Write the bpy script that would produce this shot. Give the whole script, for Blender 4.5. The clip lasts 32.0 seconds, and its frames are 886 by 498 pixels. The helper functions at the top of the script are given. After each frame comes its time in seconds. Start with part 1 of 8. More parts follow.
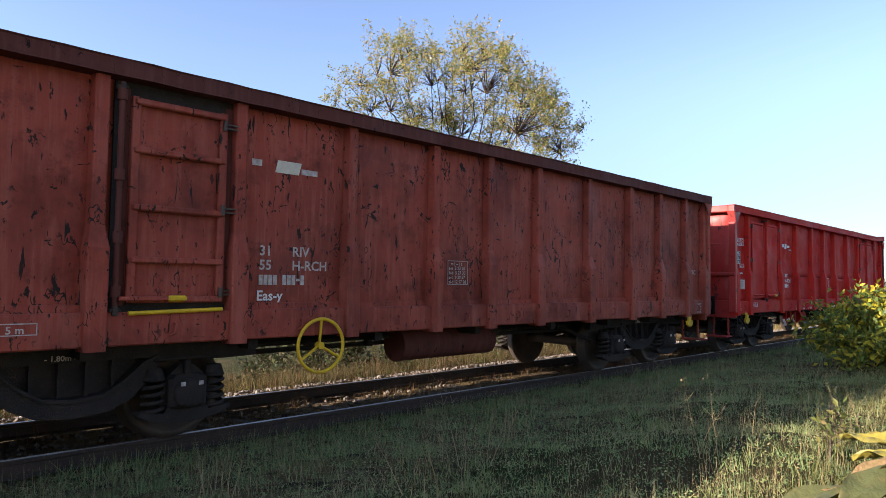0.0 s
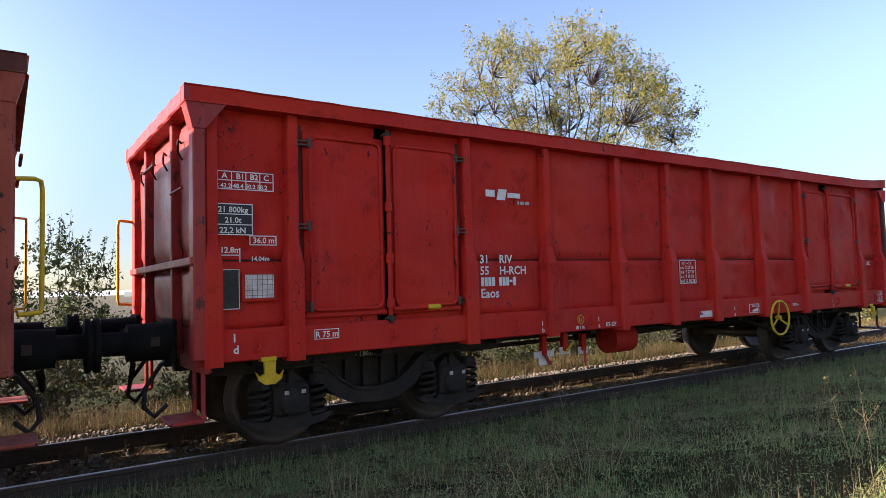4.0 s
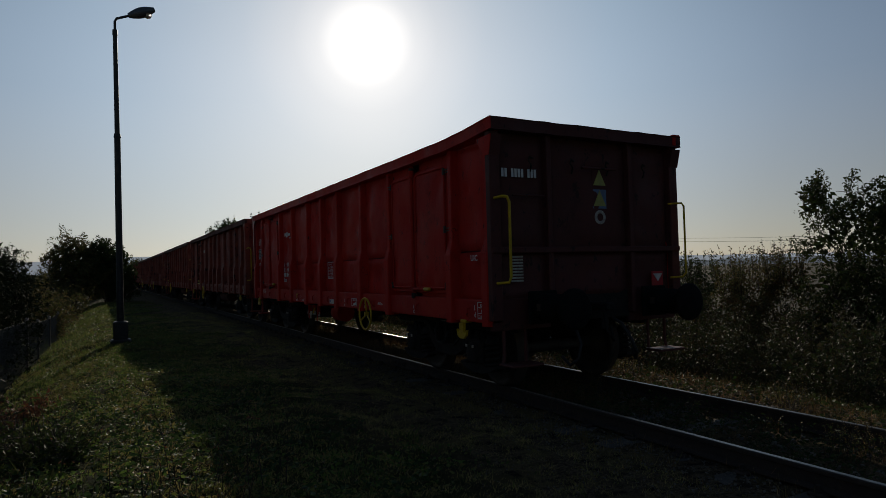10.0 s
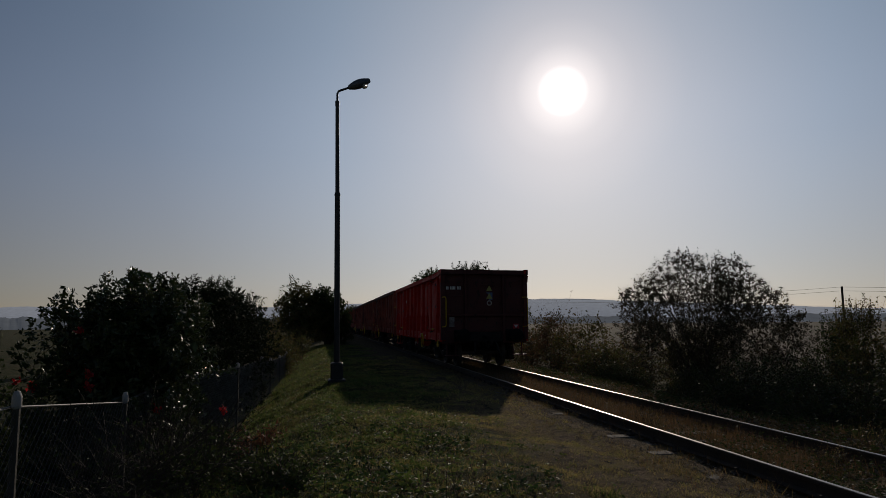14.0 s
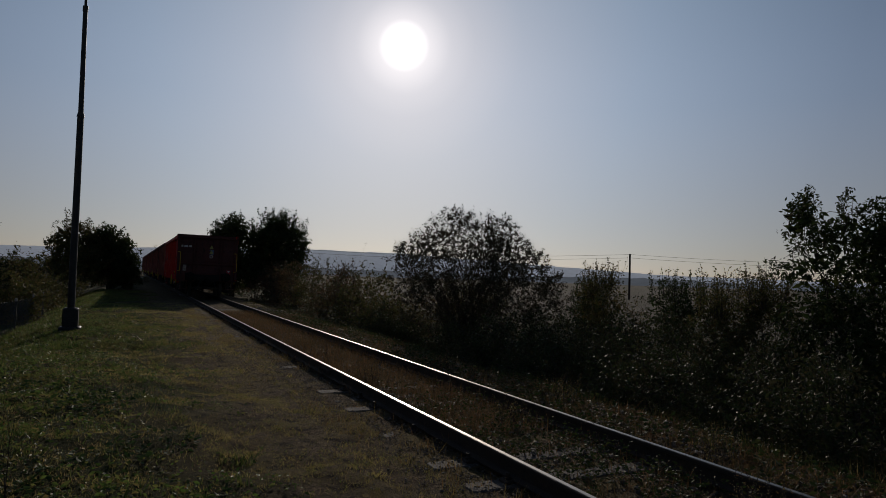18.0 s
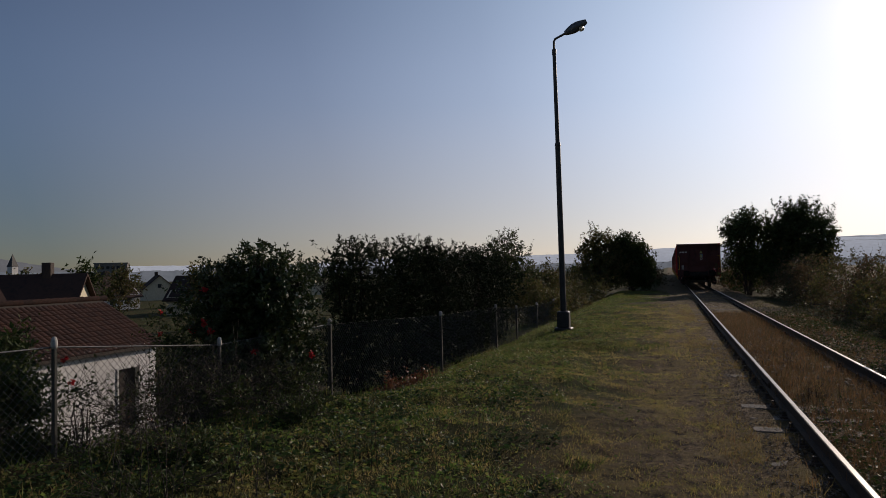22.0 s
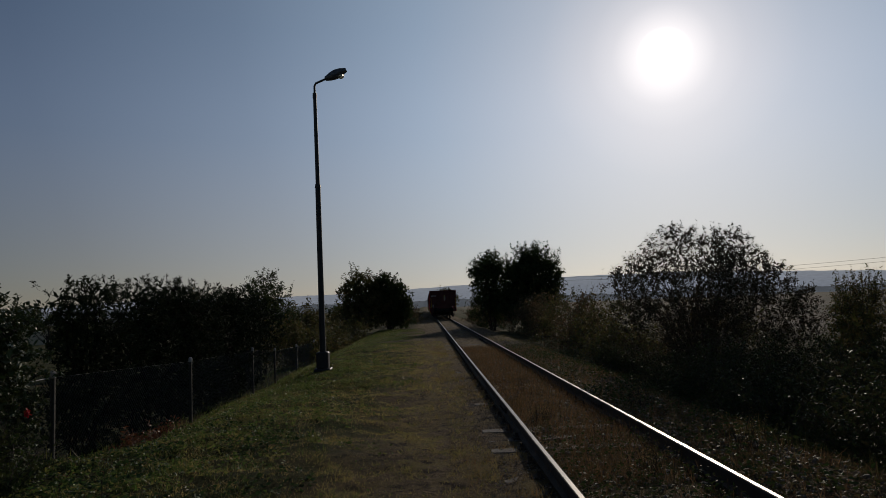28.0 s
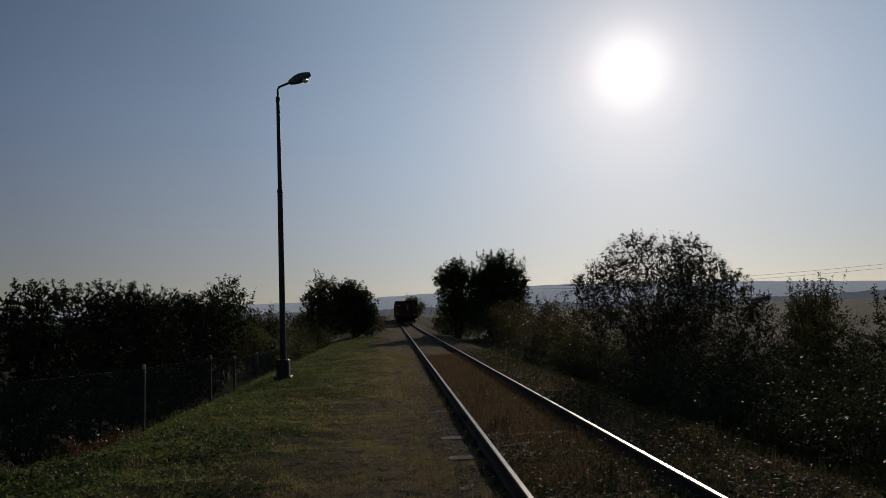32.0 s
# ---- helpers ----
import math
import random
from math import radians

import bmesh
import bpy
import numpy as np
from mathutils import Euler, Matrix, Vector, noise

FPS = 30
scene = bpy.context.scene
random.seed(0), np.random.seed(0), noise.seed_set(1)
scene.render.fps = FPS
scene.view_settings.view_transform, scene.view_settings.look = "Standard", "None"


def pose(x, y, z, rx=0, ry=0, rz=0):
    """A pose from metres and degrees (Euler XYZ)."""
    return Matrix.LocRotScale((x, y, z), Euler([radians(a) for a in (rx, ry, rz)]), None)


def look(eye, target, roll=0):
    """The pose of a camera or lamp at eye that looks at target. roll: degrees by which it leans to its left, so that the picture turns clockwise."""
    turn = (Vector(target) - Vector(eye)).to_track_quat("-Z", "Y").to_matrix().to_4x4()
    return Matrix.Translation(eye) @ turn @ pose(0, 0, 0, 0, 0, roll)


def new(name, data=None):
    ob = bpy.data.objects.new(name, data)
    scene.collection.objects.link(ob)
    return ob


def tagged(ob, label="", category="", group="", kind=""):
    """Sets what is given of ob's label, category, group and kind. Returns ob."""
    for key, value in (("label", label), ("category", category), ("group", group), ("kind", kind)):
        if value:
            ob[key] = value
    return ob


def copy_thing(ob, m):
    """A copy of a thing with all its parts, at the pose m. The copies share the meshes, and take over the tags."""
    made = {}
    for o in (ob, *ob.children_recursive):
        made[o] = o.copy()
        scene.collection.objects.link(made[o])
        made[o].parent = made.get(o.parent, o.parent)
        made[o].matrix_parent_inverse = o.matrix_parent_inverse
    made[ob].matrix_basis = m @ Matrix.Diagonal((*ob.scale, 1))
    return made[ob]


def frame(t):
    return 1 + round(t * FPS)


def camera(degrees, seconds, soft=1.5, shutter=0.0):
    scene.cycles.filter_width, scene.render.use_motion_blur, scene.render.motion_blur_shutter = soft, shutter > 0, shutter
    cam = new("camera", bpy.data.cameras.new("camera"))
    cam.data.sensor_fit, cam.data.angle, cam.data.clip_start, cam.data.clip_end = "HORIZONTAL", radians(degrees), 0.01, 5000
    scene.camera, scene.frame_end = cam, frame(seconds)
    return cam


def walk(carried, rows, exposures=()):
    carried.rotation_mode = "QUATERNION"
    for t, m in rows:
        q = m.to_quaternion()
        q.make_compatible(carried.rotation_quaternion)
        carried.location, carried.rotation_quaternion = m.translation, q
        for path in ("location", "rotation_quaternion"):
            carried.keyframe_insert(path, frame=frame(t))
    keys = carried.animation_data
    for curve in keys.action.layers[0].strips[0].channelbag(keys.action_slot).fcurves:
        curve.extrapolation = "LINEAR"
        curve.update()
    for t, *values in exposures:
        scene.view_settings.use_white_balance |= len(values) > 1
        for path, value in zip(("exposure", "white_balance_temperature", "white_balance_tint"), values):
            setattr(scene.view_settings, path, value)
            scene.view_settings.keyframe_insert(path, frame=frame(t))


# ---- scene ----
# ---- camera ----
cam = camera(68.72, 32.0, soft=0.8)
PATH = [
    (0.0, pose(-6.930, -0.420, 1.475, 92.88, -0.83, -134.14)),
    (0.5, pose(-6.930, -0.420, 1.475, 92.56, -0.74, -134.32)),
    (1.0, pose(-6.930, -0.420, 1.475, 92.53, -0.58, -134.35)),
    (1.5, pose(-6.930, -0.420, 1.475, 92.53, -0.75, -134.21)),
    (2.0, pose(-6.930, -0.420, 1.475, 92.72, -0.07, -134.25)),
    (2.5, pose(-6.930, -0.420, 1.475, 92.12, 0.47, -133.19)),
    (3.0, pose(-6.930, -0.420, 1.475, 92.65, -0.03, -131.05)),
    (3.5, pose(-6.930, -0.420, 1.475, 92.73, 0.98, -128.14)),
    (5.5, pose(-6.882, -0.518, 1.487, 94.96, 0.56, -109.95)),
    (6.0, pose(-6.824, -0.519, 1.476, 94.48, 0.31, -104.81)),
    (6.5, pose(-6.620, -0.310, 1.467, 93.59, -0.76, -94.89)),
    (7.0, pose(-6.425, -0.143, 1.499, 93.80, 0.06, -83.03)),
    (7.5, pose(-6.184, -0.155, 1.483, 94.10, -0.56, -73.14)),
    (8.0, pose(-5.995, -0.093, 1.513, 93.19, -1.15, -64.46)),
    (8.5, pose(-5.712, -0.040, 1.533, 92.76, 0.45, -56.54)),
    (9.0, pose(-5.425, -0.128, 1.481, 94.69, -0.91, -43.33)),
    (9.5, pose(-5.437, -0.193, 1.525, 94.64, -0.56, -33.83)),
    (10.0, pose(-5.411, -0.179, 1.523, 91.82, 1.49, -28.00)),
    (10.5, pose(-5.408, -0.152, 1.523, 93.02, 1.64, -22.29)),
    (11.0, pose(-5.407, -0.146, 1.523, 94.42, 0.95, -18.96)),
    (11.5, pose(-5.406, -0.144, 1.523, 93.84, 0.97, -17.12)),
    (12.0, pose(-5.406, -0.143, 1.523, 95.43, 0.78, -16.71)),
    (12.5, pose(-5.407, -0.144, 1.523, 96.36, 1.35, -14.52)),
    (13.0, pose(-5.408, -0.142, 1.523, 96.42, 0.84, -12.03)),
    (13.5, pose(-5.408, -0.142, 1.524, 96.58, 0.50, -10.69)),
    (15.5, pose(-5.324, -0.371, 1.438, 94.26, -0.51, -13.34)),
    (16.0, pose(-5.120, -0.191, 1.435, 92.89, -0.66, -21.50)),
    (16.5, pose(-4.831, -0.001, 1.413, 92.87, 0.66, -21.71)),
    (17.0, pose(-4.405, -0.017, 1.420, 93.09, -0.93, -22.01)),
    (17.5, pose(-4.076, 0.033, 1.467, 91.97, -3.20, -22.22)),
    (18.0, pose(-3.697, 0.043, 1.482, 92.44, -1.88, -25.87)),
    (18.5, pose(-3.344, -0.125, 1.462, 92.24, -1.76, -24.81)),
    (19.0, pose(-3.020, -0.090, 1.481, 91.81, -3.02, -24.95)),
    (19.5, pose(-2.781, -0.041, 1.508, 92.74, 0.60, -19.81)),
    (20.0, pose(-2.497, 0.063, 1.682, 93.96, 1.69, -1.93)),
    (20.5, pose(-2.293, 0.007, 1.542, 90.85, 0.65, 10.75)),
    (21.0, pose(-2.198, -0.069, 1.571, 91.72, 2.42, 14.48)),
    (21.5, pose(-2.042, -0.168, 1.629, 91.04, 1.02, 19.52)),
    (22.0, pose(-2.050, -0.170, 1.625, 91.98, 1.31, 19.26)),
    (22.5, pose(-2.059, -0.164, 1.621, 96.07, 0.43, 22.45)),
    (23.0, pose(-1.978, -0.192, 1.598, 98.00, -0.12, 25.31)),
    (23.5, pose(-1.953, -0.253, 1.596, 96.95, 0.79, 27.46)),
    (24.0, pose(-1.888, -0.382, 1.612, 96.64, 0.42, 22.50)),
    (24.5, pose(-1.862, -0.340, 1.600, 97.05, 0.70, 12.49)),
    (25.0, pose(-1.921, -0.123, 1.604, 96.95, 0.91, 7.05)),
    (25.5, pose(-1.931, -0.107, 1.585, 96.45, 0.98, 4.52)),
    (26.0, pose(-1.954, -0.065, 1.586, 95.11, 0.59, 1.64)),
    (26.5, pose(-1.973, -0.042, 1.576, 94.77, 0.30, 0.20)),
    (28.5, pose(-1.946, -0.328, 1.616, 95.14, 2.64, -1.72)),
    (29.0, pose(-1.891, -0.249, 1.569, 95.52, 1.60, -2.19)),
    (29.5, pose(-1.877, -0.211, 1.540, 95.27, 0.79, -3.27)),
    (30.0, pose(-1.855, -0.215, 1.530, 94.04, 0.28, -4.12)),
    (30.5, pose(-1.877, -0.146, 1.550, 93.98, 0.54, -4.26)),
    (31.0, pose(-1.852, -0.196, 1.550, 94.70, 1.81, -4.53)),
    (31.5, pose(-1.853, -0.140, 1.552, 95.12, 1.93, -4.53)),
    (32.0, pose(-1.854, -0.209, 1.565, 95.54, 2.17, -4.42)),
]
EXPOSURES = [(0.0, 1.70, 6900, 22), (3.5, 1.74, 7000, 22), (5.5, 1.88, 7350, 24), (6.5, 1.92, 7350, 24), (7.1, 1.95, 7100, 20), (8.2, 1.0, 6900, 14), (9.1, -0.15, 6800, 8), (9.5, -0.55, 6800, 9), (10.0, -1.3, 6900, 9), (12.0, -1.4, 7000, 12), (13.0, -1.55, 7000, 16),
             (16.0, -1.63, 6850, 14), (20.0, -1.68, 6600, 15), (21.0, -0.98, 6750, 18), (22.0, -0.72, 7000, 19), (23.0, -0.7, 6900, 18), (24.0, -0.75, 6950, 19), (25.0, -1.4, 6700, 16), (26.0, -1.5, 6750, 14), (32.0, -1.45, 6800, 13)]
# emission strengths that stand in for haze over the distant ridges
HAZE_GLOW_FAR, HAZE_GLOW_NEAR = 1.15, 0.8
VEIL = 0.44
TRAIN = [(0.0, -27.55), (1.0, -24.41), (2.0, -21.29), (3.0, -18.19), (5.5, -10.29), (6.5, -6.94), (7.5, -3.54), (8.5, -0.06), (9.5, 3.50), (10.5, 7.14), (11.5, 10.82), (12.5, 14.55), (13.5, 18.28), (16.0, 27.68), (17.0, 31.46), (18.0, 35.24), (19.0, 39.01), (20.0, 42.79), (21.0, 46.56), (22.0, 50.33), (23.0, 54.10), (24.0, 57.85), (25.0, 61.60), (26.0, 65.34), (28.5, 74.64), (29.5, 78.32), (30.5, 82.00), (31.5, 85.67), (32.0, 87.51)]

# ---- light ----
SUN_AZ, SUN_EL = 21.7, 19.7  # degrees right of the track's direction, and up
sun_way = Vector((math.sin(radians(SUN_AZ)) * math.cos(radians(SUN_EL)), math.cos(radians(SUN_AZ)) * math.cos(radians(SUN_EL)), math.sin(radians(SUN_EL))))
world = bpy.data.worlds.new("world")
scene.world = world
world.use_nodes = True
wn = world.node_tree.nodes
sky = wn.new("ShaderNodeTexSky")
sky.sky_type = "NISHITA"
sky.sun_disc = False
sky.sun_elevation = radians(SUN_EL)
sky.sun_rotation = radians(SUN_AZ)
sky.altitude = 100
sky.air_density = 0.8
sky.dust_density = 0.3
sky.ozone_density = 2.2
wl = world.node_tree.links
tc = wn.new("ShaderNodeTexCoord")
dot = wn.new("ShaderNodeVectorMath")
dot.operation = "DOT_PRODUCT"
dot.inputs[1].default_value = sun_way
wl.new(tc.outputs["Generated"], dot.inputs[0])
# the glaring sun and its aureole in the haze
glare = wn.new("ShaderNodeValToRGB")
off = wn.new("ShaderNodeMath")
off.operation = "ARCCOSINE"
off.use_clamp = False
wl.new(dot.outputs["Value"], off.inputs[0])
rise = wn.new("ShaderNodeMapRange")
rise.inputs[1].default_value, rise.inputs[2].default_value = 0.0, radians(70)
wl.new(off.outputs[0], rise.inputs[0])
GLARE = [(0.0, 9.0), (0.8, 7.0), (1.1, 3.0), (1.5, 1.6), (2.1, 1.0), (4.0, 0.66), (6.0, 0.53), (10.0, 0.44), (20.0, 0.35), (35.0, 0.15), (50.0, 0.04), (70.0, 0.0)]  # (degrees from the sun, brightness)
els = glare.color_ramp.elements
while len(els) < len(GLARE):
    els.new(0.5)
for e, (pos, v) in zip(els, GLARE):
    e.position = pos / 70.0
    k = min(1.0, max(0.0, (pos - 2.0) / 12.0))
    e.color = (v * (1.0 - 0.38 * k), v * (0.99 - 0.115 * k), v * (0.97 + 0.10 * k), 1)
wl.new(rise.outputs[0], glare.inputs[0])
amp = wn.new("ShaderNodeVectorMath")
amp.operation = "SCALE"
amp.inputs["Scale"].default_value = 16.0
wl.new(glare.outputs[0], amp.inputs[0])
both = wn.new("ShaderNodeVectorMath")
both.operation = "ADD"
wl.new(amp.outputs[0], both.inputs[1])
# pale warm haze lying along the whole horizon
low = wn.new("ShaderNodeSeparateXYZ")
wl.new(tc.outputs["Generated"], low.inputs[0])
haze = wn.new("ShaderNodeValToRGB")
HAZE = [(0.0, 1.0), (0.06, 0.88), (0.14, 0.60), (0.25, 0.25), (0.4, 0.05), (0.6, 0.0)]  # (height, brightness)
els = haze.color_ramp.elements
while len(els) < len(HAZE):
    els.new(0.5)
for e, (pos, v) in zip(els, HAZE):
    e.position = pos
    e.color = (v, v * 0.72, v * 0.52, 1)
wl.new(low.outputs[2], haze.inputs[0])
thick = wn.new("ShaderNodeVectorMath")
thick.operation = "SCALE"
side = wn.new("ShaderNodeMapRange")  # haze scatters forward, so it is brighter on the sun's side
side.inputs[1].default_value, side.inputs[2].default_value, side.inputs[3].default_value, side.inputs[4].default_value = 0.30, 1.0, 0.0, 4.8
wl.new(dot.outputs["Value"], side.inputs[0])
wl.new(side.outputs[0], thick.inputs["Scale"])
wl.new(haze.outputs[0], thick.inputs[0])
air = wn.new("ShaderNodeVectorMath")
air.operation = "ADD"
# the clear sky is veiled near the horizon
veil = wn.new("ShaderNodeMapRange")
veil.interpolation_type = "SMOOTHSTEP"
veil.inputs[1].default_value, veil.inputs[2].default_value, veil.inputs[3].default_value, veil.inputs[4].default_value = 0.0, 0.32, VEIL, 1.0
wl.new(low.outputs[2], veil.inputs[0])
clear = wn.new("ShaderNodeVectorMath")
clear.operation = "SCALE"
wl.new(sky.outputs[0], clear.inputs[0])
wl.new(veil.outputs[0], clear.inputs["Scale"])
wl.new(clear.outputs[0], both.inputs[0])
wl.new(both.outputs[0], air.inputs[0])
wl.new(thick.outputs[0], air.inputs[1])
wl.new(air.outputs[0], wn["Background"].inputs[0])
wn["Background"].inputs[1].default_value = 0.11
sun = new("sun", bpy.data.lights.new("sun", "SUN"))
sun.data.energy, sun.data.angle, sun.data.color = 5.0, radians(0.5), (1.0, 0.9, 0.76)
sun.matrix_world = look((0, 0, 60), Vector((0, 0, 60)) - sun_way)

# ---- materials ----
def nodes_of(name):
    m = bpy.data.materials.new(name)
    m.use_nodes = True
    nt = m.node_tree
    return m, nt, nt.nodes, nt.links, nt.nodes["Principled BSDF"]


def rgba(c):
    return (c[0], c[1], c[2], 1.0)


def noise_fac(nt, scale, detail=4, rough=0.6, lo=0.35, hi=0.65, stretch=None, coords="Object", warp=0.0):
    n, l = nt.nodes, nt.links
    tc = n.new("ShaderNodeTexCoord")
    mp = n.new("ShaderNodeMapping")
    if stretch:
        mp.inputs["Scale"].default_value = stretch
    l.new(tc.outputs[coords], mp.inputs[0])
    no = n.new("ShaderNodeTexNoise")
    no.inputs["Scale"].default_value, no.inputs["Detail"].default_value, no.inputs["Roughness"].default_value = scale, detail, rough
    no.inputs["Distortion"].default_value = warp
    l.new(mp.outputs[0], no.inputs["Vector"])
    mr = n.new("ShaderNodeMapRange")
    mr.inputs[1].default_value, mr.inputs[2].default_value = lo, hi
    l.new(no.outputs["Fac"], mr.inputs[0])
    return mr.outputs[0]


def blend(nt, fac, a, b):
    mx = nt.nodes.new("ShaderNodeMix")
    mx.data_type = "RGBA"
    for sock, v in ((mx.inputs[0], fac), (mx.inputs[6], a), (mx.inputs[7], b)):
        if isinstance(v, bpy.types.NodeSocket):
            nt.links.new(v, sock)
        elif isinstance(v, (int, float)):
            sock.default_value = v
        else:
            sock.default_value = rgba(v)
    return mx.outputs[2]


def bump(nt, bsdf, fac, strength, distance=0.01):
    b = nt.nodes.new("ShaderNodeBump")
    b.inputs["Strength"].default_value, b.inputs["Distance"].default_value = strength, distance
    nt.links.new(fac, b.inputs["Height"])
    nt.links.new(b.outputs[0], bsdf.inputs["Normal"])


def surface(name, a, b, scale=3, rough=0.7, metal=0.0, fine=40, bumps=0.2, c=None, spread=(0.35, 0.65), spec=0.3):
    """Two or three colours mixed at two scales, with fine relief."""
    m, nt, n, l, p = nodes_of(name)
    col = blend(nt, noise_fac(nt, scale, lo=spread[0], hi=spread[1]), a, b)
    g = noise_fac(nt, fine, 3)
    if c:
        col = blend(nt, noise_fac(nt, scale * 4.3, 6, 0.7, 0.55, 0.72), col, c)
    col = blend(nt, 0.25, col, blend(nt, g, a, b))
    l.new(col, p.inputs["Base Color"])
    p.inputs["Roughness"].default_value, p.inputs["Metallic"].default_value = rough, metal
    p.inputs["Specular IOR Level"].default_value = spec
    bump(nt, p, g, bumps)
    return m


def wagon_paint(name, fresh, dull, rust, streak, patches, repaint=None, flake=8.5, gloss=(0.48, 0.8, 0.18), scars=0.0):
    """Old wagon paint: faded patches, vertical streaks, scratched rust spots."""
    m, nt, n, l, p = nodes_of(name)
    col = blend(nt, noise_fac(nt, 0.9, 5, 0.6, 0.3, 0.7), fresh, dull)
    col = blend(nt, noise_fac(nt, 2.2, 5, 0.65, 0.48, 0.75, (1, 7, 0.6)), col, streak)
    spots = noise_fac(nt, flake, 5, 0.62, patches, patches + 0.03, (1, 1.0, 0.5))
    col = blend(nt, spots, col, rust)
    if repaint:
        col = blend(nt, noise_fac(nt, 0.75, 3, 0.5, 0.52, 0.62, (1, 0.8, 1.3)), col, repaint)
    if scars:
        col = blend(nt, noise_fac(nt, 1.1, 5, 0.65, 0.46, 0.72), col, tuple(0.55 * v for v in dull))
        col = blend(nt, noise_fac(nt, 1.5, 4, 0.6, 0.56, 0.8, (1, 3.0, 0.6)), col, streak)
        col = blend(nt, noise_fac(nt, 3.4, 5, 0.62, scars, scars + 0.02, (1, 1.2, 0.9), warp=1.2), col, rust)
        col = blend(nt, noise_fac(nt, 5.5, 4, 0.6, scars + 0.02, scars + 0.035, (1, 0.8, 1.2), warp=1.1), col, rust)
        col = blend(nt, noise_fac(nt, 6.0, 3, 0.5, scars + 0.01, scars + 0.03, (1, 3.2, 0.5), warp=0.6), col, rust)
    grime = noise_fac(nt, 3.1, 6, 0.75, 0.56, 0.80)
    col = blend(nt, grime, col, tuple(0.35 * v for v in dull))
    # long thin scratches, in places
    lines = n.new("ShaderNodeMath")
    lines.operation = "COMPARE"
    l.new(noise_fac(nt, 1.6, 4, 0.62, 0.0, 1.0, (1, 1.6, 0.8)), lines.inputs[0])
    lines.inputs[1].default_value, lines.inputs[2].default_value = 0.5, 0.0055 if scars else 0.0035
    where = n.new("ShaderNodeMath")
    where.operation = "MULTIPLY"
    l.new(lines.outputs[0], where.inputs[0])
    l.new(noise_fac(nt, 2.7, 3, 0.6, 0.52, 0.6), where.inputs[1])
    col = blend(nt, where.outputs[0], col, rust)
    fine = noise_fac(nt, 55, 3, 0.6, 0.3, 0.7)
    col = blend(nt, noise_fac(nt, 16, 5, 0.7, 0.62, 0.72), col, dull)
    l.new(col, p.inputs["Base Color"])
    r = n.new("ShaderNodeMapRange")
    r.inputs[3].default_value, r.inputs[4].default_value = gloss[0], gloss[1]
    l.new(noise_fac(nt, 1.7, 4), r.inputs[0])
    l.new(r.outputs[0], p.inputs["Roughness"])
    p.inputs["Specular IOR Level"].default_value = gloss[2]
    bump(nt, p, fine, 0.12, 0.004)
    return m


def leaf_mat(name, colours, through_light=0.35, rough=0.5, spec=0.25, patches=()):
    """Leaves of several tints, each leaf its own, with patches (size, from, to, colour) over the ground; light passes partly through."""
    m, nt, n, l, p = nodes_of(name)
    geo = n.new("ShaderNodeNewGeometry")
    ramp = n.new("ShaderNodeValToRGB")
    ramp.color_ramp.interpolation = "CONSTANT"
    els = ramp.color_ramp.elements
    while len(els) < len(colours):
        els.new(0.5)
    for i, c in enumerate(colours):
        els[i].position = i / len(colours)
        els[i].color = rgba(c)
    l.new(geo.outputs["Random Per Island"], ramp.inputs[0])
    tint = ramp.outputs[0]
    for size, lo, hi, c in patches:
        tint = blend(nt, noise_fac(nt, size, 4, 0.6, lo, hi), tint, c)
    l.new(tint, p.inputs["Base Color"])
    p.inputs["Roughness"].default_value = rough
    p.inputs["Specular IOR Level"].default_value = spec
    tr = n.new("ShaderNodeBsdfTranslucent")
    l.new(tint, tr.inputs[0])
    mx = n.new("ShaderNodeMixShader")
    mx.inputs[0].default_value = through_light
    l.new(p.outputs[0], mx.inputs[1])
    l.new(tr.outputs[0], mx.inputs[2])
    l.new(mx.outputs[0], n["Material Output"].inputs[0])
    return m


RED = wagon_paint("red wagon paint", (0.52, 0.022, 0.013), (0.40, 0.021, 0.015), (0.09, 0.016, 0.012), (0.45, 0.034, 0.024), 0.66, (0.49, 0.030, 0.016), 9.0, (0.52, 0.78, 0.12))
# darker copy of the red: the tail end's shade is put into the colour
ENDRED = wagon_paint("red end paint darkened for shade", (0.10, 0.030, 0.026), (0.075, 0.027, 0.024), (0.035, 0.018, 0.016), (0.085, 0.034, 0.030), 0.62)
BROWN = wagon_paint("brown wagon paint", (0.33, 0.064, 0.038), (0.21, 0.046, 0.030), (0.022, 0.014, 0.012), (0.34, 0.098, 0.066), 0.63, None, 13.0, (0.52, 0.8, 0.16), 0.655)
# faded red, also darkened in colour for the shadow on the front end
FRONTRED = wagon_paint("faded red end paint with shade", (0.36, 0.026, 0.021), (0.24, 0.026, 0.023), (0.08, 0.018, 0.015), (0.30, 0.045, 0.04), 0.60, None, 8.0, (0.34, 0.6, 0.25))
OXIDE = wagon_paint("weathered oxide paint", (0.11, 0.034, 0.025), (0.085, 0.03, 0.025), (0.02, 0.012, 0.011), (0.13, 0.05, 0.04), 0.66, None, 8.5, (0.62, 0.9, 0.1))
SOOT = surface("sooty running gear", (0.018, 0.017, 0.016), (0.036, 0.030, 0.026), 5, 0.75, 0.0, 60, 0.3, (0.05, 0.035, 0.025), spec=0.12)
BUFFER = surface("greasy black steel", (0.006, 0.006, 0.006), (0.013, 0.012, 0.011), 7, 0.8, 0.0, 60, 0.2, spec=0.1)
WHEEL = surface("worn wheel steel", (0.05, 0.042, 0.036), (0.09, 0.07, 0.055), 4, 0.6, 0.3, 60, 0.2)
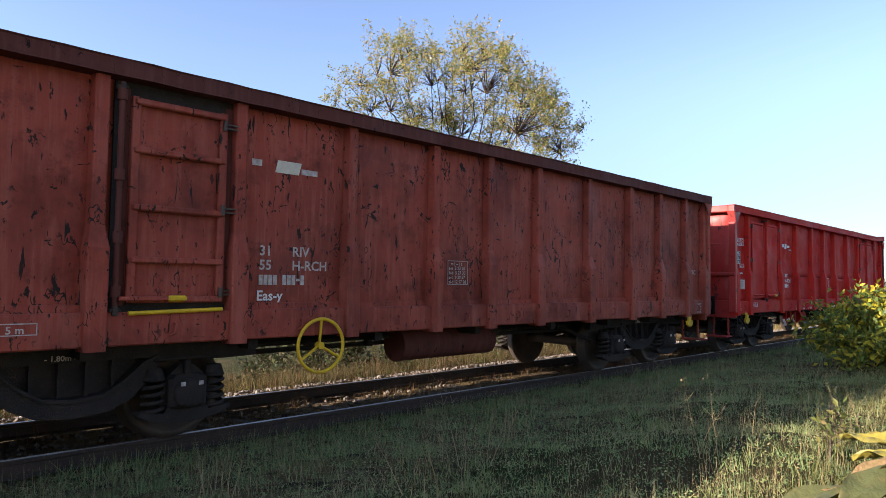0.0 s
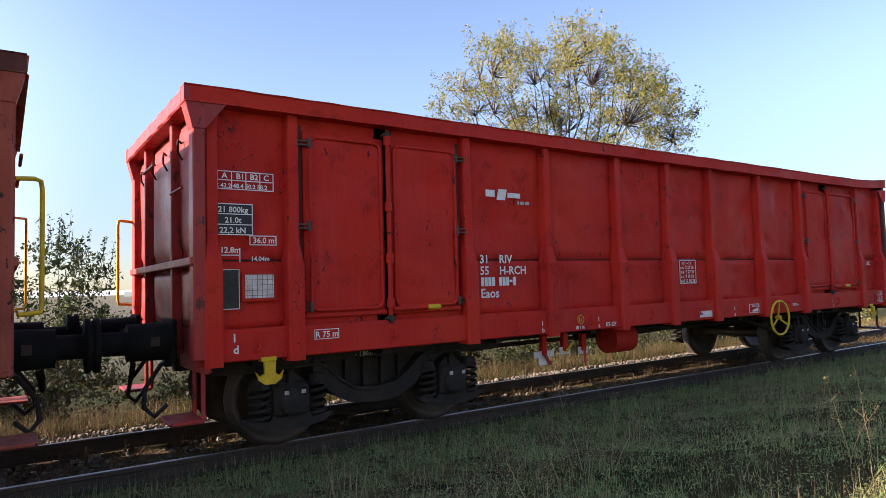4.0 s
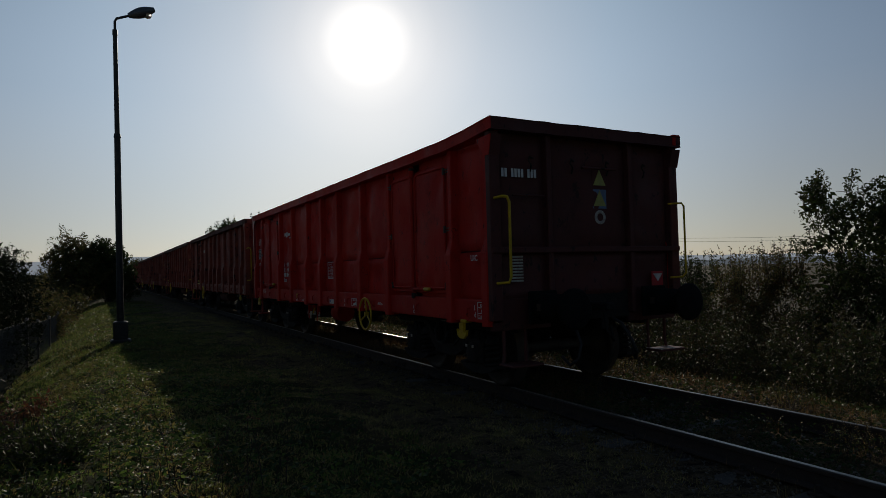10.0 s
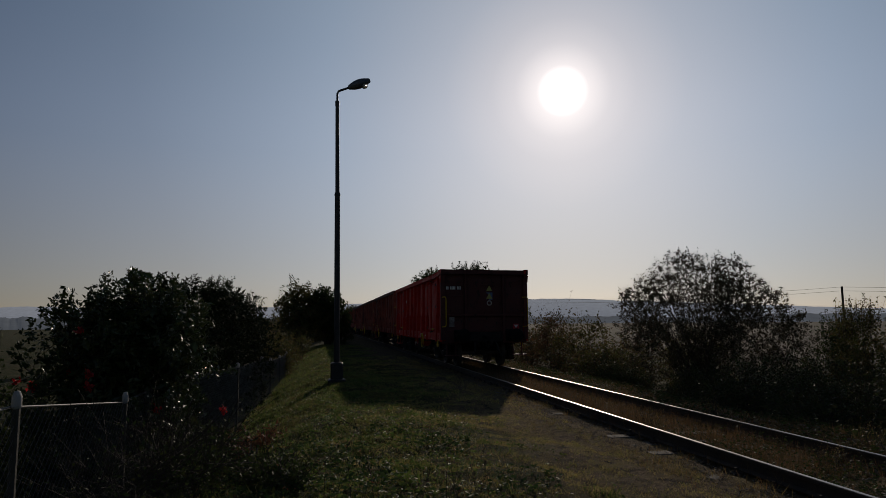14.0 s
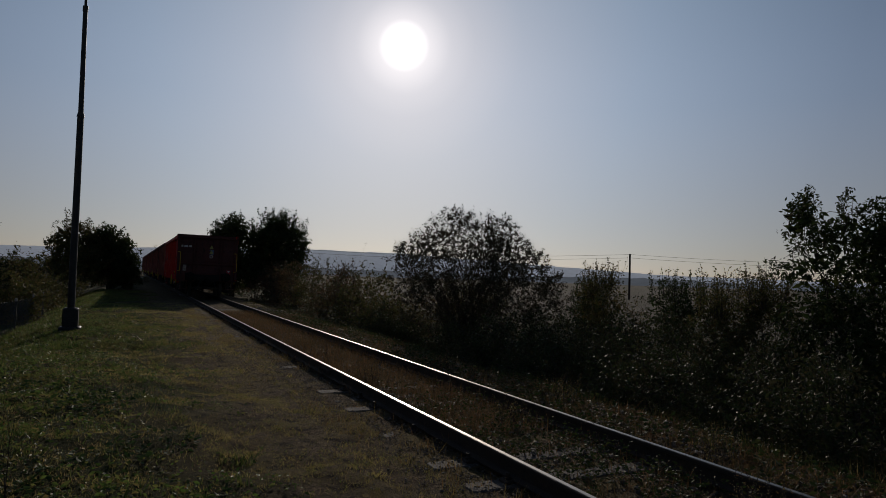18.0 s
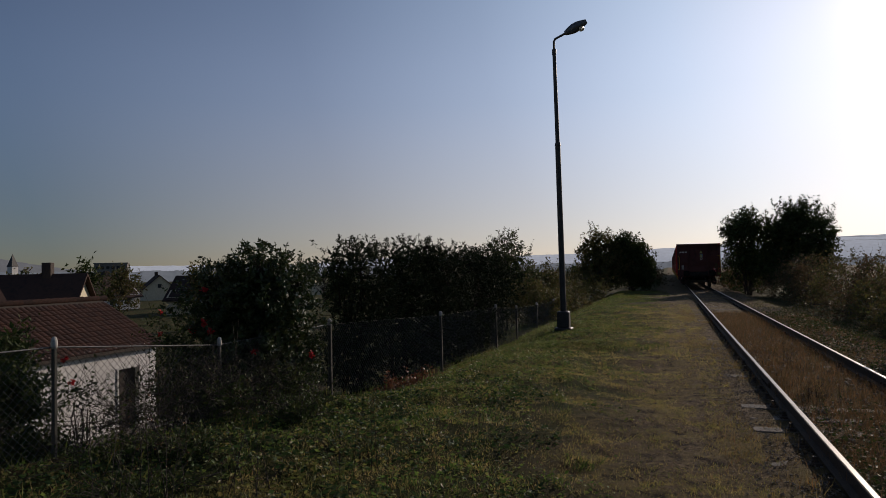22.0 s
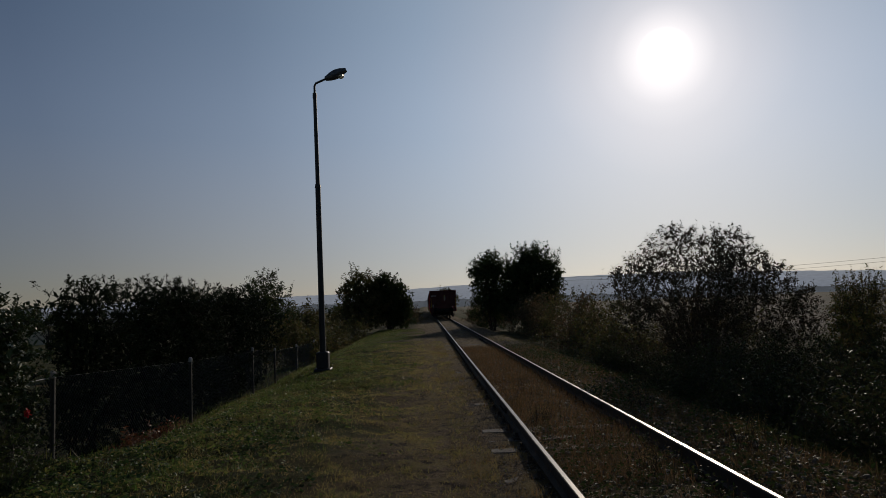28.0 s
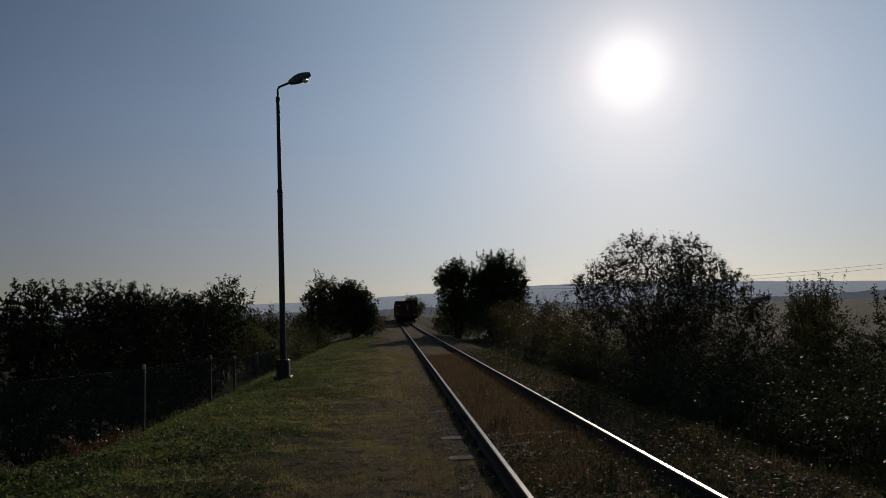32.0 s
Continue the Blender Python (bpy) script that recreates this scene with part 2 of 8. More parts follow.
TREAD = surface("polished steel", (0.27, 0.25, 0.225), (0.18, 0.165, 0.145), 3, 0.38, 1.0, 120, 0.04)
RUSTY = surface("rusty steel", (0.055, 0.038, 0.028), (0.034, 0.026, 0.022), 6, 0.85, 0.0, 90, 0.35, (0.085, 0.06, 0.042))
YELLOW = surface("chipped yellow paint", (0.62, 0.40, 0.012), (0.50, 0.30, 0.015), 9, 0.5, 0.0, 60, 0.12, (0.22, 0.12, 0.02))
WHITE = surface("white stencil paint", (0.72, 0.70, 0.66), (0.55, 0.53, 0.50), 14, 0.6, 0.0, 90, 0.05)
OLDWHITE = surface("worn stencil paint", (0.50, 0.47, 0.42), (0.28, 0.22, 0.19), 22, 0.7, 0.0, 90, 0.05)
CREAM = surface("cream sticker", (0.60, 0.56, 0.43), (0.45, 0.41, 0.32), 12, 0.6)
BLACK = surface("black panel paint", (0.016, 0.017, 0.018), (0.03, 0.03, 0.03), 9, 0.5)
BLUE = surface("blue sticker", (0.05, 0.12, 0.36), (0.04, 0.10, 0.28), 12, 0.4)
PLATE = surface("white enamel plate", (0.70, 0.66, 0.62), (0.48, 0.40, 0.37), 14, 0.4)
HANDLE = surface("red lever", (0.48, 0.025, 0.03), (0.36, 0.02, 0.025), 14, 0.4)
HOSE = surface("rubber hose", (0.015, 0.015, 0.016), (0.03, 0.03, 0.03), 20, 0.6)
BARK = surface("bark", (0.075, 0.058, 0.045), (0.035, 0.028, 0.023), 8, 0.9, 0, 60, 0.5)
CYPRESSBARK = surface("dark cypress bark", (0.02, 0.016, 0.013), (0.012, 0.01, 0.009), 8, 0.95, 0, 60, 0.4, spec=0.05)
DARKBARK = surface("dark bark", (0.045, 0.036, 0.03), (0.025, 0.02, 0.017), 8, 0.9, 0, 60, 0.4)
FENCEPOST = surface("dark post concrete", (0.075, 0.072, 0.062), (0.045, 0.045, 0.038), 8, 0.9, 0, 80, 0.3, (0.035, 0.04, 0.03))
POSTCAP = surface("pale post cap", (0.42, 0.41, 0.38), (0.30, 0.29, 0.27), 14, 0.85, 0, 80, 0.3)
FADED = surface("faded warning yellow", (0.42, 0.40, 0.10), (0.30, 0.27, 0.10), 12, 0.6)
FADEDBLUE = surface("faded blue sticker", (0.13, 0.20, 0.32), (0.10, 0.15, 0.24), 12, 0.6)
CONCRETE = surface("weathered concrete", (0.22, 0.21, 0.195), (0.13, 0.125, 0.115), 6, 0.9, 0, 80, 0.3, (0.10, 0.10, 0.085))
SLEEPER = surface("old sleeper concrete", (0.11, 0.098, 0.085), (0.06, 0.053, 0.047), 7, 0.9, 0, 60, 0.4, (0.06, 0.05, 0.04))
WIRE = surface("galvanised wire", (0.12, 0.12, 0.115), (0.07, 0.068, 0.065), 30, 0.55, 0.3)
LAMPPOST = surface("dark painted steel", (0.025, 0.027, 0.027), (0.05, 0.046, 0.042), 5, 0.55, 0.2, 60, 0.1)
LAMPHEAD = surface("lamp housing", (0.12, 0.13, 0.14), (0.07, 0.075, 0.08), 8, 0.4, 0.3)
PLASTER = surface("white limewash", (0.62, 0.61, 0.59), (0.48, 0.47, 0.45), 2.5, 0.9, 0, 40, 0.25, (0.33, 0.31, 0.28))
CREAMWALL = surface("cream plaster", (0.58, 0.52, 0.38), (0.46, 0.41, 0.30), 2, 0.9, 0, 40, 0.25, (0.40, 0.35, 0.26))
WOOD = surface("dark weathered wood", (0.055, 0.042, 0.032), (0.03, 0.024, 0.02), 9, 0.85, 0, 60, 0.3)


def tile_mat(name, a, b, c):
    m, nt, n, l, p = nodes_of(name)
    info = n.new("ShaderNodeObjectInfo")
    geo = n.new("ShaderNodeNewGeometry")
    add = n.new("ShaderNodeMath")
    add.operation = "ADD"
    l.new(info.outputs["Random"], add.inputs[0])
    l.new(geo.outputs["Random Per Island"], add.inputs[1])
    fr = n.new("ShaderNodeMath")
    fr.operation = "FRACT"
    l.new(add.outputs[0], fr.inputs[0])
    col = blend(nt, fr.outputs[0], a, b)
    col = blend(nt, noise_fac(nt, 3.0, 6, 0.7, 0.5, 0.7), col, c)
    l.new(col, p.inputs["Base Color"])
    p.inputs["Specular IOR Level"].default_value = 0.08
    p.inputs["Roughness"].default_value = 0.85
    bump(nt, p, noise_fac(nt, 60, 3), 0.3)
    return m


TILE = tile_mat("clay roof tile", (0.060, 0.030, 0.022), (0.034, 0.020, 0.017), (0.016, 0.013, 0.012))
FARTILE = tile_mat("far roof tile", (0.055, 0.034, 0.028), (0.038, 0.027, 0.024), (0.03, 0.024, 0.022))

L_LOCUST = leaf_mat("locust leaves", [(0.25, 0.25, 0.06), (0.31, 0.27, 0.07), (0.17, 0.20, 0.055), (0.36, 0.29, 0.10), (0.12, 0.16, 0.045), (0.33, 0.24, 0.09)], 0.4)
L_YELLOW = leaf_mat("yellowing leaves", [(0.40, 0.33, 0.03), (0.10, 0.15, 0.03), (0.20, 0.22, 0.035), (0.08, 0.12, 0.03), (0.14, 0.18, 0.04), (0.34, 0.30, 0.03)], 0.35)
L_GREEN = leaf_mat("dark green leaves", [(0.035, 0.058, 0.018), (0.05, 0.07, 0.022), (0.028, 0.045, 0.016), (0.065, 0.08, 0.025), (0.045, 0.05, 0.02)], 0.25, 0.6, 0.1)
L_OLIVE = leaf_mat("olive leaves", [(0.084, 0.091, 0.028), (0.119, 0.112, 0.036), (0.063, 0.073, 0.028), (0.14, 0.105, 0.042), (0.098, 0.077, 0.035)], 0.3, 0.6, 0.1)
L_LAUREL = leaf_mat("laurel leaves", [(0.035, 0.058, 0.018), (0.05, 0.068, 0.02), (0.028, 0.045, 0.016), (0.06, 0.07, 0.024)], 0.12, 0.35, 0.3)
L_ELDER = leaf_mat("fading elder leaves", [(0.05, 0.05, 0.026), (0.07, 0.055, 0.032), (0.04, 0.042, 0.022), (0.08, 0.06, 0.04)], 0.12, 0.6, 0.1)
L_CYPRESS = leaf_mat("cypress sprays", [(0.016, 0.026, 0.012), (0.022, 0.032, 0.014), (0.03, 0.038, 0.016), (0.014, 0.022, 0.010)], 0.06, 0.7, 0.06)
L_BROWN = leaf_mat("browning leaves", [(0.11, 0.072, 0.039), (0.09, 0.074, 0.036), (0.07, 0.07, 0.031), (0.14, 0.09, 0.049)], 0.3, 0.6, 0.1)
L_BRAMBLE = leaf_mat("glossy bramble leaves", [(0.045, 0.062, 0.022), (0.06, 0.07, 0.026), (0.035, 0.05, 0.02), (0.08, 0.07, 0.032), (0.05, 0.045, 0.024)], 0.2, 0.5, 0.09)
L_DRYRED = leaf_mat("dry red stems", [(0.16, 0.065, 0.032), (0.12, 0.05, 0.028), (0.19, 0.10, 0.05)], 0.25)
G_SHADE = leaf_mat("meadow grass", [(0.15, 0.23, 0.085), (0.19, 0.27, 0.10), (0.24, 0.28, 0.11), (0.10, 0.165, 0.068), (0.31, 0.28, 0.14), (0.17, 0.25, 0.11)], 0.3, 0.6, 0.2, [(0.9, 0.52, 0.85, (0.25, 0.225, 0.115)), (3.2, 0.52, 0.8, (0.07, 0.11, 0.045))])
G_CLOVER = leaf_mat("clover and short grass", [(0.095, 0.155, 0.034), (0.135, 0.19, 0.044), (0.07, 0.12, 0.026), (0.18, 0.19, 0.054), (0.19, 0.16, 0.056), (0.035, 0.06, 0.016)], 0.45, 0.5, 0.2, [(0.9, 0.5, 0.8, (0.13, 0.10, 0.035)), (2.6, 0.5, 0.8, (0.035, 0.065, 0.018))])
G_DRY = leaf_mat("dry grass", [(0.30, 0.22, 0.08), (0.19, 0.14, 0.055), (0.29, 0.21, 0.10), (0.14, 0.13, 0.045), (0.22, 0.12, 0.05)], 0.45, 0.7)
G_PATH = leaf_mat("yellowed short grass", [(0.42, 0.335, 0.11), (0.31, 0.285, 0.085), (0.46, 0.35, 0.15), (0.19, 0.205, 0.062), (0.30, 0.20, 0.085)], 0.5, 0.7, 0.1, [(0.8, 0.5, 0.8, (0.20, 0.135, 0.07)), (2.8, 0.5, 0.8, (0.16, 0.18, 0.05))])
G_STRAW = leaf_mat("bleached straw", [(0.34, 0.27, 0.15), (0.28, 0.22, 0.12), (0.22, 0.17, 0.09), (0.20, 0.18, 0.08)], 0.3, 0.7)
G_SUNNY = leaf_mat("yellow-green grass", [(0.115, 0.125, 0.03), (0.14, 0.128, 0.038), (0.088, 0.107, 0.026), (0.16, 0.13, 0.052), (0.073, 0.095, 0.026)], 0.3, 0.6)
G_RUST = leaf_mat("rusty track grass", [(0.17, 0.10, 0.048), (0.12, 0.078, 0.038), (0.21, 0.12, 0.06), (0.085, 0.072, 0.032), (0.10, 0.068, 0.036)], 0.4, 0.7)
L_GROUND = leaf_mat("low leafy ground weeds", [(0.03, 0.06, 0.02), (0.045, 0.08, 0.026), (0.022, 0.042, 0.015), (0.055, 0.085, 0.03)], 0.3, 0.6, 0.1)
PETAL = leaf_mat("red rose petals", [(0.42, 0.02, 0.022), (0.48, 0.03, 0.026), (0.33, 0.015, 0.022)], 0.3)


def stone_mat(name, dim):
    m, nt, n, l, p = nodes_of(name)
    geo = n.new("ShaderNodeNewGeometry")
    col = blend(nt, geo.outputs["Random Per Island"], tuple(v * dim for v in (0.42, 0.37, 0.30)), tuple(v * dim for v in (0.20, 0.17, 0.14)))
    col = blend(nt, noise_fac(nt, 6, 4, 0.6, 0.5, 0.75), col, (0.16, 0.12, 0.09))
    l.new(col, p.inputs["Base Color"])
    p.inputs["Roughness"].default_value = 0.9
    bump(nt, p, noise_fac(nt, 80, 3), 0.3)
    return m


STONE = stone_mat("ballast stone", 0.55)
DIRTYSTONE = stone_mat("dirty stone", 0.42)


# ---- mesh tools ----
class Mesh:
    """Collects verts and faces of one part."""

    def __init__(self):
        self.v, self.f, self.smooth = [], [], []

    def add(self, verts, faces, smooth=False):
        o = len(self.v)
        self.v += [tuple(p) for p in verts]
        self.f += [tuple(i + o for i in q) for q in faces]
        self.smooth += [smooth] * len(faces)
        return self

    def box(self, lo, hi, m=None):
        p = [Vector((x, y, z)) for z in (lo[2], hi[2]) for y in (lo[1], hi[1]) for x in (lo[0], hi[0])]
        if m:
            p = [m @ q for q in p]
        return self.add(p, [(0, 2, 3, 1), (4, 5, 7, 6), (0, 1, 5, 4), (2, 6, 7, 3), (0, 4, 6, 2), (1, 3, 7, 5)])

    def soft(self, lo, hi, c=0.008, m=None):
        """A box with chamfered edges."""
        pts = []
        for z, s in ((lo[2], 1), (lo[2] + c, 0), (hi[2] - c, 0), (hi[2], 1)):
            i = c * s
            x0, x1, y0, y1 = lo[0] + i, hi[0] - i, lo[1] + i, hi[1] - i
            k = c
            pts += [(x0 + k, y0, z), (x1 - k, y0, z), (x1, y0 + k, z), (x1, y1 - k, z), (x1 - k, y1, z), (x0 + k, y1, z), (x0, y1 - k, z), (x0, y0 + k, z)]
        pts = [Vector(q) for q in pts]
        if m:
            pts = [m @ q for q in pts]
        fs = [tuple(range(7, -1, -1)), tuple(range(24, 32))]
        for r in range(3):
            for k in range(8):
                a, b = r * 8 + k, r * 8 + (k + 1) % 8
                fs.append((a, b, b + 8, a + 8))
        return self.add(pts, fs)

    def cyl(self, p0, p1, r0, r1=None, n=12, caps=True):
        p0, p1 = Vector(p0), Vector(p1)
        r1 = r0 if r1 is None else r1
        q = (p1 - p0).to_track_quat("Z", "Y")
        ring = [q @ Vector((math.cos(2 * math.pi * k / n), math.sin(2 * math.pi * k / n), 0)) for k in range(n)]
        o = [p0 + a * r0 for a in ring] + [p1 + a * r1 for a in ring]
        self.add(o, [(k, (k + 1) % n, n + (k + 1) % n, n + k) for k in range(n)], True)
        if caps:
            self.add(o, [tuple(range(n - 1, -1, -1)), tuple(range(n, 2 * n))])
        return self

    def tube(self, path, r, n=8, closed=False):
        path = [Vector(p) for p in path]
        N = len(path)
        pts = []
        up = None
        for i, p in enumerate(path):
            a = path[(i - 1) % N] if closed or i else path[0]
            b = path[(i + 1) % N] if closed or i < N - 1 else path[-1]
            d = (b - a).normalized()
            if up is None:
                up = d.orthogonal().normalized()
            up = (up - d * up.dot(d)).normalized()
            s = d.cross(up)
            rr = r[i] if isinstance(r, (list, tuple)) else r
            pts += [p + (up * math.cos(2 * math.pi * k / n) + s * math.sin(2 * math.pi * k / n)) * rr for k in range(n)]
        fs = []
        for i in range(N if closed else N - 1):
            j = (i + 1) % N
            fs += [(i * n + k, i * n + (k + 1) % n, j * n + (k + 1) % n, j * n + k) for k in range(n)]
        self.add(pts, fs, True)
        if not closed:
            self.add(pts, [tuple(range(n - 1, -1, -1)), tuple(range((N - 1) * n, N * n))])
        return self

    def prism(self, outline, x0, x1, axis=0):
        """An outline of (a, b) pairs, carried from x0 to x1 along the axis."""
        n = len(outline)

        def put(a, b, x):
            return {0: (x, a, b), 1: (a, x, b), 2: (a, b, x)}[axis]
        pts = [put(a, b, x0) for a, b in outline] + [put(a, b, x1) for a, b in outline]
        fs = [(k, (k + 1) % n, n + (k + 1) % n, n + k) for k in range(n)] + [tuple(range(n - 1, -1, -1)), tuple(range(n, 2 * n))]
        return self.add(pts, fs)

    def lathe(self, profile, centre, axis=0, n=28):
        """Rings of (offset along the axis, radius)."""
        pts = []
        for o, r in profile:
            for k in range(n):
                c, s = math.cos(2 * math.pi * k / n) * r, math.sin(2 * math.pi * k / n) * r
                q = {0: (o, c, s), 1: (s, o, c), 2: (c, s, o)}[axis]
                pts.append(Vector(centre) + Vector(q))
        m = len(profile)
        return self.add(pts, [(i * n + k, i * n + (k + 1) % n, (i + 1) * n + (k + 1) % n, (i + 1) * n + k) for i in range(m - 1) for k in range(n)], True)

    def data(self, name, *mats):
        me = bpy.data.meshes.new(name)
        me.from_pydata(self.v, [], self.f)
        me.polygons.foreach_set("use_smooth", self.smooth)
        bm = bmesh.new()
        bm.from_mesh(me)
        bmesh.ops.recalc_face_normals(bm, faces=bm.faces)
        bm.to_mesh(me)
        bm.free()
        for m in mats:
            me.materials.append(m)
        return me

    def ob(self, name, mat, parent=None, label=""):
        o = new(name, self.data(name, mat))
        o.parent = parent
        if label:
            o["label"] = label
        return o


def raw_mesh(name, verts, faces, mats, index=None, smooth=False):
    """A mesh straight from arrays: faces all of one size."""
    verts, faces = np.asarray(verts, np.float32), np.asarray(faces, np.int32)
    me = bpy.data.meshes.new(name)
    n, k = faces.shape
    me.vertices.add(len(verts))
    me.vertices.foreach_set("co", verts.ravel())
    me.loops.add(n * k)
    me.loops.foreach_set("vertex_index", faces.ravel())
    me.polygons.add(n)
    me.polygons.foreach_set("loop_start", np.arange(0, n * k, k, dtype=np.int32))
    me.polygons.foreach_set("use_smooth", np.full(n, smooth))
    for m in mats:
        me.materials.append(m)
    if index is not None:
        me.polygons.foreach_set("material_index", np.asarray(index, np.int32))
    me.update(calc_edges=True)
    return me


def thing(name, at, label, category, group="", kind="", turn=0.0):
    o = new(name)
    o.empty_display_size = 0.1
    o.matrix_basis = pose(*at, 0, 0, turn)
    return tagged(o, label, category, group, kind)


def patch(x, y, size, seed):
    """Uneven patches over the ground, about -1 to 1."""
    r = np.random.RandomState(seed)
    v = 0
    for k in range(7):
        a, p, q = r.uniform(0, 6.28), r.uniform(0, 6.28), r.uniform(0.6, 2.2)
        v = v + np.sin((np.cos(a) * x + np.sin(a) * y) * 6.28 * q / size + p) / (q * 0.9 + 0.5)
    return np.clip(v / 2.2, -1, 1)


def ground_z(x, y):
    """Height of the ground: a track bed, a grassy bank beside it, gardens below on one side and fields on the other."""
    x, y = np.asarray(x, float), np.asarray(y, float)

    def ease(a, b, v):
        t = np.clip((v - a) / (b - a), 0, 1)
        return t * t * (3 - 2 * t)
    z = -0.18 + 0.0 * x
    bank = 0.21 - 0.17 * ease(4.0, 15.0, y) + 0.09 * np.exp(-((y - 6) / 6.0) ** 2)
    z = z + bank * ease(-1.7, -4.6, x)
    edge = -5.0 - 1.6 * ease(8.8, 4.2, y) - 4.4 * ease(5.0, -1.0, y) - 4.0 * ease(-2, -12, y)
    z = z - 0.58 * ease(0, 2.2, edge - x) - 2.9 * ease(2.2, 9.0, edge - x)
    z = z - 0.35 * ease(1.9, 3.2, x) - 1.7 * ease(3.5, 14.0, x)
    z = z + (0.022 * patch(x, y, 0.8, 21) + 0.02 * patch(x, y, 2.2, 22)) * ease(-1.7, -2.6, x) * ease(40, 20, np.abs(y))
    far = ease(60, 200, np.hypot(x, y))
    z = z + 0.03 * np.sin(x * 1.3 + y * 0.7) * (np.abs(x) > 1.7) * (1 - far) + 0.02 * np.sin(y * 2.1 - x * 1.9) * (np.abs(x) > 1.9)
    return z


def gz(x, y):
    return float(ground_z(x, y))

# ---- ground and track ----
def ground_mat():
    m, nt, n, l, p = nodes_of("ground")
    tc = n.new("ShaderNodeTexCoord")
    sep = n.new("ShaderNodeSeparateXYZ")
    l.new(tc.outputs["Object"], sep.inputs[0])

    def shifted(sock, scale, amount):
        f = noise_fac(nt, scale, 5, 0.65, 0.0, 1.0)
        a = n.new("ShaderNodeMath")
        a.operation = "MULTIPLY_ADD"
        a.inputs[1].default_value = amount
        l.new(f, a.inputs[0])
        l.new(sock, a.inputs[2])
        return a.outputs[0]

    def step(sock, a, b):
        mr = n.new("ShaderNodeMapRange")
        mr.inputs[1].default_value, mr.inputs[2].default_value = a, b
        l.new(sock, mr.inputs[0])
        return mr.outputs[0]
    grit = noise_fac(nt, 22, 6, 0.8, 0.36, 0.64)
    soil = blend(nt, grit, (0.022, 0.017, 0.012), (0.23, 0.17, 0.11))
    soil = blend(nt, noise_fac(nt, 1.6, 4, 0.6, 0.45, 0.65), soil, (0.16, 0.125, 0.06))
    soil = blend(nt, noise_fac(nt, 5.5, 5, 0.7, 0.52, 0.62), soil, (0.035, 0.027, 0.022))
    turf = blend(nt, noise_fac(nt, 2.3, 5, 0.65), (0.026, 0.038, 0.014), (0.055, 0.052, 0.022))
    turf = blend(nt, noise_fac(nt, 0.6, 4, 0.6, 0.5, 0.7), turf, (0.085, 0.06, 0.032))
    field = blend(nt, noise_fac(nt, 0.02, 4, 0.6), (0.17, 0.15, 0.115), (0.13, 0.125, 0.09))
    field = blend(nt, noise_fac(nt, 0.35, 5, 0.7, 0.35, 0.7), field, (0.12, 0.108, 0.082))
    x = shifted(sep.outputs[0], 0.9, 2.2)
    col = blend(nt, step(x, -1.2, -2.3), soil, turf)
    col = blend(nt, step(x, 3.2, 4.6), col, turf)
    col = blend(nt, step(x, 22, 40), col, field)
    l.new(col, p.inputs["Base Color"])
    p.inputs["Roughness"].default_value = 1.0
    p.inputs["Specular IOR Level"].default_value = 0.05
    clods = n.new("ShaderNodeMath")
    clods.operation = "MULTIPLY_ADD"
    clods.inputs[1].default_value = 1.6
    l.new(noise_fac(nt, 11, 6, 0.8, 0.25, 0.75), clods.inputs[0])
    l.new(grit, clods.inputs[2])
    bump(nt, p, clods.outputs[0], 1.0, 0.016)
    return m


def spaced(fine_lo, fine_hi, step, reach, grow=1.25):
    v = list(np.arange(fine_lo, fine_hi + 0.001, step))
    s, a = step, fine_hi
    while a < reach:
        s *= grow
        a += s
        v.append(a)
    s, a = step, fine_lo
    while a > -reach:
        s *= grow
        a -= s
        v.insert(0, a)
    return np.array(v)


gx, gy = spaced(-10, 6, 0.16, 3800, 1.2), spaced(-16, 34, 0.2, 3800, 1.2)
GX, GY = np.meshgrid(gx, gy)
GZ = ground_z(GX, GY)
near = (np.abs(GX) < 40) & (np.abs(GY) < 60)
rs = np.random.RandomState(4)
GZ = GZ + rs.normal(0, 0.008, GZ.shape) * near
nx, ny = len(gx), len(gy)
idx = np.arange(nx * ny).reshape(ny, nx)
quads = np.stack([idx[:-1, :-1], idx[:-1, 1:], idx[1:, 1:], idx[1:, :-1]], -1).reshape(-1, 4)
ground = new("ground", raw_mesh("ground", np.stack([GX, GY, GZ], -1).reshape(-1, 3), quads, [ground_mat()], smooth=True))
tagged(ground, "grassy railway bank with worn gritty path and fields", "ground", kind="structure")

track = thing("railway_track", (0, 0, 0), "straight single railway track with shiny railheads", "railway track", kind="structure")
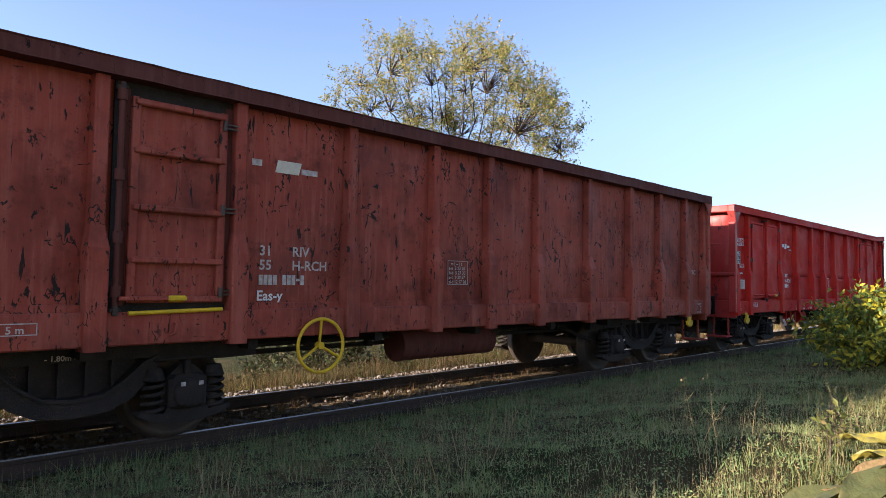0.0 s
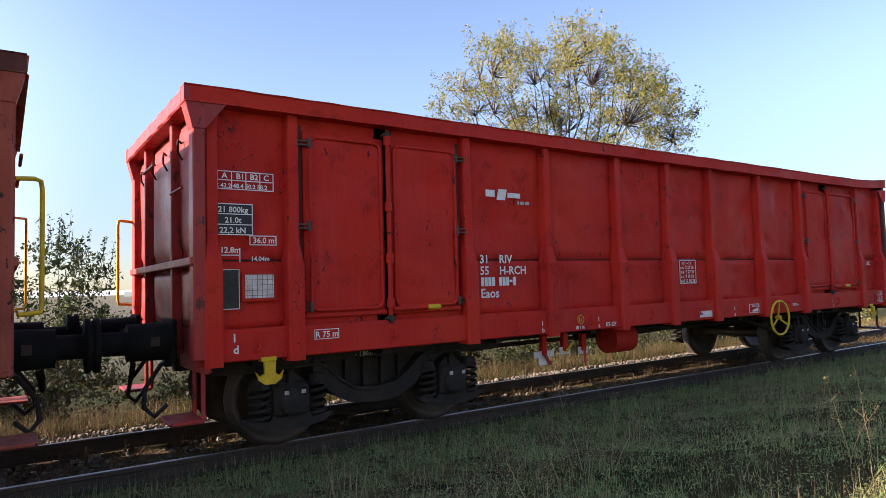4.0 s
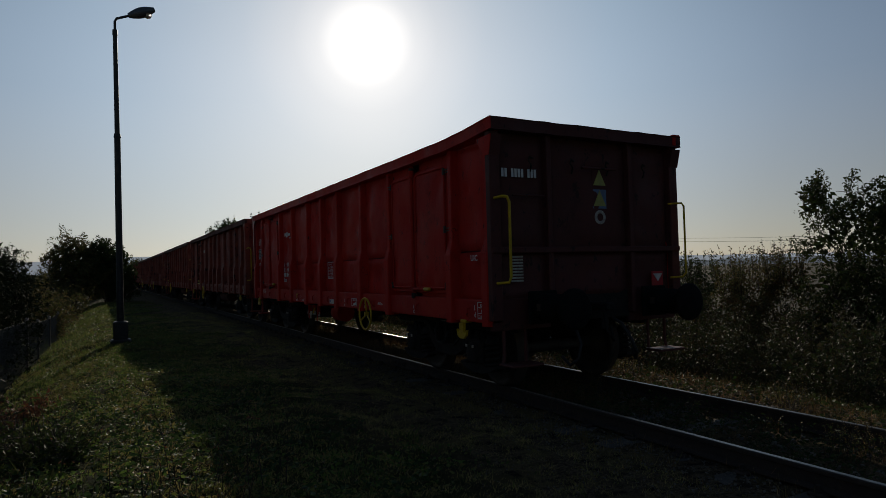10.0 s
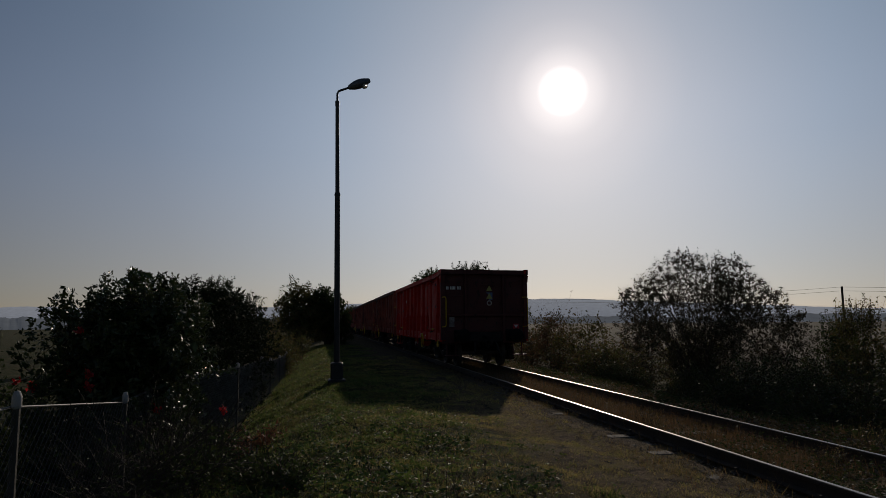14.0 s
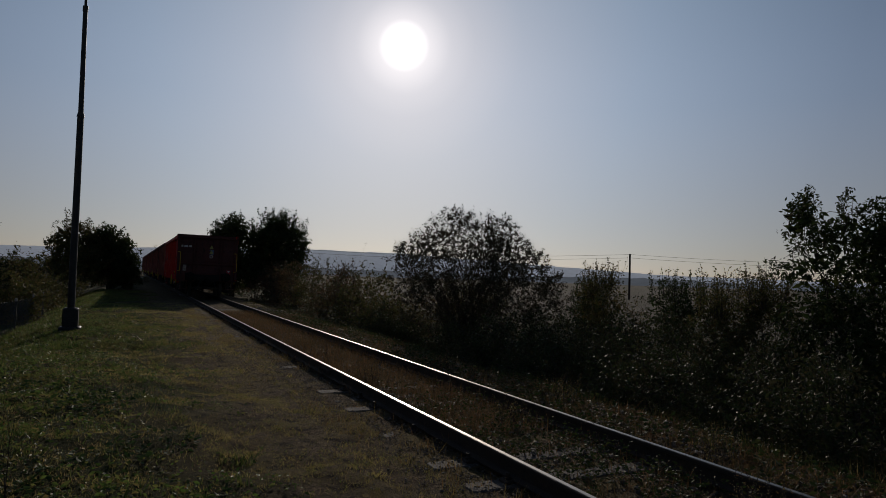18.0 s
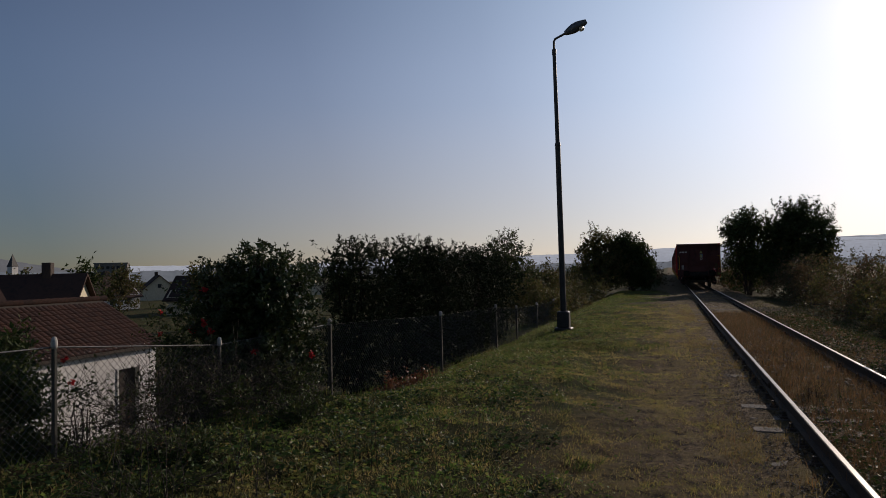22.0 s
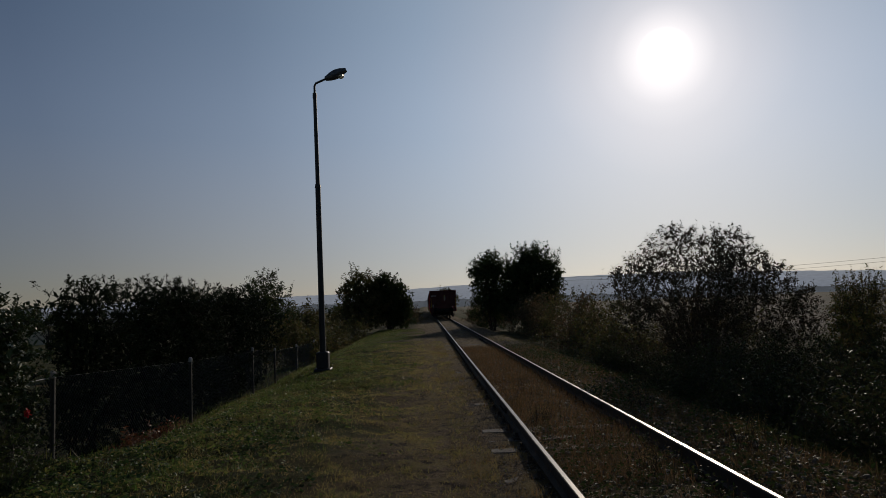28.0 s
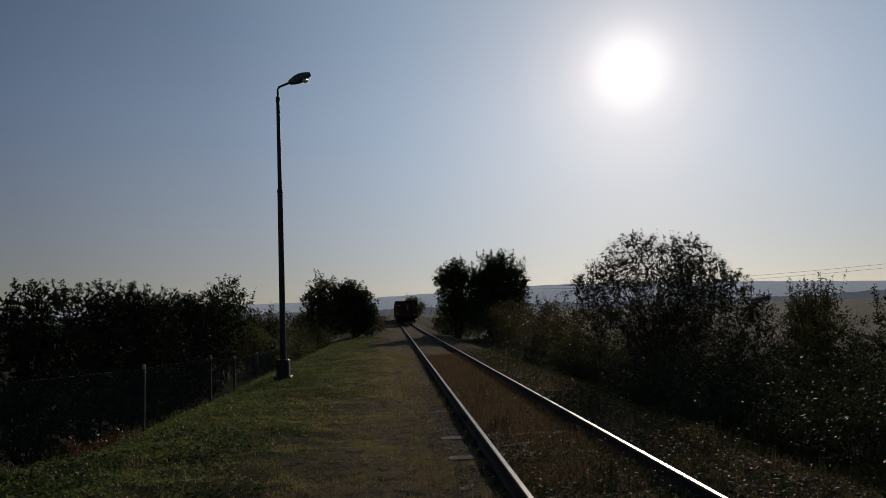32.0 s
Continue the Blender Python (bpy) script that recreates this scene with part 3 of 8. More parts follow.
for s in (-1, 1):
    x = s * 0.7525
    prof = [(x - 0.065, -0.155), (x + 0.065, -0.155), (x + 0.065, -0.143), (x + 0.012, -0.125), (x + 0.010, -0.045), (x + 0.034, -0.034), (x + 0.034, -0.008), (x + 0.028, -0.002), (x - 0.028, -0.002), (x - 0.034, -0.008), (x - 0.034, -0.034), (x - 0.010, -0.045), (x - 0.012, -0.125), (x - 0.065, -0.143)]
    Mesh().prism(prof, -150, 420, 1).ob("rail", RUSTY, track, "rusty steel rail")
    Mesh().prism([(x - 0.022, -0.004), (x + 0.022, -0.004), (x + 0.020, 0.001), (x - 0.020, 0.001)], -150, 420, 1).ob("running_surface", TREAD, track, "shiny polished running surface")
    for yj in (-13.1, 10.3, 34.0):
        j = Mesh()
        for q in (-1, 1):
            j.soft((x + q * 0.024 - 0.014, yj - 0.3, -0.125), (x + q * 0.024 + 0.014, yj + 0.3, -0.045), 0.006)
            for k in (-0.22, -0.08, 0.08, 0.22):
                j.cyl((x + q * 0.03, yj + k, -0.085), (x + q * 0.06, yj + k, -0.085), 0.016, n=6)
        j.ob("fishplate", RUSTY, track)
sl = Mesh().soft((-1.25, -0.12, -0.30), (1.25, 0.12, -0.165), 0.02)
sl_me = sl.data("sleeper", SLEEPER)
fx = Mesh()
for s in (-1, 1):
    for q in (-1, 1):
        x = s * 0.7525 + q * 0.11
        fx.soft((x - 0.05, -0.06, -0.168), (x + 0.05, 0.06, -0.135), 0.01)
        fx.cyl((x, 0, -0.14), (x, 0, -0.085), 0.022, n=6)
        fx.soft((x - 0.03, -0.025, -0.14), (x + 0.03, 0.025, -0.118), 0.006)
fx_me = fx.data("clamp", RUSTY)
rng = random.Random(5)
for k in range(270):
    y = -45 + 0.62 * k
    o = new("sleeper", sl_me)
    o.parent = track
    o.matrix_basis = pose(rng.uniform(-0.02, 0.02), y, rng.uniform(-0.045, -0.006), 0, 0, rng.uniform(-0.8, 0.8))
    if -20 < y < 32:
        f = new("rail_clamps", fx_me)
        f.parent = o

# ballast, heaped and pale on the far side
base = [(math.cos(a) * math.cos(b), math.sin(a) * math.cos(b), math.sin(b)) for b in (-0.6, 0.6) for a in np.arange(0, 6.2, 2 * math.pi / 5)] + [(0, 0, -1), (0, 0, 1)]
bf = [(k, (k + 1) % 5, 5 + (k + 1) % 5) for k in range(5)] + [(k, 5 + (k + 1) % 5, 5 + k) for k in range(5)] + [((k + 1) % 5, k, 10) for k in range(5)] + [(5 + k, 5 + (k + 1) % 5, 11) for k in range(5)]
base, bf = np.array(base), np.array(bf)
rs = np.random.RandomState(7)


def stones(name, n, xr, yr, size, zfun, label, mat=STONE):
    x, y = xr[0] + (xr[1] - xr[0]) * (rs.uniform(0, 1, n) ** (0.55 if xr[1] < 0 else 1.0)), rs.uniform(*yr, n)
    s = rs.uniform(*size, n)
    z = zfun(x, y) + s * 0.25
    sh = 1 + rs.uniform(-0.35, 0.35, (n, 12, 3))
    v = base[None] * sh * s[:, None, None] * np.array([1, 1, 0.7])
    a = rs.uniform(0, 6.28, n)
    c, q = np.cos(a)[:, None], np.sin(a)[:, None]
    v = np.stack([v[..., 0] * c - v[..., 1] * q, v[..., 0] * q + v[..., 1] * c, v[..., 2]], -1)
    v = v + np.stack([x, y, z], -1)[:, None]
    f = bf[None] + (np.arange(n) * 12)[:, None, None]
    o = new(name, raw_mesh(name, v.reshape(-1, 3), f.reshape(-1, 3), [mat]))
    tagged(o, label, "ballast", kind="stuff")


stones("ballast", 3000, (1.05, 1.75), (-30, 2.0), (0.014, 0.034), lambda x, y: -0.21 + 0.12 * np.exp(-((x - 1.4) / 0.3) ** 2), "pale crushed stone ballast heaped beside the rail")
stones("ballast", 3000, (-1.75, -0.82), (1, 16), (0.005, 0.013), lambda x, y: ground_z(x, y) + 0.005, "dirty crushed stone at the sleeper ends", DIRTYSTONE)
stones("ballast", 1500, (-0.68, 0.68), (-8, 20), (0.015, 0.035), lambda x, y: ground_z(x, y) + 0.01, "dirty crushed stone between the rails", DIRTYSTONE)
stones("ballast", 1800, (0.95, 2.3), (2.0, 30), (0.014, 0.036), lambda x, y: ground_z(x, y) + 0.01, "dirty crushed stone beyond the far rail", DIRTYSTONE)
stones("gravel", 1800, (-4.4, -1.7), (1.2, 8), (0.004, 0.009), lambda x, y: ground_z(x, y) + 0.001, "loose grit on the worn path", DIRTYSTONE)

# ---- wagons ----
def lettering(txt, size, y, z, x, parent, mat, label="", thick=0.0, bold=0.0):
    """Stencilled writing on the near side of a wagon; y is its forward (first) end."""
    cu = bpy.data.curves.new("lettering", "FONT")
    cu.body, cu.size, cu.offset, cu.resolution_u = txt, size * 1.38, bold or size * 0.028, 2
    tmp = bpy.data.objects.new("tmp", cu)
    me = bpy.data.meshes.new_from_object(tmp)
    bpy.data.objects.remove(tmp)
    me.materials.append(mat)
    o = new("lettering", me)
    o.parent = parent
    o["kind"] = "stuff"
    o.matrix_basis = pose(x, y, z, 90, 0, -90)
    if label:
        o["label"] = label
    return o


def bars(spec, h, y, z, x, parent, mat, gap=0.25):
    """Unreadable or withheld signs: an upright bar for each sign, spaces kept."""
    m = Mesh()
    w = h * 0.42
    p = y
    for ch in spec:
        if ch != " ":
            hh = h * (0.25 if ch == "-" else 1.0)
            zz = z + (h * 0.4 if ch == "-" else 0)
            m.box((x - 0.002, p - w, zz), (x + 0.001, p, zz + hh))
        p -= w * (1 + gap)
    return m.ob("lettering", mat, parent)


def framed(y0, y1, z0, z1, x, parent, mat, rows=0, cols=0, t=0.012):
    """A painted frame, with lines inside."""
    m = Mesh()
    for a, b, c, d in ((y0, y1, z0, z0 + t), (y0, y1, z1 - t, z1), (y0, y0 + t, z0, z1), (y1 - t, y1, z0, z1)):
        m.box((x - 0.0015, a, c), (x + 0.001, b, d))
    for k in range(1, rows):
        z = z0 + (z1 - z0) * k / rows
        m.box((x - 0.0014, y0, z - t / 2), (x + 0.001, y1, z + t / 2))
    for k in range(1, cols):
        y = y0 + (y1 - y0) * k / cols
        m.box((x - 0.0013, y - t / 2, z0), (x + 0.001, y + t / 2, z1))
    return m.ob("painted_frame", mat, parent)


def dented(y0, y1, z0, z1, x, side, bulge, rng, dents=6, depth=0.02, ny=14, nz=20, rim=0.0):
    """A pressed steel panel: bulged, dented, thick at its rim."""
    D = [(rng.uniform(y0, y1), rng.uniform(z0, z1), rng.uniform(0.06, 0.22), rng.uniform(-1, 0.5) * depth) for _ in range(dents)]
    pts, fs = [], []
    for j in range(nz + 1):
        for i in range(ny + 1):
            u, v = i / ny, j / nz
            y, z = y0 + (y1 - y0) * u, z0 + (z1 - z0) * v
            edge = min(1, min(u, 1 - u) / 0.08) * min(1, min(v, 1 - v) / 0.05)
            edge = edge * edge * (3 - 2 * edge)
            o = bulge * edge
            for dy, dz, r, d in D:
                o += d * edge * math.exp(-((y - dy) ** 2 + (z - dz) ** 2) / (r * r))
            pts.append((x + side * o, y, z))
    for j in range(nz):
        for i in range(ny):
            a = j * (ny + 1) + i
            fs.append((a, a + 1, a + ny + 2, a + ny + 1))
    m = Mesh().add(pts, fs, True)
    if rim:
        ring = [i for i in range(ny + 1)] + [j * (ny + 1) + ny for j in range(1, nz + 1)] + [nz * (ny + 1) + i for i in range(ny - 1, -1, -1)] + [j * (ny + 1) for j in range(nz - 1, 0, -1)]
        front = [pts[i] for i in ring]
        k = len(front)
        m.add(front + [(side * rim, q[1], q[2]) for q in front], [(i, (i + 1) % k, k + (i + 1) % k, k + i) for i in range(k)])
    return m


def helix(c, r, z0, z1, turns, wire):
    n = int(turns * 12)
    return [(c[0] + r * math.cos(2 * math.pi * k / 12), c[1] + r * math.sin(2 * math.pi * k / 12), z0 + (z1 - z0) * k / n) for k in range(n + 1)], wire


def bogie_into(wagon, y):
    """A two-axle bogie: cast side frames, springs, axle boxes, two wheelsets that turn."""
    b = Mesh()
    b.soft((-0.95, -0.22, 0.52), (0.95, 0.22, 0.78), 0.03)
    b.cyl((0, 0, 0.75), (0, 0, 0.9), 0.26, n=16)
    bogie = b.ob("bogie", SOOT, wagon, "sooty black two-axle bogie")
    bogie.location = (0, y, 0)
    low_curve = [(-0.66, 0.70), (-0.56, 0.56), (-0.44, 0.44), (-0.26, 0.355), (0.0, 0.33), (0.26, 0.355), (0.44, 0.44), (0.56, 0.56), (0.66, 0.70)]
    high_curve = [(-0.66, 0.80), (-0.52, 0.73), (-0.38, 0.60), (-0.22, 0.50), (0.0, 0.475), (0.22, 0.50), (0.38, 0.60), (0.52, 0.73), (0.66, 0.80)]
    for s in (-1, 1):
        f = Mesh()
        x0, x1 = s * 0.99, s * 1.10
        f.prism([(-1.60, 0.74), (-1.56, 0.86), (-1.2, 0.93), (1.2, 0.93), (1.56, 0.86), (1.60, 0.74), (1.2, 0.73), (0.6, 0.78), (-0.6, 0.78), (-1.2, 0.73)], x0, x1)
        for (a0, b0), (a1, b1), (c0, d0), (c1, d1) in zip(low_curve, low_curve[1:], high_curve, high_curve[1:]):
            f.prism([(a0, b0), (a1, b1), (c1, d1), (c0, d0)], x0, x1)
            f.prism([(c0, d0 - 0.02), (c1, d1 - 0.02), (c1, d1 + 0.012), (c0, d0 + 0.012)], x0, s * 1.125)
        for q in (-0.3, -0.1, 0.1, 0.3):
            f.box((min(s * 1.0, s * 1.07), q - 0.012, 0.5), (max(s * 1.0, s * 1.07), q + 0.012, 0.8))
        f.box((min(s * 0.97, s * 1.0), -0.5, 0.45), (max(s * 0.97, s * 1.0), 0.5, 0.8))
        f.soft((min(s * 1.09, s * 1.13), -1.2, 0.905), (max(s * 1.09, s * 1.13), 1.2, 0.935), 0.006)
        f.soft((min(s * 1.09, s * 1.13), -1.2, 0.745), (max(s * 1.09, s * 1.13), -0.62, 0.77), 0.006).soft((min(s * 1.09, s * 1.13), 0.62, 0.745), (max(s * 1.09, s * 1.13), 1.2, 0.77), 0.006)
        f.ob("side_frame", SOOT, bogie)
        for e in (-0.9, 0.9):
            a = Mesh()
            a.soft((min(s * 0.98, s * 1.2), e - 0.17, 0.32), (max(s * 0.98, s * 1.2), e + 0.17, 0.62), 0.03)
            a.lathe([(s * 1.20, 0.14), (s * 1.235, 0.13), (s * 1.25, 0.09), (s * 1.25, 0.0)], (0, e, 0.46), 0, 16)
            a.prism([(e - 0.42, 0.29), (e - 0.30, 0.235), (e - 0.12, 0.20), (e + 0.12, 0.20), (e + 0.30, 0.235), (e + 0.42, 0.29), (e + 0.40, 0.32), (e + 0.2, 0.29), (e + 0.16, 0.36), (e - 0.16, 0.36), (e - 0.2, 0.29), (e - 0.40, 0.32)], min(s * 1.0, s * 1.16), max(s * 1.0, s * 1.16))
            a.prism([(e - 0.24, 0.36), (e - 0.17, 0.60), (e - 0.06, 0.70), (e + 0.06, 0.70), (e + 0.17, 0.60), (e + 0.24, 0.36)], min(s * 1.0, s * 1.12), max(s * 1.0, s * 1.12))
            for k in range(4):
                q = math.pi / 4 + k * math.pi / 2
                a.cyl((s * 1.19, e + 0.11 * math.cos(q), 0.46 + 0.11 * math.sin(q)), (s * 1.245, e + 0.11 * math.cos(q), 0.46 + 0.11 * math.sin(q)), 0.018, n=6)
            a.soft((min(s * 1.02, s * 1.16), e - 0.03, 0.6), (max(s * 1.02, s * 1.16), e + 0.03, 0.74), 0.01)
            a.ob("axle_box", SOOT, bogie)
            for d in (-0.27, 0.27):
                sp = Mesh()
                path, w = helix((s * 1.08, e + d, 0), 0.085, 0.29, 0.60, 4.5, 0.02)
                sp.tube(path, w, 6)
                sp.cyl((s * 1.08, e + d, 0.58), (s * 1.08, e + d, 0.68), 0.1, 0.07, 12)
                sp.ob("spring", SOOT, bogie)
            tick = Mesh().box((s * 1.262 - 0.004, e + 0.06, 0.53), (s * 1.262 + 0.004, e + 0.10, 0.565)).box((s * 1.262 - 0.004, e - 0.10, 0.53), (s * 1.262 + 0.004, e - 0.06, 0.565))
            tick.ob("paint_mark", OLDWHITE, bogie)
    for e in (-0.9, 0.9):
        w = Mesh()
        w.cyl((-1.1, 0, 0), (1.1, 0, 0), 0.075, n=12)
        for s in (-1, 1):
            prof = [(s * 0.82, 0.0), (s * 0.82, 0.12), (s * 0.76, 0.16), (s * 0.745, 0.36), (s * 0.825, 0.39), (s * 0.825, 0.455), (s * 0.72, 0.462), (s * 0.715, 0.485), (s * 0.69, 0.485), (s * 0.69, 0.39), (s * 0.73, 0.36), (s * 0.74, 0.16), (s * 0.66, 0.12), (s * 0.66, 0.07)]
            w.lathe(prof, (0, 0, 0), 0, 32)
            for k in range(3):
                q = k * 2.1
                w.box((s * 0.80, 0.24 * math.cos(q) - 0.02, 0.24 * math.sin(q) - 0.02), (s * 0.75, 0.24 * math.cos(q) + 0.02, 0.24 * math.sin(q) + 0.02))
        o = w.ob("wheelset", WHEEL, bogie, "worn dark steel wheelset")
        o.location = (0, e, 0.46)
    return bogie


def handwheel(wagon, y, z, r, label):
    m = Mesh()
    c = Vector((-1.50, y, z))
    m.tube([c + Vector((0, r * math.cos(2 * math.pi * k / 36), r * math.sin(2 * math.pi * k / 36))) for k in range(36)], 0.017, 8, True)
    for k in range(3):
        q = math.pi / 2 + k * 2 * math.pi / 3
        d = Vector((0, math.cos(q), math.sin(q)))
        m.cyl(c + Vector((0.03, 0, 0)), c + d * r, 0.014, n=8)
    m.cyl(c + Vector((-0.01, 0, 0)), c + Vector((0.06, 0, 0)), 0.035, n=12)
    o = m.ob("handbrake_wheel", YELLOW, wagon, label)
    Mesh().cyl(c + Vector((0.05, 0, 0)), c + Vector((0.5, 0, 0)), 0.02, n=8).ob("spindle", SOOT, o)
    return o


def buffer_pair(wagon, yface, way):
    for s in (-1, 1):
        m = Mesh()
        x, z = s * 0.875, 1.06
        m.lathe([(0, 0.0), (0, 0.20), (way * 0.02, 0.225), (way * 0.05, 0.225), (way * 0.06, 0.10), (way * 0.26, 0.10), (way * 0.26, 0.155), (way * 0.58, 0.165), (way * 0.62, 0.165)], (x, yface, z), 1, 24)
        m.soft((x - 0.2, min(yface + way * 0.58, yface + way * 0.62), z - 0.19), (x + 0.2, max(yface + way * 0.58, yface + way * 0.62), z + 0.19), 0.01)
        b = m.ob("buffer", BUFFER, wagon, "black steel buffer with round head")
        Mesh().box((x - 0.172, min(yface + way * 0.42, yface + way * 0.49), z - 0.03), (x - 0.162, max(yface + way * 0.42, yface + way * 0.49), z + 0.05)).ob("plate", RUSTY, b)


def end_wall(wagon, yb, way, paint, ztop, rng, markings):
    """One end: panels, two posts, a rib, hooks, ladder rails, steps, coupling. way points out of the wagon."""
    y = yb
    bow = 0.07 if markings else 0.0
    wall = Mesh().box((-1.40, min(y, y - way * 0.05), 0.98), (1.40, max(y, y - way * 0.05), ztop - 0.02)).ob("end_wall", paint, wagon)
    for x0, x1 in ((-1.33, -0.70), (-0.60, 0.60), (0.70, 1.33)):
        for z0, z1 in ((1.16, 1.68), (1.78, ztop - 0.17)):
            d = dented(x0, x1, z0, z1, 0, 1, 0.035, rng, 9, 0.03, 10, 12)
            p = Mesh()
            p.v = [(a[1], y + way * (a[0] + 0.004), a[2]) for a in d.v]
            p.f, p.smooth = d.f, d.smooth
            p.ob("panel", paint, wall)
    ends = Mesh()
    for x in (-1.42, -0.65, 0.65, 1.42):
        w = 0.035 if abs(x) < 1 else 0.07
        Mesh().soft((x - w, min(y, y + way * 0.10), 0.92), (x + w, max(y, y + way * 0.10), ztop - 0.08), 0.01).ob("end_post", paint, wall)
    Mesh().soft((-1.48, min(y + way * 0.01, y + way * 0.125), 1.69), (1.48, max(y + way * 0.01, y + way * 0.125), 1.76), 0.01).ob("rib", paint, wall)
    bent_rail(-1.496, 1.496, y - way * 0.02, y + way * 0.165, ztop - 0.15, ztop - 0.006, 0, rng, lambda a: bow * (0.85 - 0.1 * a), 0.008, 20).ob("top_rail", paint, wall)
    for s in (-1, 1):
        g = Mesh().prism([(y + way * 0.09, ztop - 0.36), (y + way * 0.102, ztop - 0.36), (y + way * 0.162, ztop - 0.13), (y + way * 0.09, ztop - 0.13)], min(s * 1.352, s * 1.491), max(s * 1.352, s * 1.491), 0)
        g.ob("gusset", paint, wall)
        gs = Mesh().prism([(y + way * 0.160, ztop - 0.13), (y + way * 0.102, ztop - 0.36), (y + way * 0.0, ztop - 0.36), (y - way * 0.17, ztop - 0.145)], s * 1.494, s * 1.502, 0)
        gs.ob("gusset", RED if markings else paint, wall)
        for xx in (s * 0.28, s * 0.9):
            zz = ztop - 0.42
            hk = Mesh()
            hk.tube([(xx + 0.05, y + way * 0.05, zz + 0.06), (xx - 0.02, y + way * 0.09, zz + 0.07), (xx - 0.05, y + way * 0.10, zz + 0.02), (xx, y + way * 0.09, zz - 0.03), (xx + 0.01, y + way * 0.05, zz - 0.10)], 0.010, 6)
            hk.ob("rope_hook", SOOT, wall)
        bottom = Mesh().soft((min(s * 0.62, s * 1.45), min(y - way * 0.05, y + way * 0.02), 0.80), (max(s * 0.62, s * 1.45), max(y - way * 0.05, y + way * 0.02), 1.17), 0.012)
        bottom.ob("headstock", paint, wall)
        st = Mesh()
        yy = y - way * 0.02
        st.tube([(s * 1.28, yy, 0.86), (s * 1.28, yy, 0.50), (s * 1.30, yy, 0.42)], 0.022, 6).tube([(s * 0.98, yy, 0.86), (s * 0.98, yy, 0.42)], 0.022, 6)
        st.soft((min(s * 0.92, s * 1.36), min(yy, yy + way * 0.28), 0.40), (max(s * 0.92, s * 1.36), max(yy, yy + way * 0.28), 0.43), 0.008)
        st.ob("step", paint, wall)
    Mesh().soft((-0.66, min(y - way * 0.04, y + way * 0.015), 0.86), (0.66, max(y - way * 0.04, y + way * 0.015), 1.20), 0.012).ob("headstock", SOOT, wall)
    r = Mesh()
    s = way
    r.tube([(s * 1.44, y + way * 0.10, 2.32), (s * 1.41, y + way * 0.22, 2.33), (s * 1.37, y + way * 0.26, 2.32), (s * 1.35, y + way * 0.27, 2.26), (s * 1.35, y + way * 0.27, 1.42), (s * 1.37, y + way * 0.26, 1.36), (s * 1.44, y + way * 0.12, 1.35)], 0.017, 8)
    r.ob("grab_rail", YELLOW, wall, "yellow tubular grab rail")
    if way < 0:
        r = Mesh()
        r.tube([(1.30, y + way * 0.10, 2.32), (1.40, y + way * 0.24, 2.32), (1.44, y + way * 0.24, 2.28), (1.44, y + way * 0.24, 1.40), (1.40, y + way * 0.22, 1.35), (1.30, y + way * 0.10, 1.34)], 0.013, 8)
        r.ob("grab_rail", YELLOW, wall, "yellow tubular grab rail")
    Mesh().tube([(-1.2, y + way * 0.12, 2.36), (-0.75, y + way * 0.12, 2.36)], 0.014, 6).ob("hand_bar", paint, wall)
    Mesh().tube([(-0.2, y + way * 0.16, 2.72), (0.35, y + way * 0.16, 2.72)], 0.016, 6).ob("hand_bar", paint, wall)
    c = Mesh()
    c.soft((-0.06, min(y, y + way * 0.38), 0.98), (0.06, max(y, y + way * 0.38), 1.08), 0.02)
    c.tube([(-0.05, y + way * 0.30, 1.0), (-0.05, y + way * 0.34, 0.75), (0.05, y + way * 0.34, 0.62), (0.05, y + way * 0.30, 0.8)], 0.02, 6)
    cp = c.ob("coupling", SOOT, wall, "black screw coupling and hook")
    for s in (-1, 1):
        h = Mesh().tube([(s * 0.35, y, 0.86), (s * 0.37, y + way * 0.14, 0.80), (s * 0.40, y + way * 0.28, 0.60), (s * 0.46, y + way * 0.30, 0.44), (s * 0.52, y + way * 0.22, 0.36), (s * 0.56, y + way * 0.12, 0.46)], 0.022, 8)
        h.ob("brake_hose", HOSE, cp)
    if markings:
        for k, (zz, matl) in enumerate(((2.62, FADED), (2.36, FADED))):
            t = Mesh().prism([(0.07, zz - 0.09), (0.27, zz - 0.09), (0.17, zz + 0.11)], min(y + way * 0.044, y + way * 0.05), max(y + way * 0.044, y + way * 0.05), 1)
            bk = Mesh().box((0.06, min(y + way * 0.041, y + way * 0.043), zz - 0.12), (0.28, max(y + way * 0.041, y + way * 0.043), zz + 0.12)).ob("sticker", FADEDBLUE if k else paint, wall, "worn high-voltage warning sticker")
            t.ob("warning_triangle", matl, bk)
        Mesh().lathe([(0, 0.05), (way * 0.004, 0.05), (way * 0.004, 0.085), (0, 0.09)], (0.17, y + way * 0.044, 2.13), 1, 20).ob("sticker", OLDWHITE, wall)
        Mesh().prism([(0.98, 1.14), (1.14, 1.14), (1.06, 1.24)], min(y + way * 0.105, y + way * 0.112), max(y + way * 0.105, y + way * 0.112), 1).prism([(0.98, 1.40), (1.14, 1.40), (1.06, 1.30)], min(y + way * 0.105, y + way * 0.112), max(y + way * 0.105, y + way * 0.112), 1).ob("tail_marker", PLATE, wall, "white triangles on a red tail plate")
        Mesh().soft((0.96, min(y + way * 0.09, y + way * 0.104), 1.11), (1.16, max(y + way * 0.09, y + way * 0.104), 1.43), 0.004).ob("tail_plate", HANDLE, wall)
        num = Mesh()
        xx = -1.30
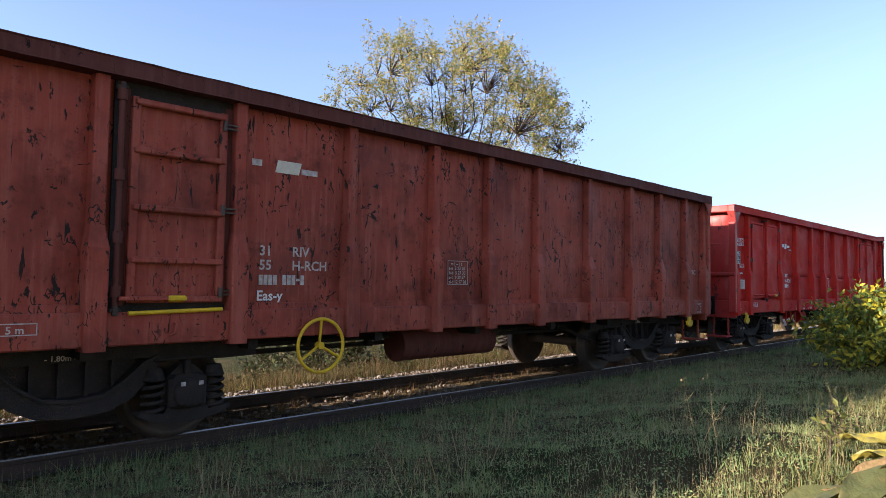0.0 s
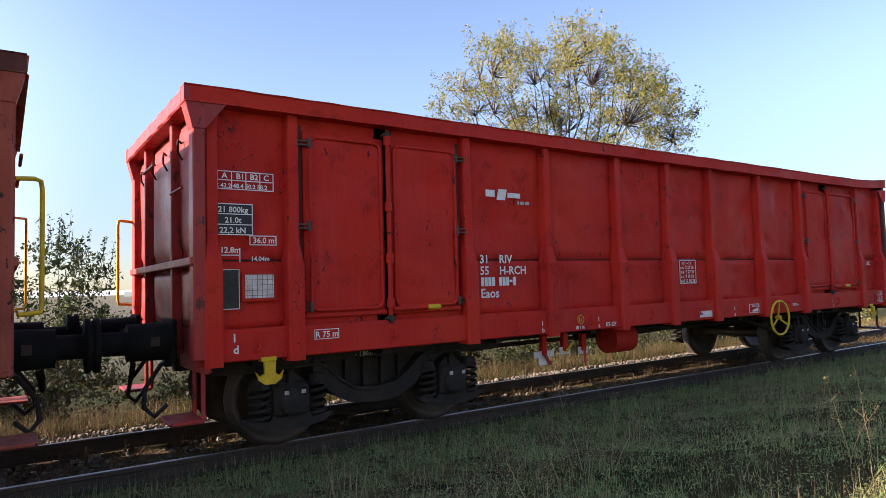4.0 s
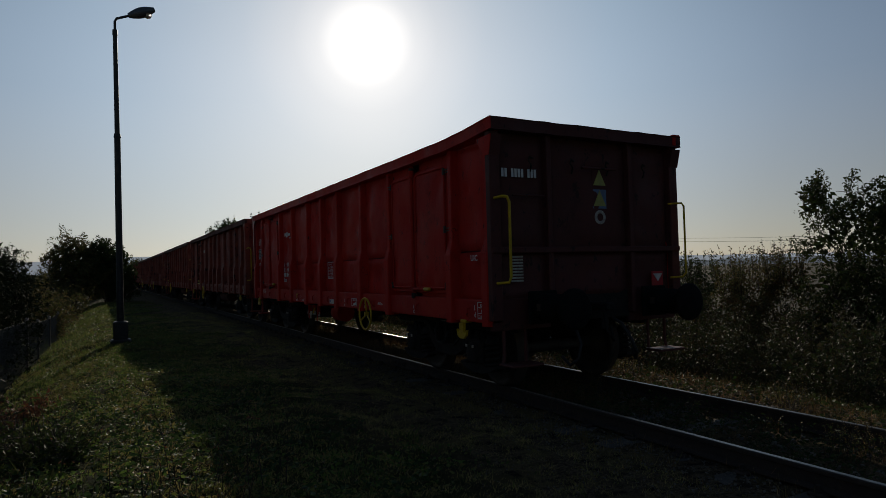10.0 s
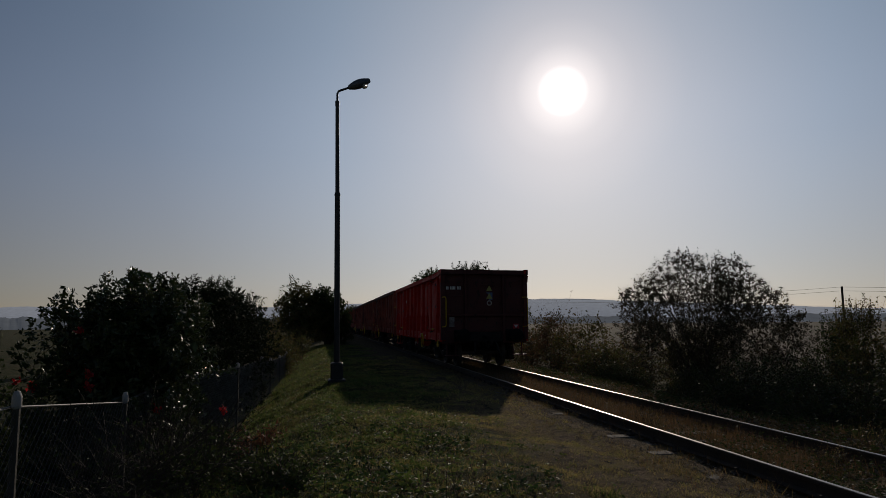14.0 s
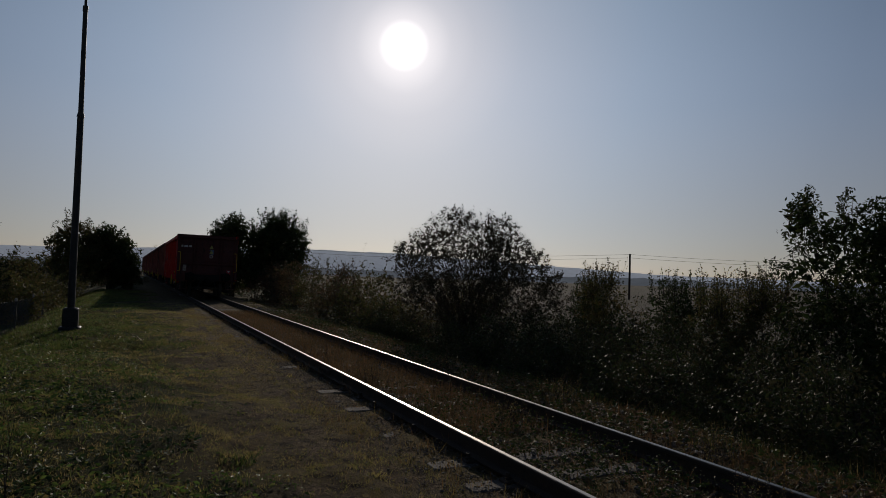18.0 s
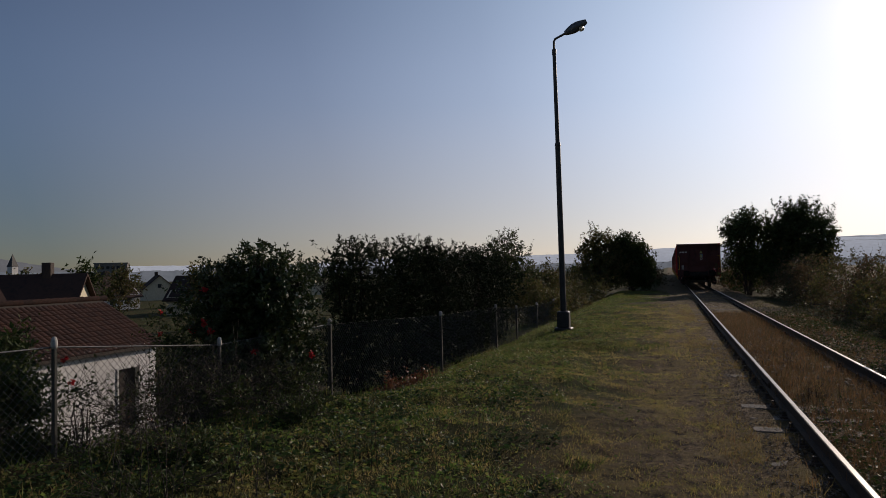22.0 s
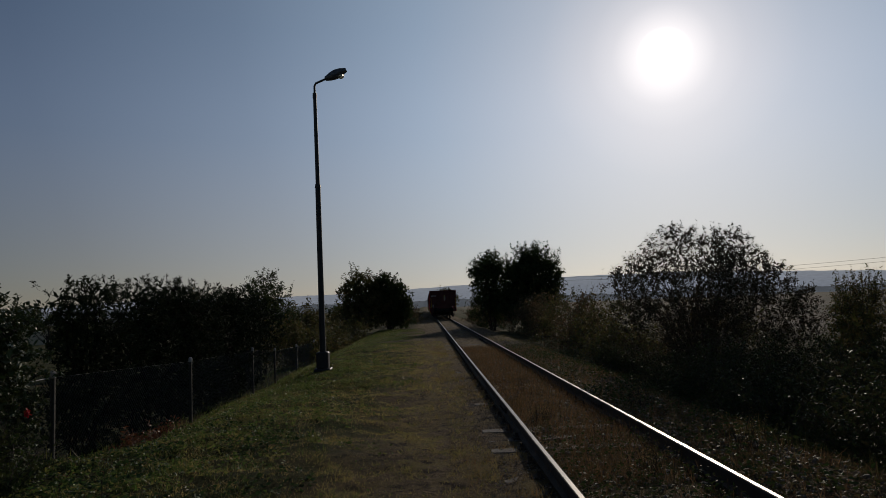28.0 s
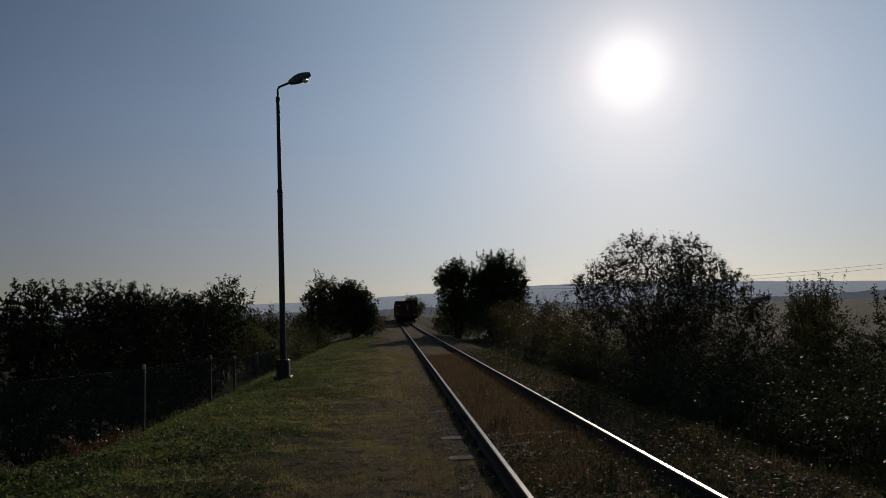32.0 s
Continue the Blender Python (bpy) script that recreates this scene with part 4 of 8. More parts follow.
        for ch in "55 5330 367":
            if ch != " ":
                num.box((xx, min(y + way * 0.048, y + way * 0.052), 2.58), (xx + 0.032, max(y + way * 0.048, y + way * 0.052), 2.68))
            xx += 0.046
        num.ob("lettering", WHITE, wall)
        t = Mesh()
        for k in range(9):
            t.box((-1.20, min(y + way * 0.046, y + way * 0.05), 1.36 + k * 0.035), (-1.03, max(y + way * 0.046, y + way * 0.05), 1.38 + k * 0.035))
        t.ob("lettering", OLDWHITE, wall)
    return wall


def bent_rail(a0, a1, lo, hi, z0, z1, axis, rng, lift, dent=0.006, n=48):
    """A dented box-section rail along y (axis 1) or x (axis 0); lift(a) raises it."""
    m = Mesh()
    c = 0.014
    pts = []
    for k in range(n + 1):
        a = a0 + (a1 - a0) * k / n
        dz, dw = lift(a) + rng.uniform(-1, 1) * dent * 0.5, rng.uniform(-1, 1) * dent
        for w, z in ((lo + c, z0), (hi - c, z0), (hi + dw, z0 + c), (hi + dw, z1 - c), (hi - c, z1), (lo + c, z1), (lo, z1 - c), (lo, z0 + c)):
            pts.append((w, a, z + dz) if axis == 1 else (a, w, z + dz))
    fs = [(i * 8 + k, i * 8 + (k + 1) % 8, (i + 1) * 8 + (k + 1) % 8, (i + 1) * 8 + k) for i in range(n) for k in range(8)]
    return m.add(pts, fs + [tuple(range(7, -1, -1)), tuple(range(n * 8, n * 8 + 8))])


def side_post(wagon, y, side, zb, zt, paint, wide=0.055, foot=0.085):
    """A hat-section post, deeper below its knee."""
    m = Mesh()
    x0 = 1.335
    prof = [(zb, 1.50, foot), (1.70, 1.50, foot), (1.88, 1.45, wide), (zt, 1.45, wide)]
    pts = []
    for z, x, w in prof:
        pts += [(side * x0, y - w - 0.012, z), (side * (x - 0.012), y - w, z), (side * x, y - w + 0.012, z), (side * x, y + w - 0.012, z), (side * (x - 0.012), y + w, z), (side * x0, y + w + 0.012, z)]
    fs = []
    for r in range(3):
        for k in range(5):
            a = r * 6 + k
            fs.append((a, a + 1, a + 7, a + 6))
    fs += [tuple(range(5, -1, -1)), tuple(range(18, 24))]
    m.add(pts, fs)
    return m.ob("side_post", paint, wagon)


def door_bar(wagon, y, side, z0, z1, paint):
    m = Mesh()
    m.cyl((side * 1.455, y, z0), (side * 1.455, y, z1), 0.022, n=10)
    o = m.ob("locking_bar", paint, wagon)
    for z in (z0 + 0.12, z0 + 0.55, z0 + 1.05, z1 - 0.15):
        Mesh().cyl((side * 1.455, y, z), (side * 1.455, y, z + 0.09), 0.038, n=10).ob("collar", paint, o)
    for z in (z0 + 0.0, z1 - 0.06):
        Mesh().soft((min(side * 1.40, side * 1.475), y - 0.045, z), (max(side * 1.40, side * 1.475), y + 0.045, z + 0.03), 0.008).soft((min(side * 1.43, side * 1.485), y - 0.022, z - 0.03), (max(side * 1.43, side * 1.485), y + 0.022, z + 0.05), 0.008).ob("catch", RUSTY, o)
    return o


def hinge(wagon, y, z, side, way):
    m = Mesh()
    for dz in (0.0, 0.035):
        m.box((min(side * 1.42, side * 1.452), y, z + dz), (max(side * 1.42, side * 1.452), y + way * 0.13, z + dz + 0.012)) if way > 0 else m.box((min(side * 1.42, side * 1.452), y - 0.13, z + dz), (max(side * 1.42, side * 1.452), y, z + dz + 0.012))
    m.cyl((side * 1.45, y, z - 0.02), (side * 1.45, y, z + 0.07), 0.018, n=8)
    m.ob("hinge", WHEEL, wagon)


def open_wagon(name, label, paint, ztop, zsill, posts, doors, bars_y, seed, red):
    rng = random.Random(seed)
    w = thing(name, (0, 0, 0), label, "freight wagon", "wagons of the train")
    y0, y1 = (0.80, 13.28) if red else (0.64, 13.40)
    body = Mesh()
    body.box((-1.38, y0, 0.98), (1.38, y1, 1.10))
    body.ob("floor_pan", paint, w)
    u = Mesh()
    u.soft((-0.30, y0, 0.72), (-0.18, y1, 1.0), 0.01).soft((0.18, y0, 0.72), (0.30, y1, 1.0), 0.01)
    for yy in (1.2, 2.52, 3.9, 5.4, 7.0, 8.6, 10.1, 11.52, 12.8):
        u.box((-1.3, yy - 0.05, 0.82), (1.3, yy + 0.05, 0.985))
    u.ob("underframe", SOOT, w)
    cord = ztop - 0.145
    for side in (-1, 1):
        lo, hi = min(side * 1.32, side * 1.455), max(side * 1.32, side * 1.455)
        sill = Mesh().soft((lo, y0 - 0.02, zsill), (hi, y1 + 0.02, zsill + 0.27), 0.012)
        sill.ob("side_sill", paint, w)
        rail = bent_rail(y0 - 0.165, y1 + 0.165, side * 1.36, side * 1.50, cord, ztop, 1, rng, (lambda a: 0.07 * max(0.0, 1 - (a - y0 + 0.16) / 1.6) ** 2) if red else (lambda a: 0.0), 0.007, 60)
        rail.ob("top_rail", paint if red else OXIDE, w, "dented steel top rail")
        Mesh().box((min(side * 1.28, side * 1.31), y0, zsill + 0.2), (max(side * 1.28, side * 1.31), y1, ztop - 0.02)).ob("inner_lining", paint, w)
        P = sorted(posts)
        for y in P:
            side_post(w, y, side, zsill - 0.03, cord + 0.005, paint, 0.05 if red else 0.055, 0.075 if red else 0.08)
        for a, b in zip(P, P[1:]):
            isdoor = [d for d in doors if a - 0.01 <= d[0] and d[1] <= b + 0.01]
            if isdoor:
                continue
            if red:
                dented(a + 0.03, b - 0.03, 1.746, cord + 0.01, side * 1.340, side, 0.03, rng, 18, 0.045, 20, 26).ob("panel", paint, w)
                # dark strip added as the shadow line between upper and lower panel
                Mesh().box((min(side * 1.337, side * 1.346), a + 0.05, 1.731), (max(side * 1.337, side * 1.346), b - 0.05, 1.739)).ob("seam", SOOT, w)
                dented(a + 0.03, b - 0.03, zsill + 0.265, 1.724, side * 1.342, side, 0.03, rng, 12, 0.034, 20, 14).ob("panel", paint, w)
            else:
                dented(a + 0.03, b - 0.03, zsill + 0.265, cord + 0.01, side * 1.342, side, 0.022, rng, 10, 0.016).ob("panel", paint, w)
                Mesh().soft((min(side * 1.34, side * 1.385), a, zsill + 0.262), (max(side * 1.34, side * 1.385), b, zsill + 0.33), 0.006).ob("rib", paint, w)
        for d0, d1 in doors:
            zb, zt = zsill + 0.34, cord - 0.115
            if red:
                leaf = Mesh()
                pts = dented(d0, d1, zb, zt, side * 1.395, side, 0.045, rng, 14, 0.028, 18, 26, 1.36)
                dr = pts.ob("door", paint, w, "pressed steel side door")
                q, e = 0.07, 0.055
                loop = []
                for cy, cz, a0 in ((d1 - e - q, zt - e - q, 0), (d0 + e + q, zt - e - q, 90), (d0 + e + q, zb + e + q, 180), (d1 - e - q, zb + e + q, 270)):
                    for a in (0, 30, 60, 90):
                        loop.append((side * 1.437, cy + q * math.cos(radians(a0 + a)), cz + q * math.sin(radians(a0 + a))))
                Mesh().tube(loop, 0.017, 6, True).ob("pressed_bead", paint, dr)
                Mesh().soft((min(side * 1.37, side * 1.392), d0 + 0.03, zt - 0.12), (max(side * 1.37, side * 1.44), d1 - 0.05, zt - 0.06), 0.012).ob("door_edge", paint, dr)
                Mesh().soft((min(side * 1.37, side * 1.425), d0 - 0.005, zb - 0.015), (max(side * 1.37, side * 1.425), d1 + 0.005, zb + 0.035), 0.01).ob("door_edge", paint, dr)
            else:
                dr = dented(d0, d1, zb, zt, side * 1.372, side, 0.012, rng, 10, 0.01, 14, 18).ob("door", paint, w, "ribbed steel side door")
                fr = Mesh()
                for q in (0, 1):
                    yy = d0 if q == 0 else d1 - 0.07
                    fr.soft((min(side * 1.385, side * 1.425), yy, zb), (max(side * 1.385, side * 1.425), yy + 0.07, zt), 0.008)
                for k in range(5):
                    zz = zb + (zt - zb - 0.07) * (0, 0.20, 0.465, 0.755, 1)[k]
                    fr.soft((min(side * 1.387, side * 1.45), d0 + 0.02, zz), (max(side * 1.387, side * 1.45), d1 - 0.02, zz + 0.055), 0.012)
                fr.ob("door_frame", paint, dr)
            # dark strips painted in place of the shade inside the door gaps
            for ge, gw in ((d0 - (0.046 if red else 0.11), d0 - 0.002), (d1 + 0.002, d1 + (0.046 if red else 0.05))):
                Mesh().box((min(side * 1.366, side * 1.3705), ge, zb - 0.02), (max(side * 1.366, side * 1.3705), gw, zt + 0.06)).ob("door_gap", OXIDE, w, "dark strip standing in for shade in the door gap")
            # the brown wagon's jamb is blackened to imitate shade behind its door
            Mesh().box((min(side * 1.34, side * 1.368), d0 - 0.12, zsill + 0.25), (max(side * 1.34, side * 1.368), d1 + 0.12, cord)).ob("door_jamb", paint if red else SOOT, w)
        for by in bars_y:
            door_bar(w, by, side, zsill + 0.27, cord - 0.03, paint if red else OXIDE)
        for d0, d1 in doors:
            mid = min(bars_y, key=lambda q: abs(q - (d0 + d1) / 2))
            hy, way = (d1 + 0.0, 1) if mid < d0 + 0.1 else (d0, -1)
            for z in (zsill + 0.40, zsill + 1.13, cord - 0.26):
                hinge(w, hy - way * 0.04, z, side, way)
        for by in bars_y:
            lv = Mesh().soft((min(side * 1.46, side * 1.50), by - 0.42, zsill + 0.36), (max(side * 1.46, side * 1.50), by - 0.02, zsill + 0.395), 0.008)
            lo_ = lv.ob("lever", paint, w)
            Mesh().soft((min(side * 1.455, side * 1.51), by - 0.56, zsill + 0.352), (max(side * 1.455, side * 1.51), by - 0.40, zsill + 0.402), 0.014).ob("grip", YELLOW, lo_, "yellow lever grip")
        for yy in [a + 0.5 * (b - a) for a, b in zip(P, P[1:])]:
            st = Mesh()
            st.tube([(side * 1.456, yy - 0.03, zsill + 0.17), (side * 1.49, yy - 0.03, zsill + 0.16), (side * 1.495, yy - 0.02, zsill + 0.09), (side * 1.47, yy + 0.02, zsill + 0.07)], 0.011, 6)
            st.ob("lashing_hook", paint, w)
        for yy in (1.44, 12.76):
            h = Mesh()
            x = side * 1.46
            h.prism([(yy - 0.05, zsill - 0.02), (yy + 0.05, zsill - 0.02), (yy + 0.045, zsill - 0.12), (yy + 0.09, zsill - 0.14), (yy + 0.12, zsill - 0.10), (yy + 0.10, zsill - 0.17), (yy + 0.04, zsill - 0.21), (yy - 0.04, zsill - 0.21), (yy - 0.10, zsill - 0.17), (yy - 0.12, zsill - 0.10), (yy - 0.09, zsill - 0.14), (yy - 0.045, zsill - 0.12)], min(x, x + side * 0.035), max(x, x + side * 0.035))
            h.soft((min(side * 1.38, side * 1.465), yy - 0.07, zsill - 0.02), (max(side * 1.38, side * 1.465), yy + 0.07, zsill + 0.02), 0.006)
            h.ob("towing_hook", YELLOW, w, "yellow towing hook")
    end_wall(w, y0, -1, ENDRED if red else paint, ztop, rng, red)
    end_wall(w, y1, 1, FRONTRED if red else paint, ztop, rng, False)
    buffer_pair(w, 0.0, 1)
    buffer_pair(w, 14.04, -1)
    for yy in (2.55, 11.55):
        bogie_into(w, yy)
    # brake gear between the bogies
    r = Mesh().cyl((-0.85, 7.45, 0.68), (-0.85, 7.88, 0.68), 0.19, n=20) if red else Mesh().cyl((-0.85, 6.35, 0.70), (-0.85, 8.0, 0.70), 0.20, n=20)
    for yy in ((7.55, 7.8) if red else (6.6, 7.75)):
        r.box((-0.88, yy - 0.02, 0.8), (-0.82, yy + 0.02, 0.98))
    r.ob("air_reservoir", paint if red else OXIDE, w, "painted air reservoir")
    g = Mesh()
    g.cyl((-0.75, 4.2, 0.80), (-0.75, 9.9, 0.80), 0.022, n=8).cyl((-0.55, 4.0, 0.72), (-0.55, 10.0, 0.70), 0.028, n=8)
    g.soft((-0.7, 5.9, 0.70), (-0.5, 7.1, 0.78), 0.01).cyl((-0.6, 6.3, 0.76), (-0.6, 7.1, 0.74), 0.07, n=12)
    g.box((-0.80, 4.55, 0.74), (-0.70, 4.60, 0.98)).box((-0.80, 6.2, 0.74), (-0.70, 6.25, 0.98)).box((-0.80, 8.3, 0.7), (-0.70, 8.35, 0.98))
    g.cyl((-1.0, 3.95, 0.55), (-0.6, 4.4, 0.80), 0.03, n=8)
    g.ob("brake_rigging", SOOT, w)
    Mesh().tube([(-1.1, 2.75, 0.86), (-1.16, 2.8, 0.66), (-1.17, 2.72, 0.52), (-1.16, 2.55, 0.50), (-1.12, 2.48, 0.66)], 0.012, 6).ob("brake_hose", HOSE, w)
    return w


# the red wagon at the tail
RED_POSTS = [0.87, 1.74, 3.74, 4.95, 6.21, 7.20, 8.21, 9.43, 10.58, 12.51, 13.22]
red = open_wagon("red_open_wagon", "bright red high-sided open freight wagon with bulged doors", RED, 3.175, 0.885, RED_POSTS,
                 [(1.845, 2.83), (2.87, 3.63), (10.69, 11.53), (11.57, 12.40)], [2.85, 11.55], 11, True)
SX = -1.457
PX = -1.382
handwheel(red, 4.66, 0.82, 0.26, "yellow three-spoked handbrake wheel")
lettering("31    RIV", 0.092, 10.40, 1.70, PX, red, WHITE)
lettering("55    H-RCH", 0.092, 10.40, 1.575, PX, red, WHITE)
bars("5330 367-0", 0.095, 10.39, 1.45, PX, red, WHITE)
lettering("Eaos", 0.10, 10.40, 1.325, PX, red, WHITE)
Mesh().prism([(10.14, 2.40), (10.02, 2.40), (9.99, 2.52), (10.11, 2.52)], PX - 0.002, PX + 0.001).ob("logo_block", WHITE, red, "white operator logo block")
bars("iIil", 0.075, 10.29, 2.43, PX, red, WHITE, 0.0)
bars("iiIiiiii", 0.055, 9.98, 2.43, PX, red, WHITE, 0.0)
bars("ii iiii iiii", 0.035, 9.84, 2.36, PX, red, OLDWHITE, 0.0)
framed(6.58, 6.95, 1.40, 1.73, PX, red, WHITE, 0, 0)
for k, row in enumerate(("  m | -- | t", "a-a  3 23 26", "b-b  5 27 30", "c-c  9 39 58", "d-d 12 58 28")):
    lettering(row, 0.045, 6.93, 1.665 - k * 0.062, PX - 0.001, red, WHITE)
framed(12.67, 13.16, 2.34, 2.50, PX, red, WHITE, 2, 4, 0.008)
for k, tx in enumerate(("A", "B1", "B2", "C")):
    lettering(tx, 0.05, 13.12 - k * 0.12, 2.435, PX - 0.001, red, WHITE)
lettering("S 42.2 48.4 50.2 58.2", 0.038, 13.17, 2.355, PX - 0.001, red, WHITE)
pl = Mesh().box((PX - 0.003, 12.86, 1.95), (PX + 0.001, 13.165, 2.22)).ob("weight_panel", BLACK, red, "black stencilled tare panel")
framed(12.86, 13.165, 1.95, 2.22, PX - 0.003, pl, WHITE, 3, 0, 0.008)
lettering("21 800kg", 0.05, 13.155, 2.145, PX - 0.006, pl, WHITE)
lettering("21.0t", 0.05, 13.10, 2.055, PX - 0.006, pl, WHITE)
lettering("22,2 kN", 0.05, 13.145, 1.968, PX - 0.006, pl, WHITE)
lettering("36.0 m³", 0.05, 12.86, 1.885, PX, red, WHITE)
framed(12.65, 12.89, 1.865, 1.95, PX, red, WHITE, 0, 0, 0.008)
lettering("12.8m", 0.05, 13.14, 1.80, PX, red, WHITE)
Mesh().box((PX - 0.002, 12.97, 1.775), (PX + 0.001, 13.21, 1.783)).box((PX - 0.002, 12.97, 1.72), (PX + 0.001, 12.978, 1.84)).box((PX - 0.002, 13.202, 1.72), (PX + 0.001, 13.21, 1.84)).ob("painted_frame", WHITE, red)
lettering("14.04m", 0.04, 12.88, 1.73, PX, red, WHITE)
bk = Mesh().box((PX - 0.003, 12.98, 1.32), (PX + 0.001, 13.165, 1.66)).ob("chalk_panel", BLACK, red, "black chalk panel")
framed(12.98, 13.165, 1.32, 1.66, PX - 0.003, bk, WHITE, 0, 0, 0.007)
card = Mesh().soft((PX - 0.03, 12.66, 1.38), (PX + 0.001, 12.97, 1.64), 0.006).ob("label_holder", RED, red, "white waybill card behind wire mesh")
Mesh().box((PX - 0.033, 12.69, 1.41), (PX - 0.029, 12.94, 1.61)).ob("card", PLATE, card)
wm = Mesh()
for k in range(6):
    wm.box((PX - 0.0365, 12.70 + k * 0.045, 1.41), (PX - 0.034, 12.703 + k * 0.045, 1.61))
for k in range(5):
    wm.box((PX - 0.0365, 12.69, 1.43 + k * 0.045), (PX - 0.034, 12.94, 1.433 + k * 0.045))
wm.ob("mesh_cover", WIRE, card)
framed(12.10, 12.34, 1.02, 1.11, SX, red, WHITE, 0, 0, 0.007)
lettering("R 75 m", 0.055, 12.33, 1.038, SX, red, WHITE)
lettering("I\nd", 0.07, 13.06, 1.05, SX, red, WHITE)
lettering("I\nb", 0.055, 9.60, 0.985, SX, red, WHITE)
lettering("I\na", 0.055, 8.68, 0.985, SX, red, WHITE)
lettering("I\na", 0.055, 5.81, 0.985, SX, red, WHITE)
lettering("I\nb", 0.055, 4.80, 0.985, SX, red, WHITE)
lettering("KE-GP", 0.05, 8.55, 0.915, SX, red, WHITE)
lettering("IB 116", 0.04, 9.06, 0.91, SX, red, WHITE)
Mesh().lathe([(0, 0.045), (-0.003, 0.045), (-0.003, 0.053), (0, 0.053)], (SX, 8.98, 1.02), 0, 24).ob("painted_ring", YELLOW, red)
lettering("LL", 0.045, 9.01, 1.0, SX, red, YELLOW)
fl = Mesh().box((SX - 0.003, 6.36, 0.925), (SX + 0.001, 6.65, 1.01)).ob("funding_sticker", PLATE, red, "white sticker with a blue flag")
Mesh().box((SX - 0.004, 6.575, 0.955), (SX - 0.0025, 6.635, 0.99)).ob("flag", BLUE, fl)
framed(5.16, 5.42, 0.925, 1.06, SX, red, WHITE, 0, 0, 0.008)
lettering("MAX. 2.8%", 0.032, 5.35, 1.015, SX, red, WHITE)
Mesh().prism([(5.19, 0.945), (5.34, 0.945), (5.34, 0.965), (5.19, 1.0)], SX - 0.003, SX + 0.001).ob("painted_wedge", WHITE, red)
lettering("- 9.00m -", 0.045, 4.22, 0.985, SX, red, WHITE)
lettering("I\nC", 0.05, 2.88, 0.985, SX, red, WHITE)
lettering("UIC", 0.072, 1.36, 1.62, PX, red, WHITE)
framed(0.90, 1.10, 0.93, 1.13, SX, red, WHITE, 3, 0, 0.008)
lettering("REV", 0.035, 1.04, 1.075, SX, red, WHITE)
lettering("Ms", 0.035, 1.02, 1.008, SX, red, WHITE)
lettering("12.05.2", 0.033, 1.085, 0.943, SX, red, WHITE)
lettering("I\nd", 0.06, 1.18, 1.03, SX, red, WHITE)
for yy in (2.55, 11.55):
    lettering("- 1.80m -", 0.045, yy + 0.22, 0.80, -1.115, red, OLDWHITE)
for yy, zz, wd, hc in ((9.25, 0.60, 0.32, HANDLE), (8.90, 0.62, 0.17, YELLOW), (8.58, 0.60, 0.17, HANDLE)):
    b = Mesh().soft((-1.10, yy - wd / 2, zz - (0.04 if wd < 0.2 else 0.03)), (-1.08, yy + wd / 2, zz + 0.05), 0.004)
    if wd > 0.2:
        b.soft((-1.10, yy - 0.09, zz - 0.12), (-1.08, yy + 0.09, zz - 0.02), 0.004)
    pb = b.ob("changeover_plate", PLATE, red, "white brake changeover plate with lever")
    if hc is YELLOW:
        Mesh().soft((-1.13, yy - 0.02, zz - 0.01), (-1.11, yy + 0.02, zz + 0.18), 0.008, Matrix.Translation((0, yy, zz)) @ pose(0, 0, 0, 50) @ Matrix.Translation((0, -yy, -zz))).ob("lever", hc, pb)
    else:
        Mesh().soft((-1.13, yy - 0.02, zz - 0.15), (-1.11, yy + 0.02, zz + 0.02), 0.008, Matrix.Translation((0, yy, zz)) @ pose(0, 0, 0, -35 if wd > 0.2 else 0) @ Matrix.Translation((0, -yy, -zz))).ob("lever", hc, pb)
    Mesh().soft((-1.12, yy - 0.04, zz), (-1.05, yy + 0.04, 0.92), 0.01).ob("bracket", RED, red)

# the brown wagon ahead of it
BROWN_POSTS = [0.70, 1.45, 2.44, 3.44, 4.66, 5.91, 6.92, 7.88, 9.09, 10.34, 11.52, 13.34]
brown = open_wagon("brown_open_wagon", "brown rust-scarred high-sided open freight wagon with a ribbed door", BROWN, 3.215, 0.925, BROWN_POSTS,
                   [(10.47, 11.29)], [11.38], 12, False)
handwheel(brown, 9.48, 0.83, 0.26, "yellow three-spoked handbrake wheel")
SY = -1.457
PB = -1.371
lettering("31      RIV", 0.095, 10.10, 1.70, PB, brown, OLDWHITE)
lettering("55      H-RCH", 0.095, 10.10, 1.565, PB, brown, OLDWHITE)
bars("5425 200-9", 0.095, 10.10, 1.42, PB, brown, OLDWHITE)
lettering("Eas-y", 0.095, 10.12, 1.275, PB, brown, WHITE)
Mesh().prism([(9.96, 2.50), (9.70, 2.50), (9.67, 2.62), (9.93, 2.62)], PB - 0.002, PB + 0.001).ob("logo_block", CREAM, brown, "cream operator logo block")
bars("iIil", 0.06, 10.20, 2.54, PB, brown, OLDWHITE, 0.0)
bars("iiIiiiii", 0.055, 9.67, 2.51, PB, brown, OLDWHITE, 0.0)
framed(7.27, 7.62, 1.44, 1.73, PB, brown, OLDWHITE, 0, 0, 0.006)
for k, row in enumerate(("  m | -- | t", "a-a  3 23 26", "b-b  5 27 30", "c-c  9 39 57", "d-d 12 57 28")):
    lettering(row, 0.042, 7.60, 1.675 - k * 0.055, PB - 0.001, brown, OLDWHITE)
lettering("UIC", 0.085, 1.14, 1.68, PB, brown, OLDWHITE)
framed(0.91, 1.08, 0.95, 1.13, SY, brown, OLDWHITE, 3, 0, 0.006)
lettering("REV", 0.035, 1.03, 1.085, SY, brown, OLDWHITE)
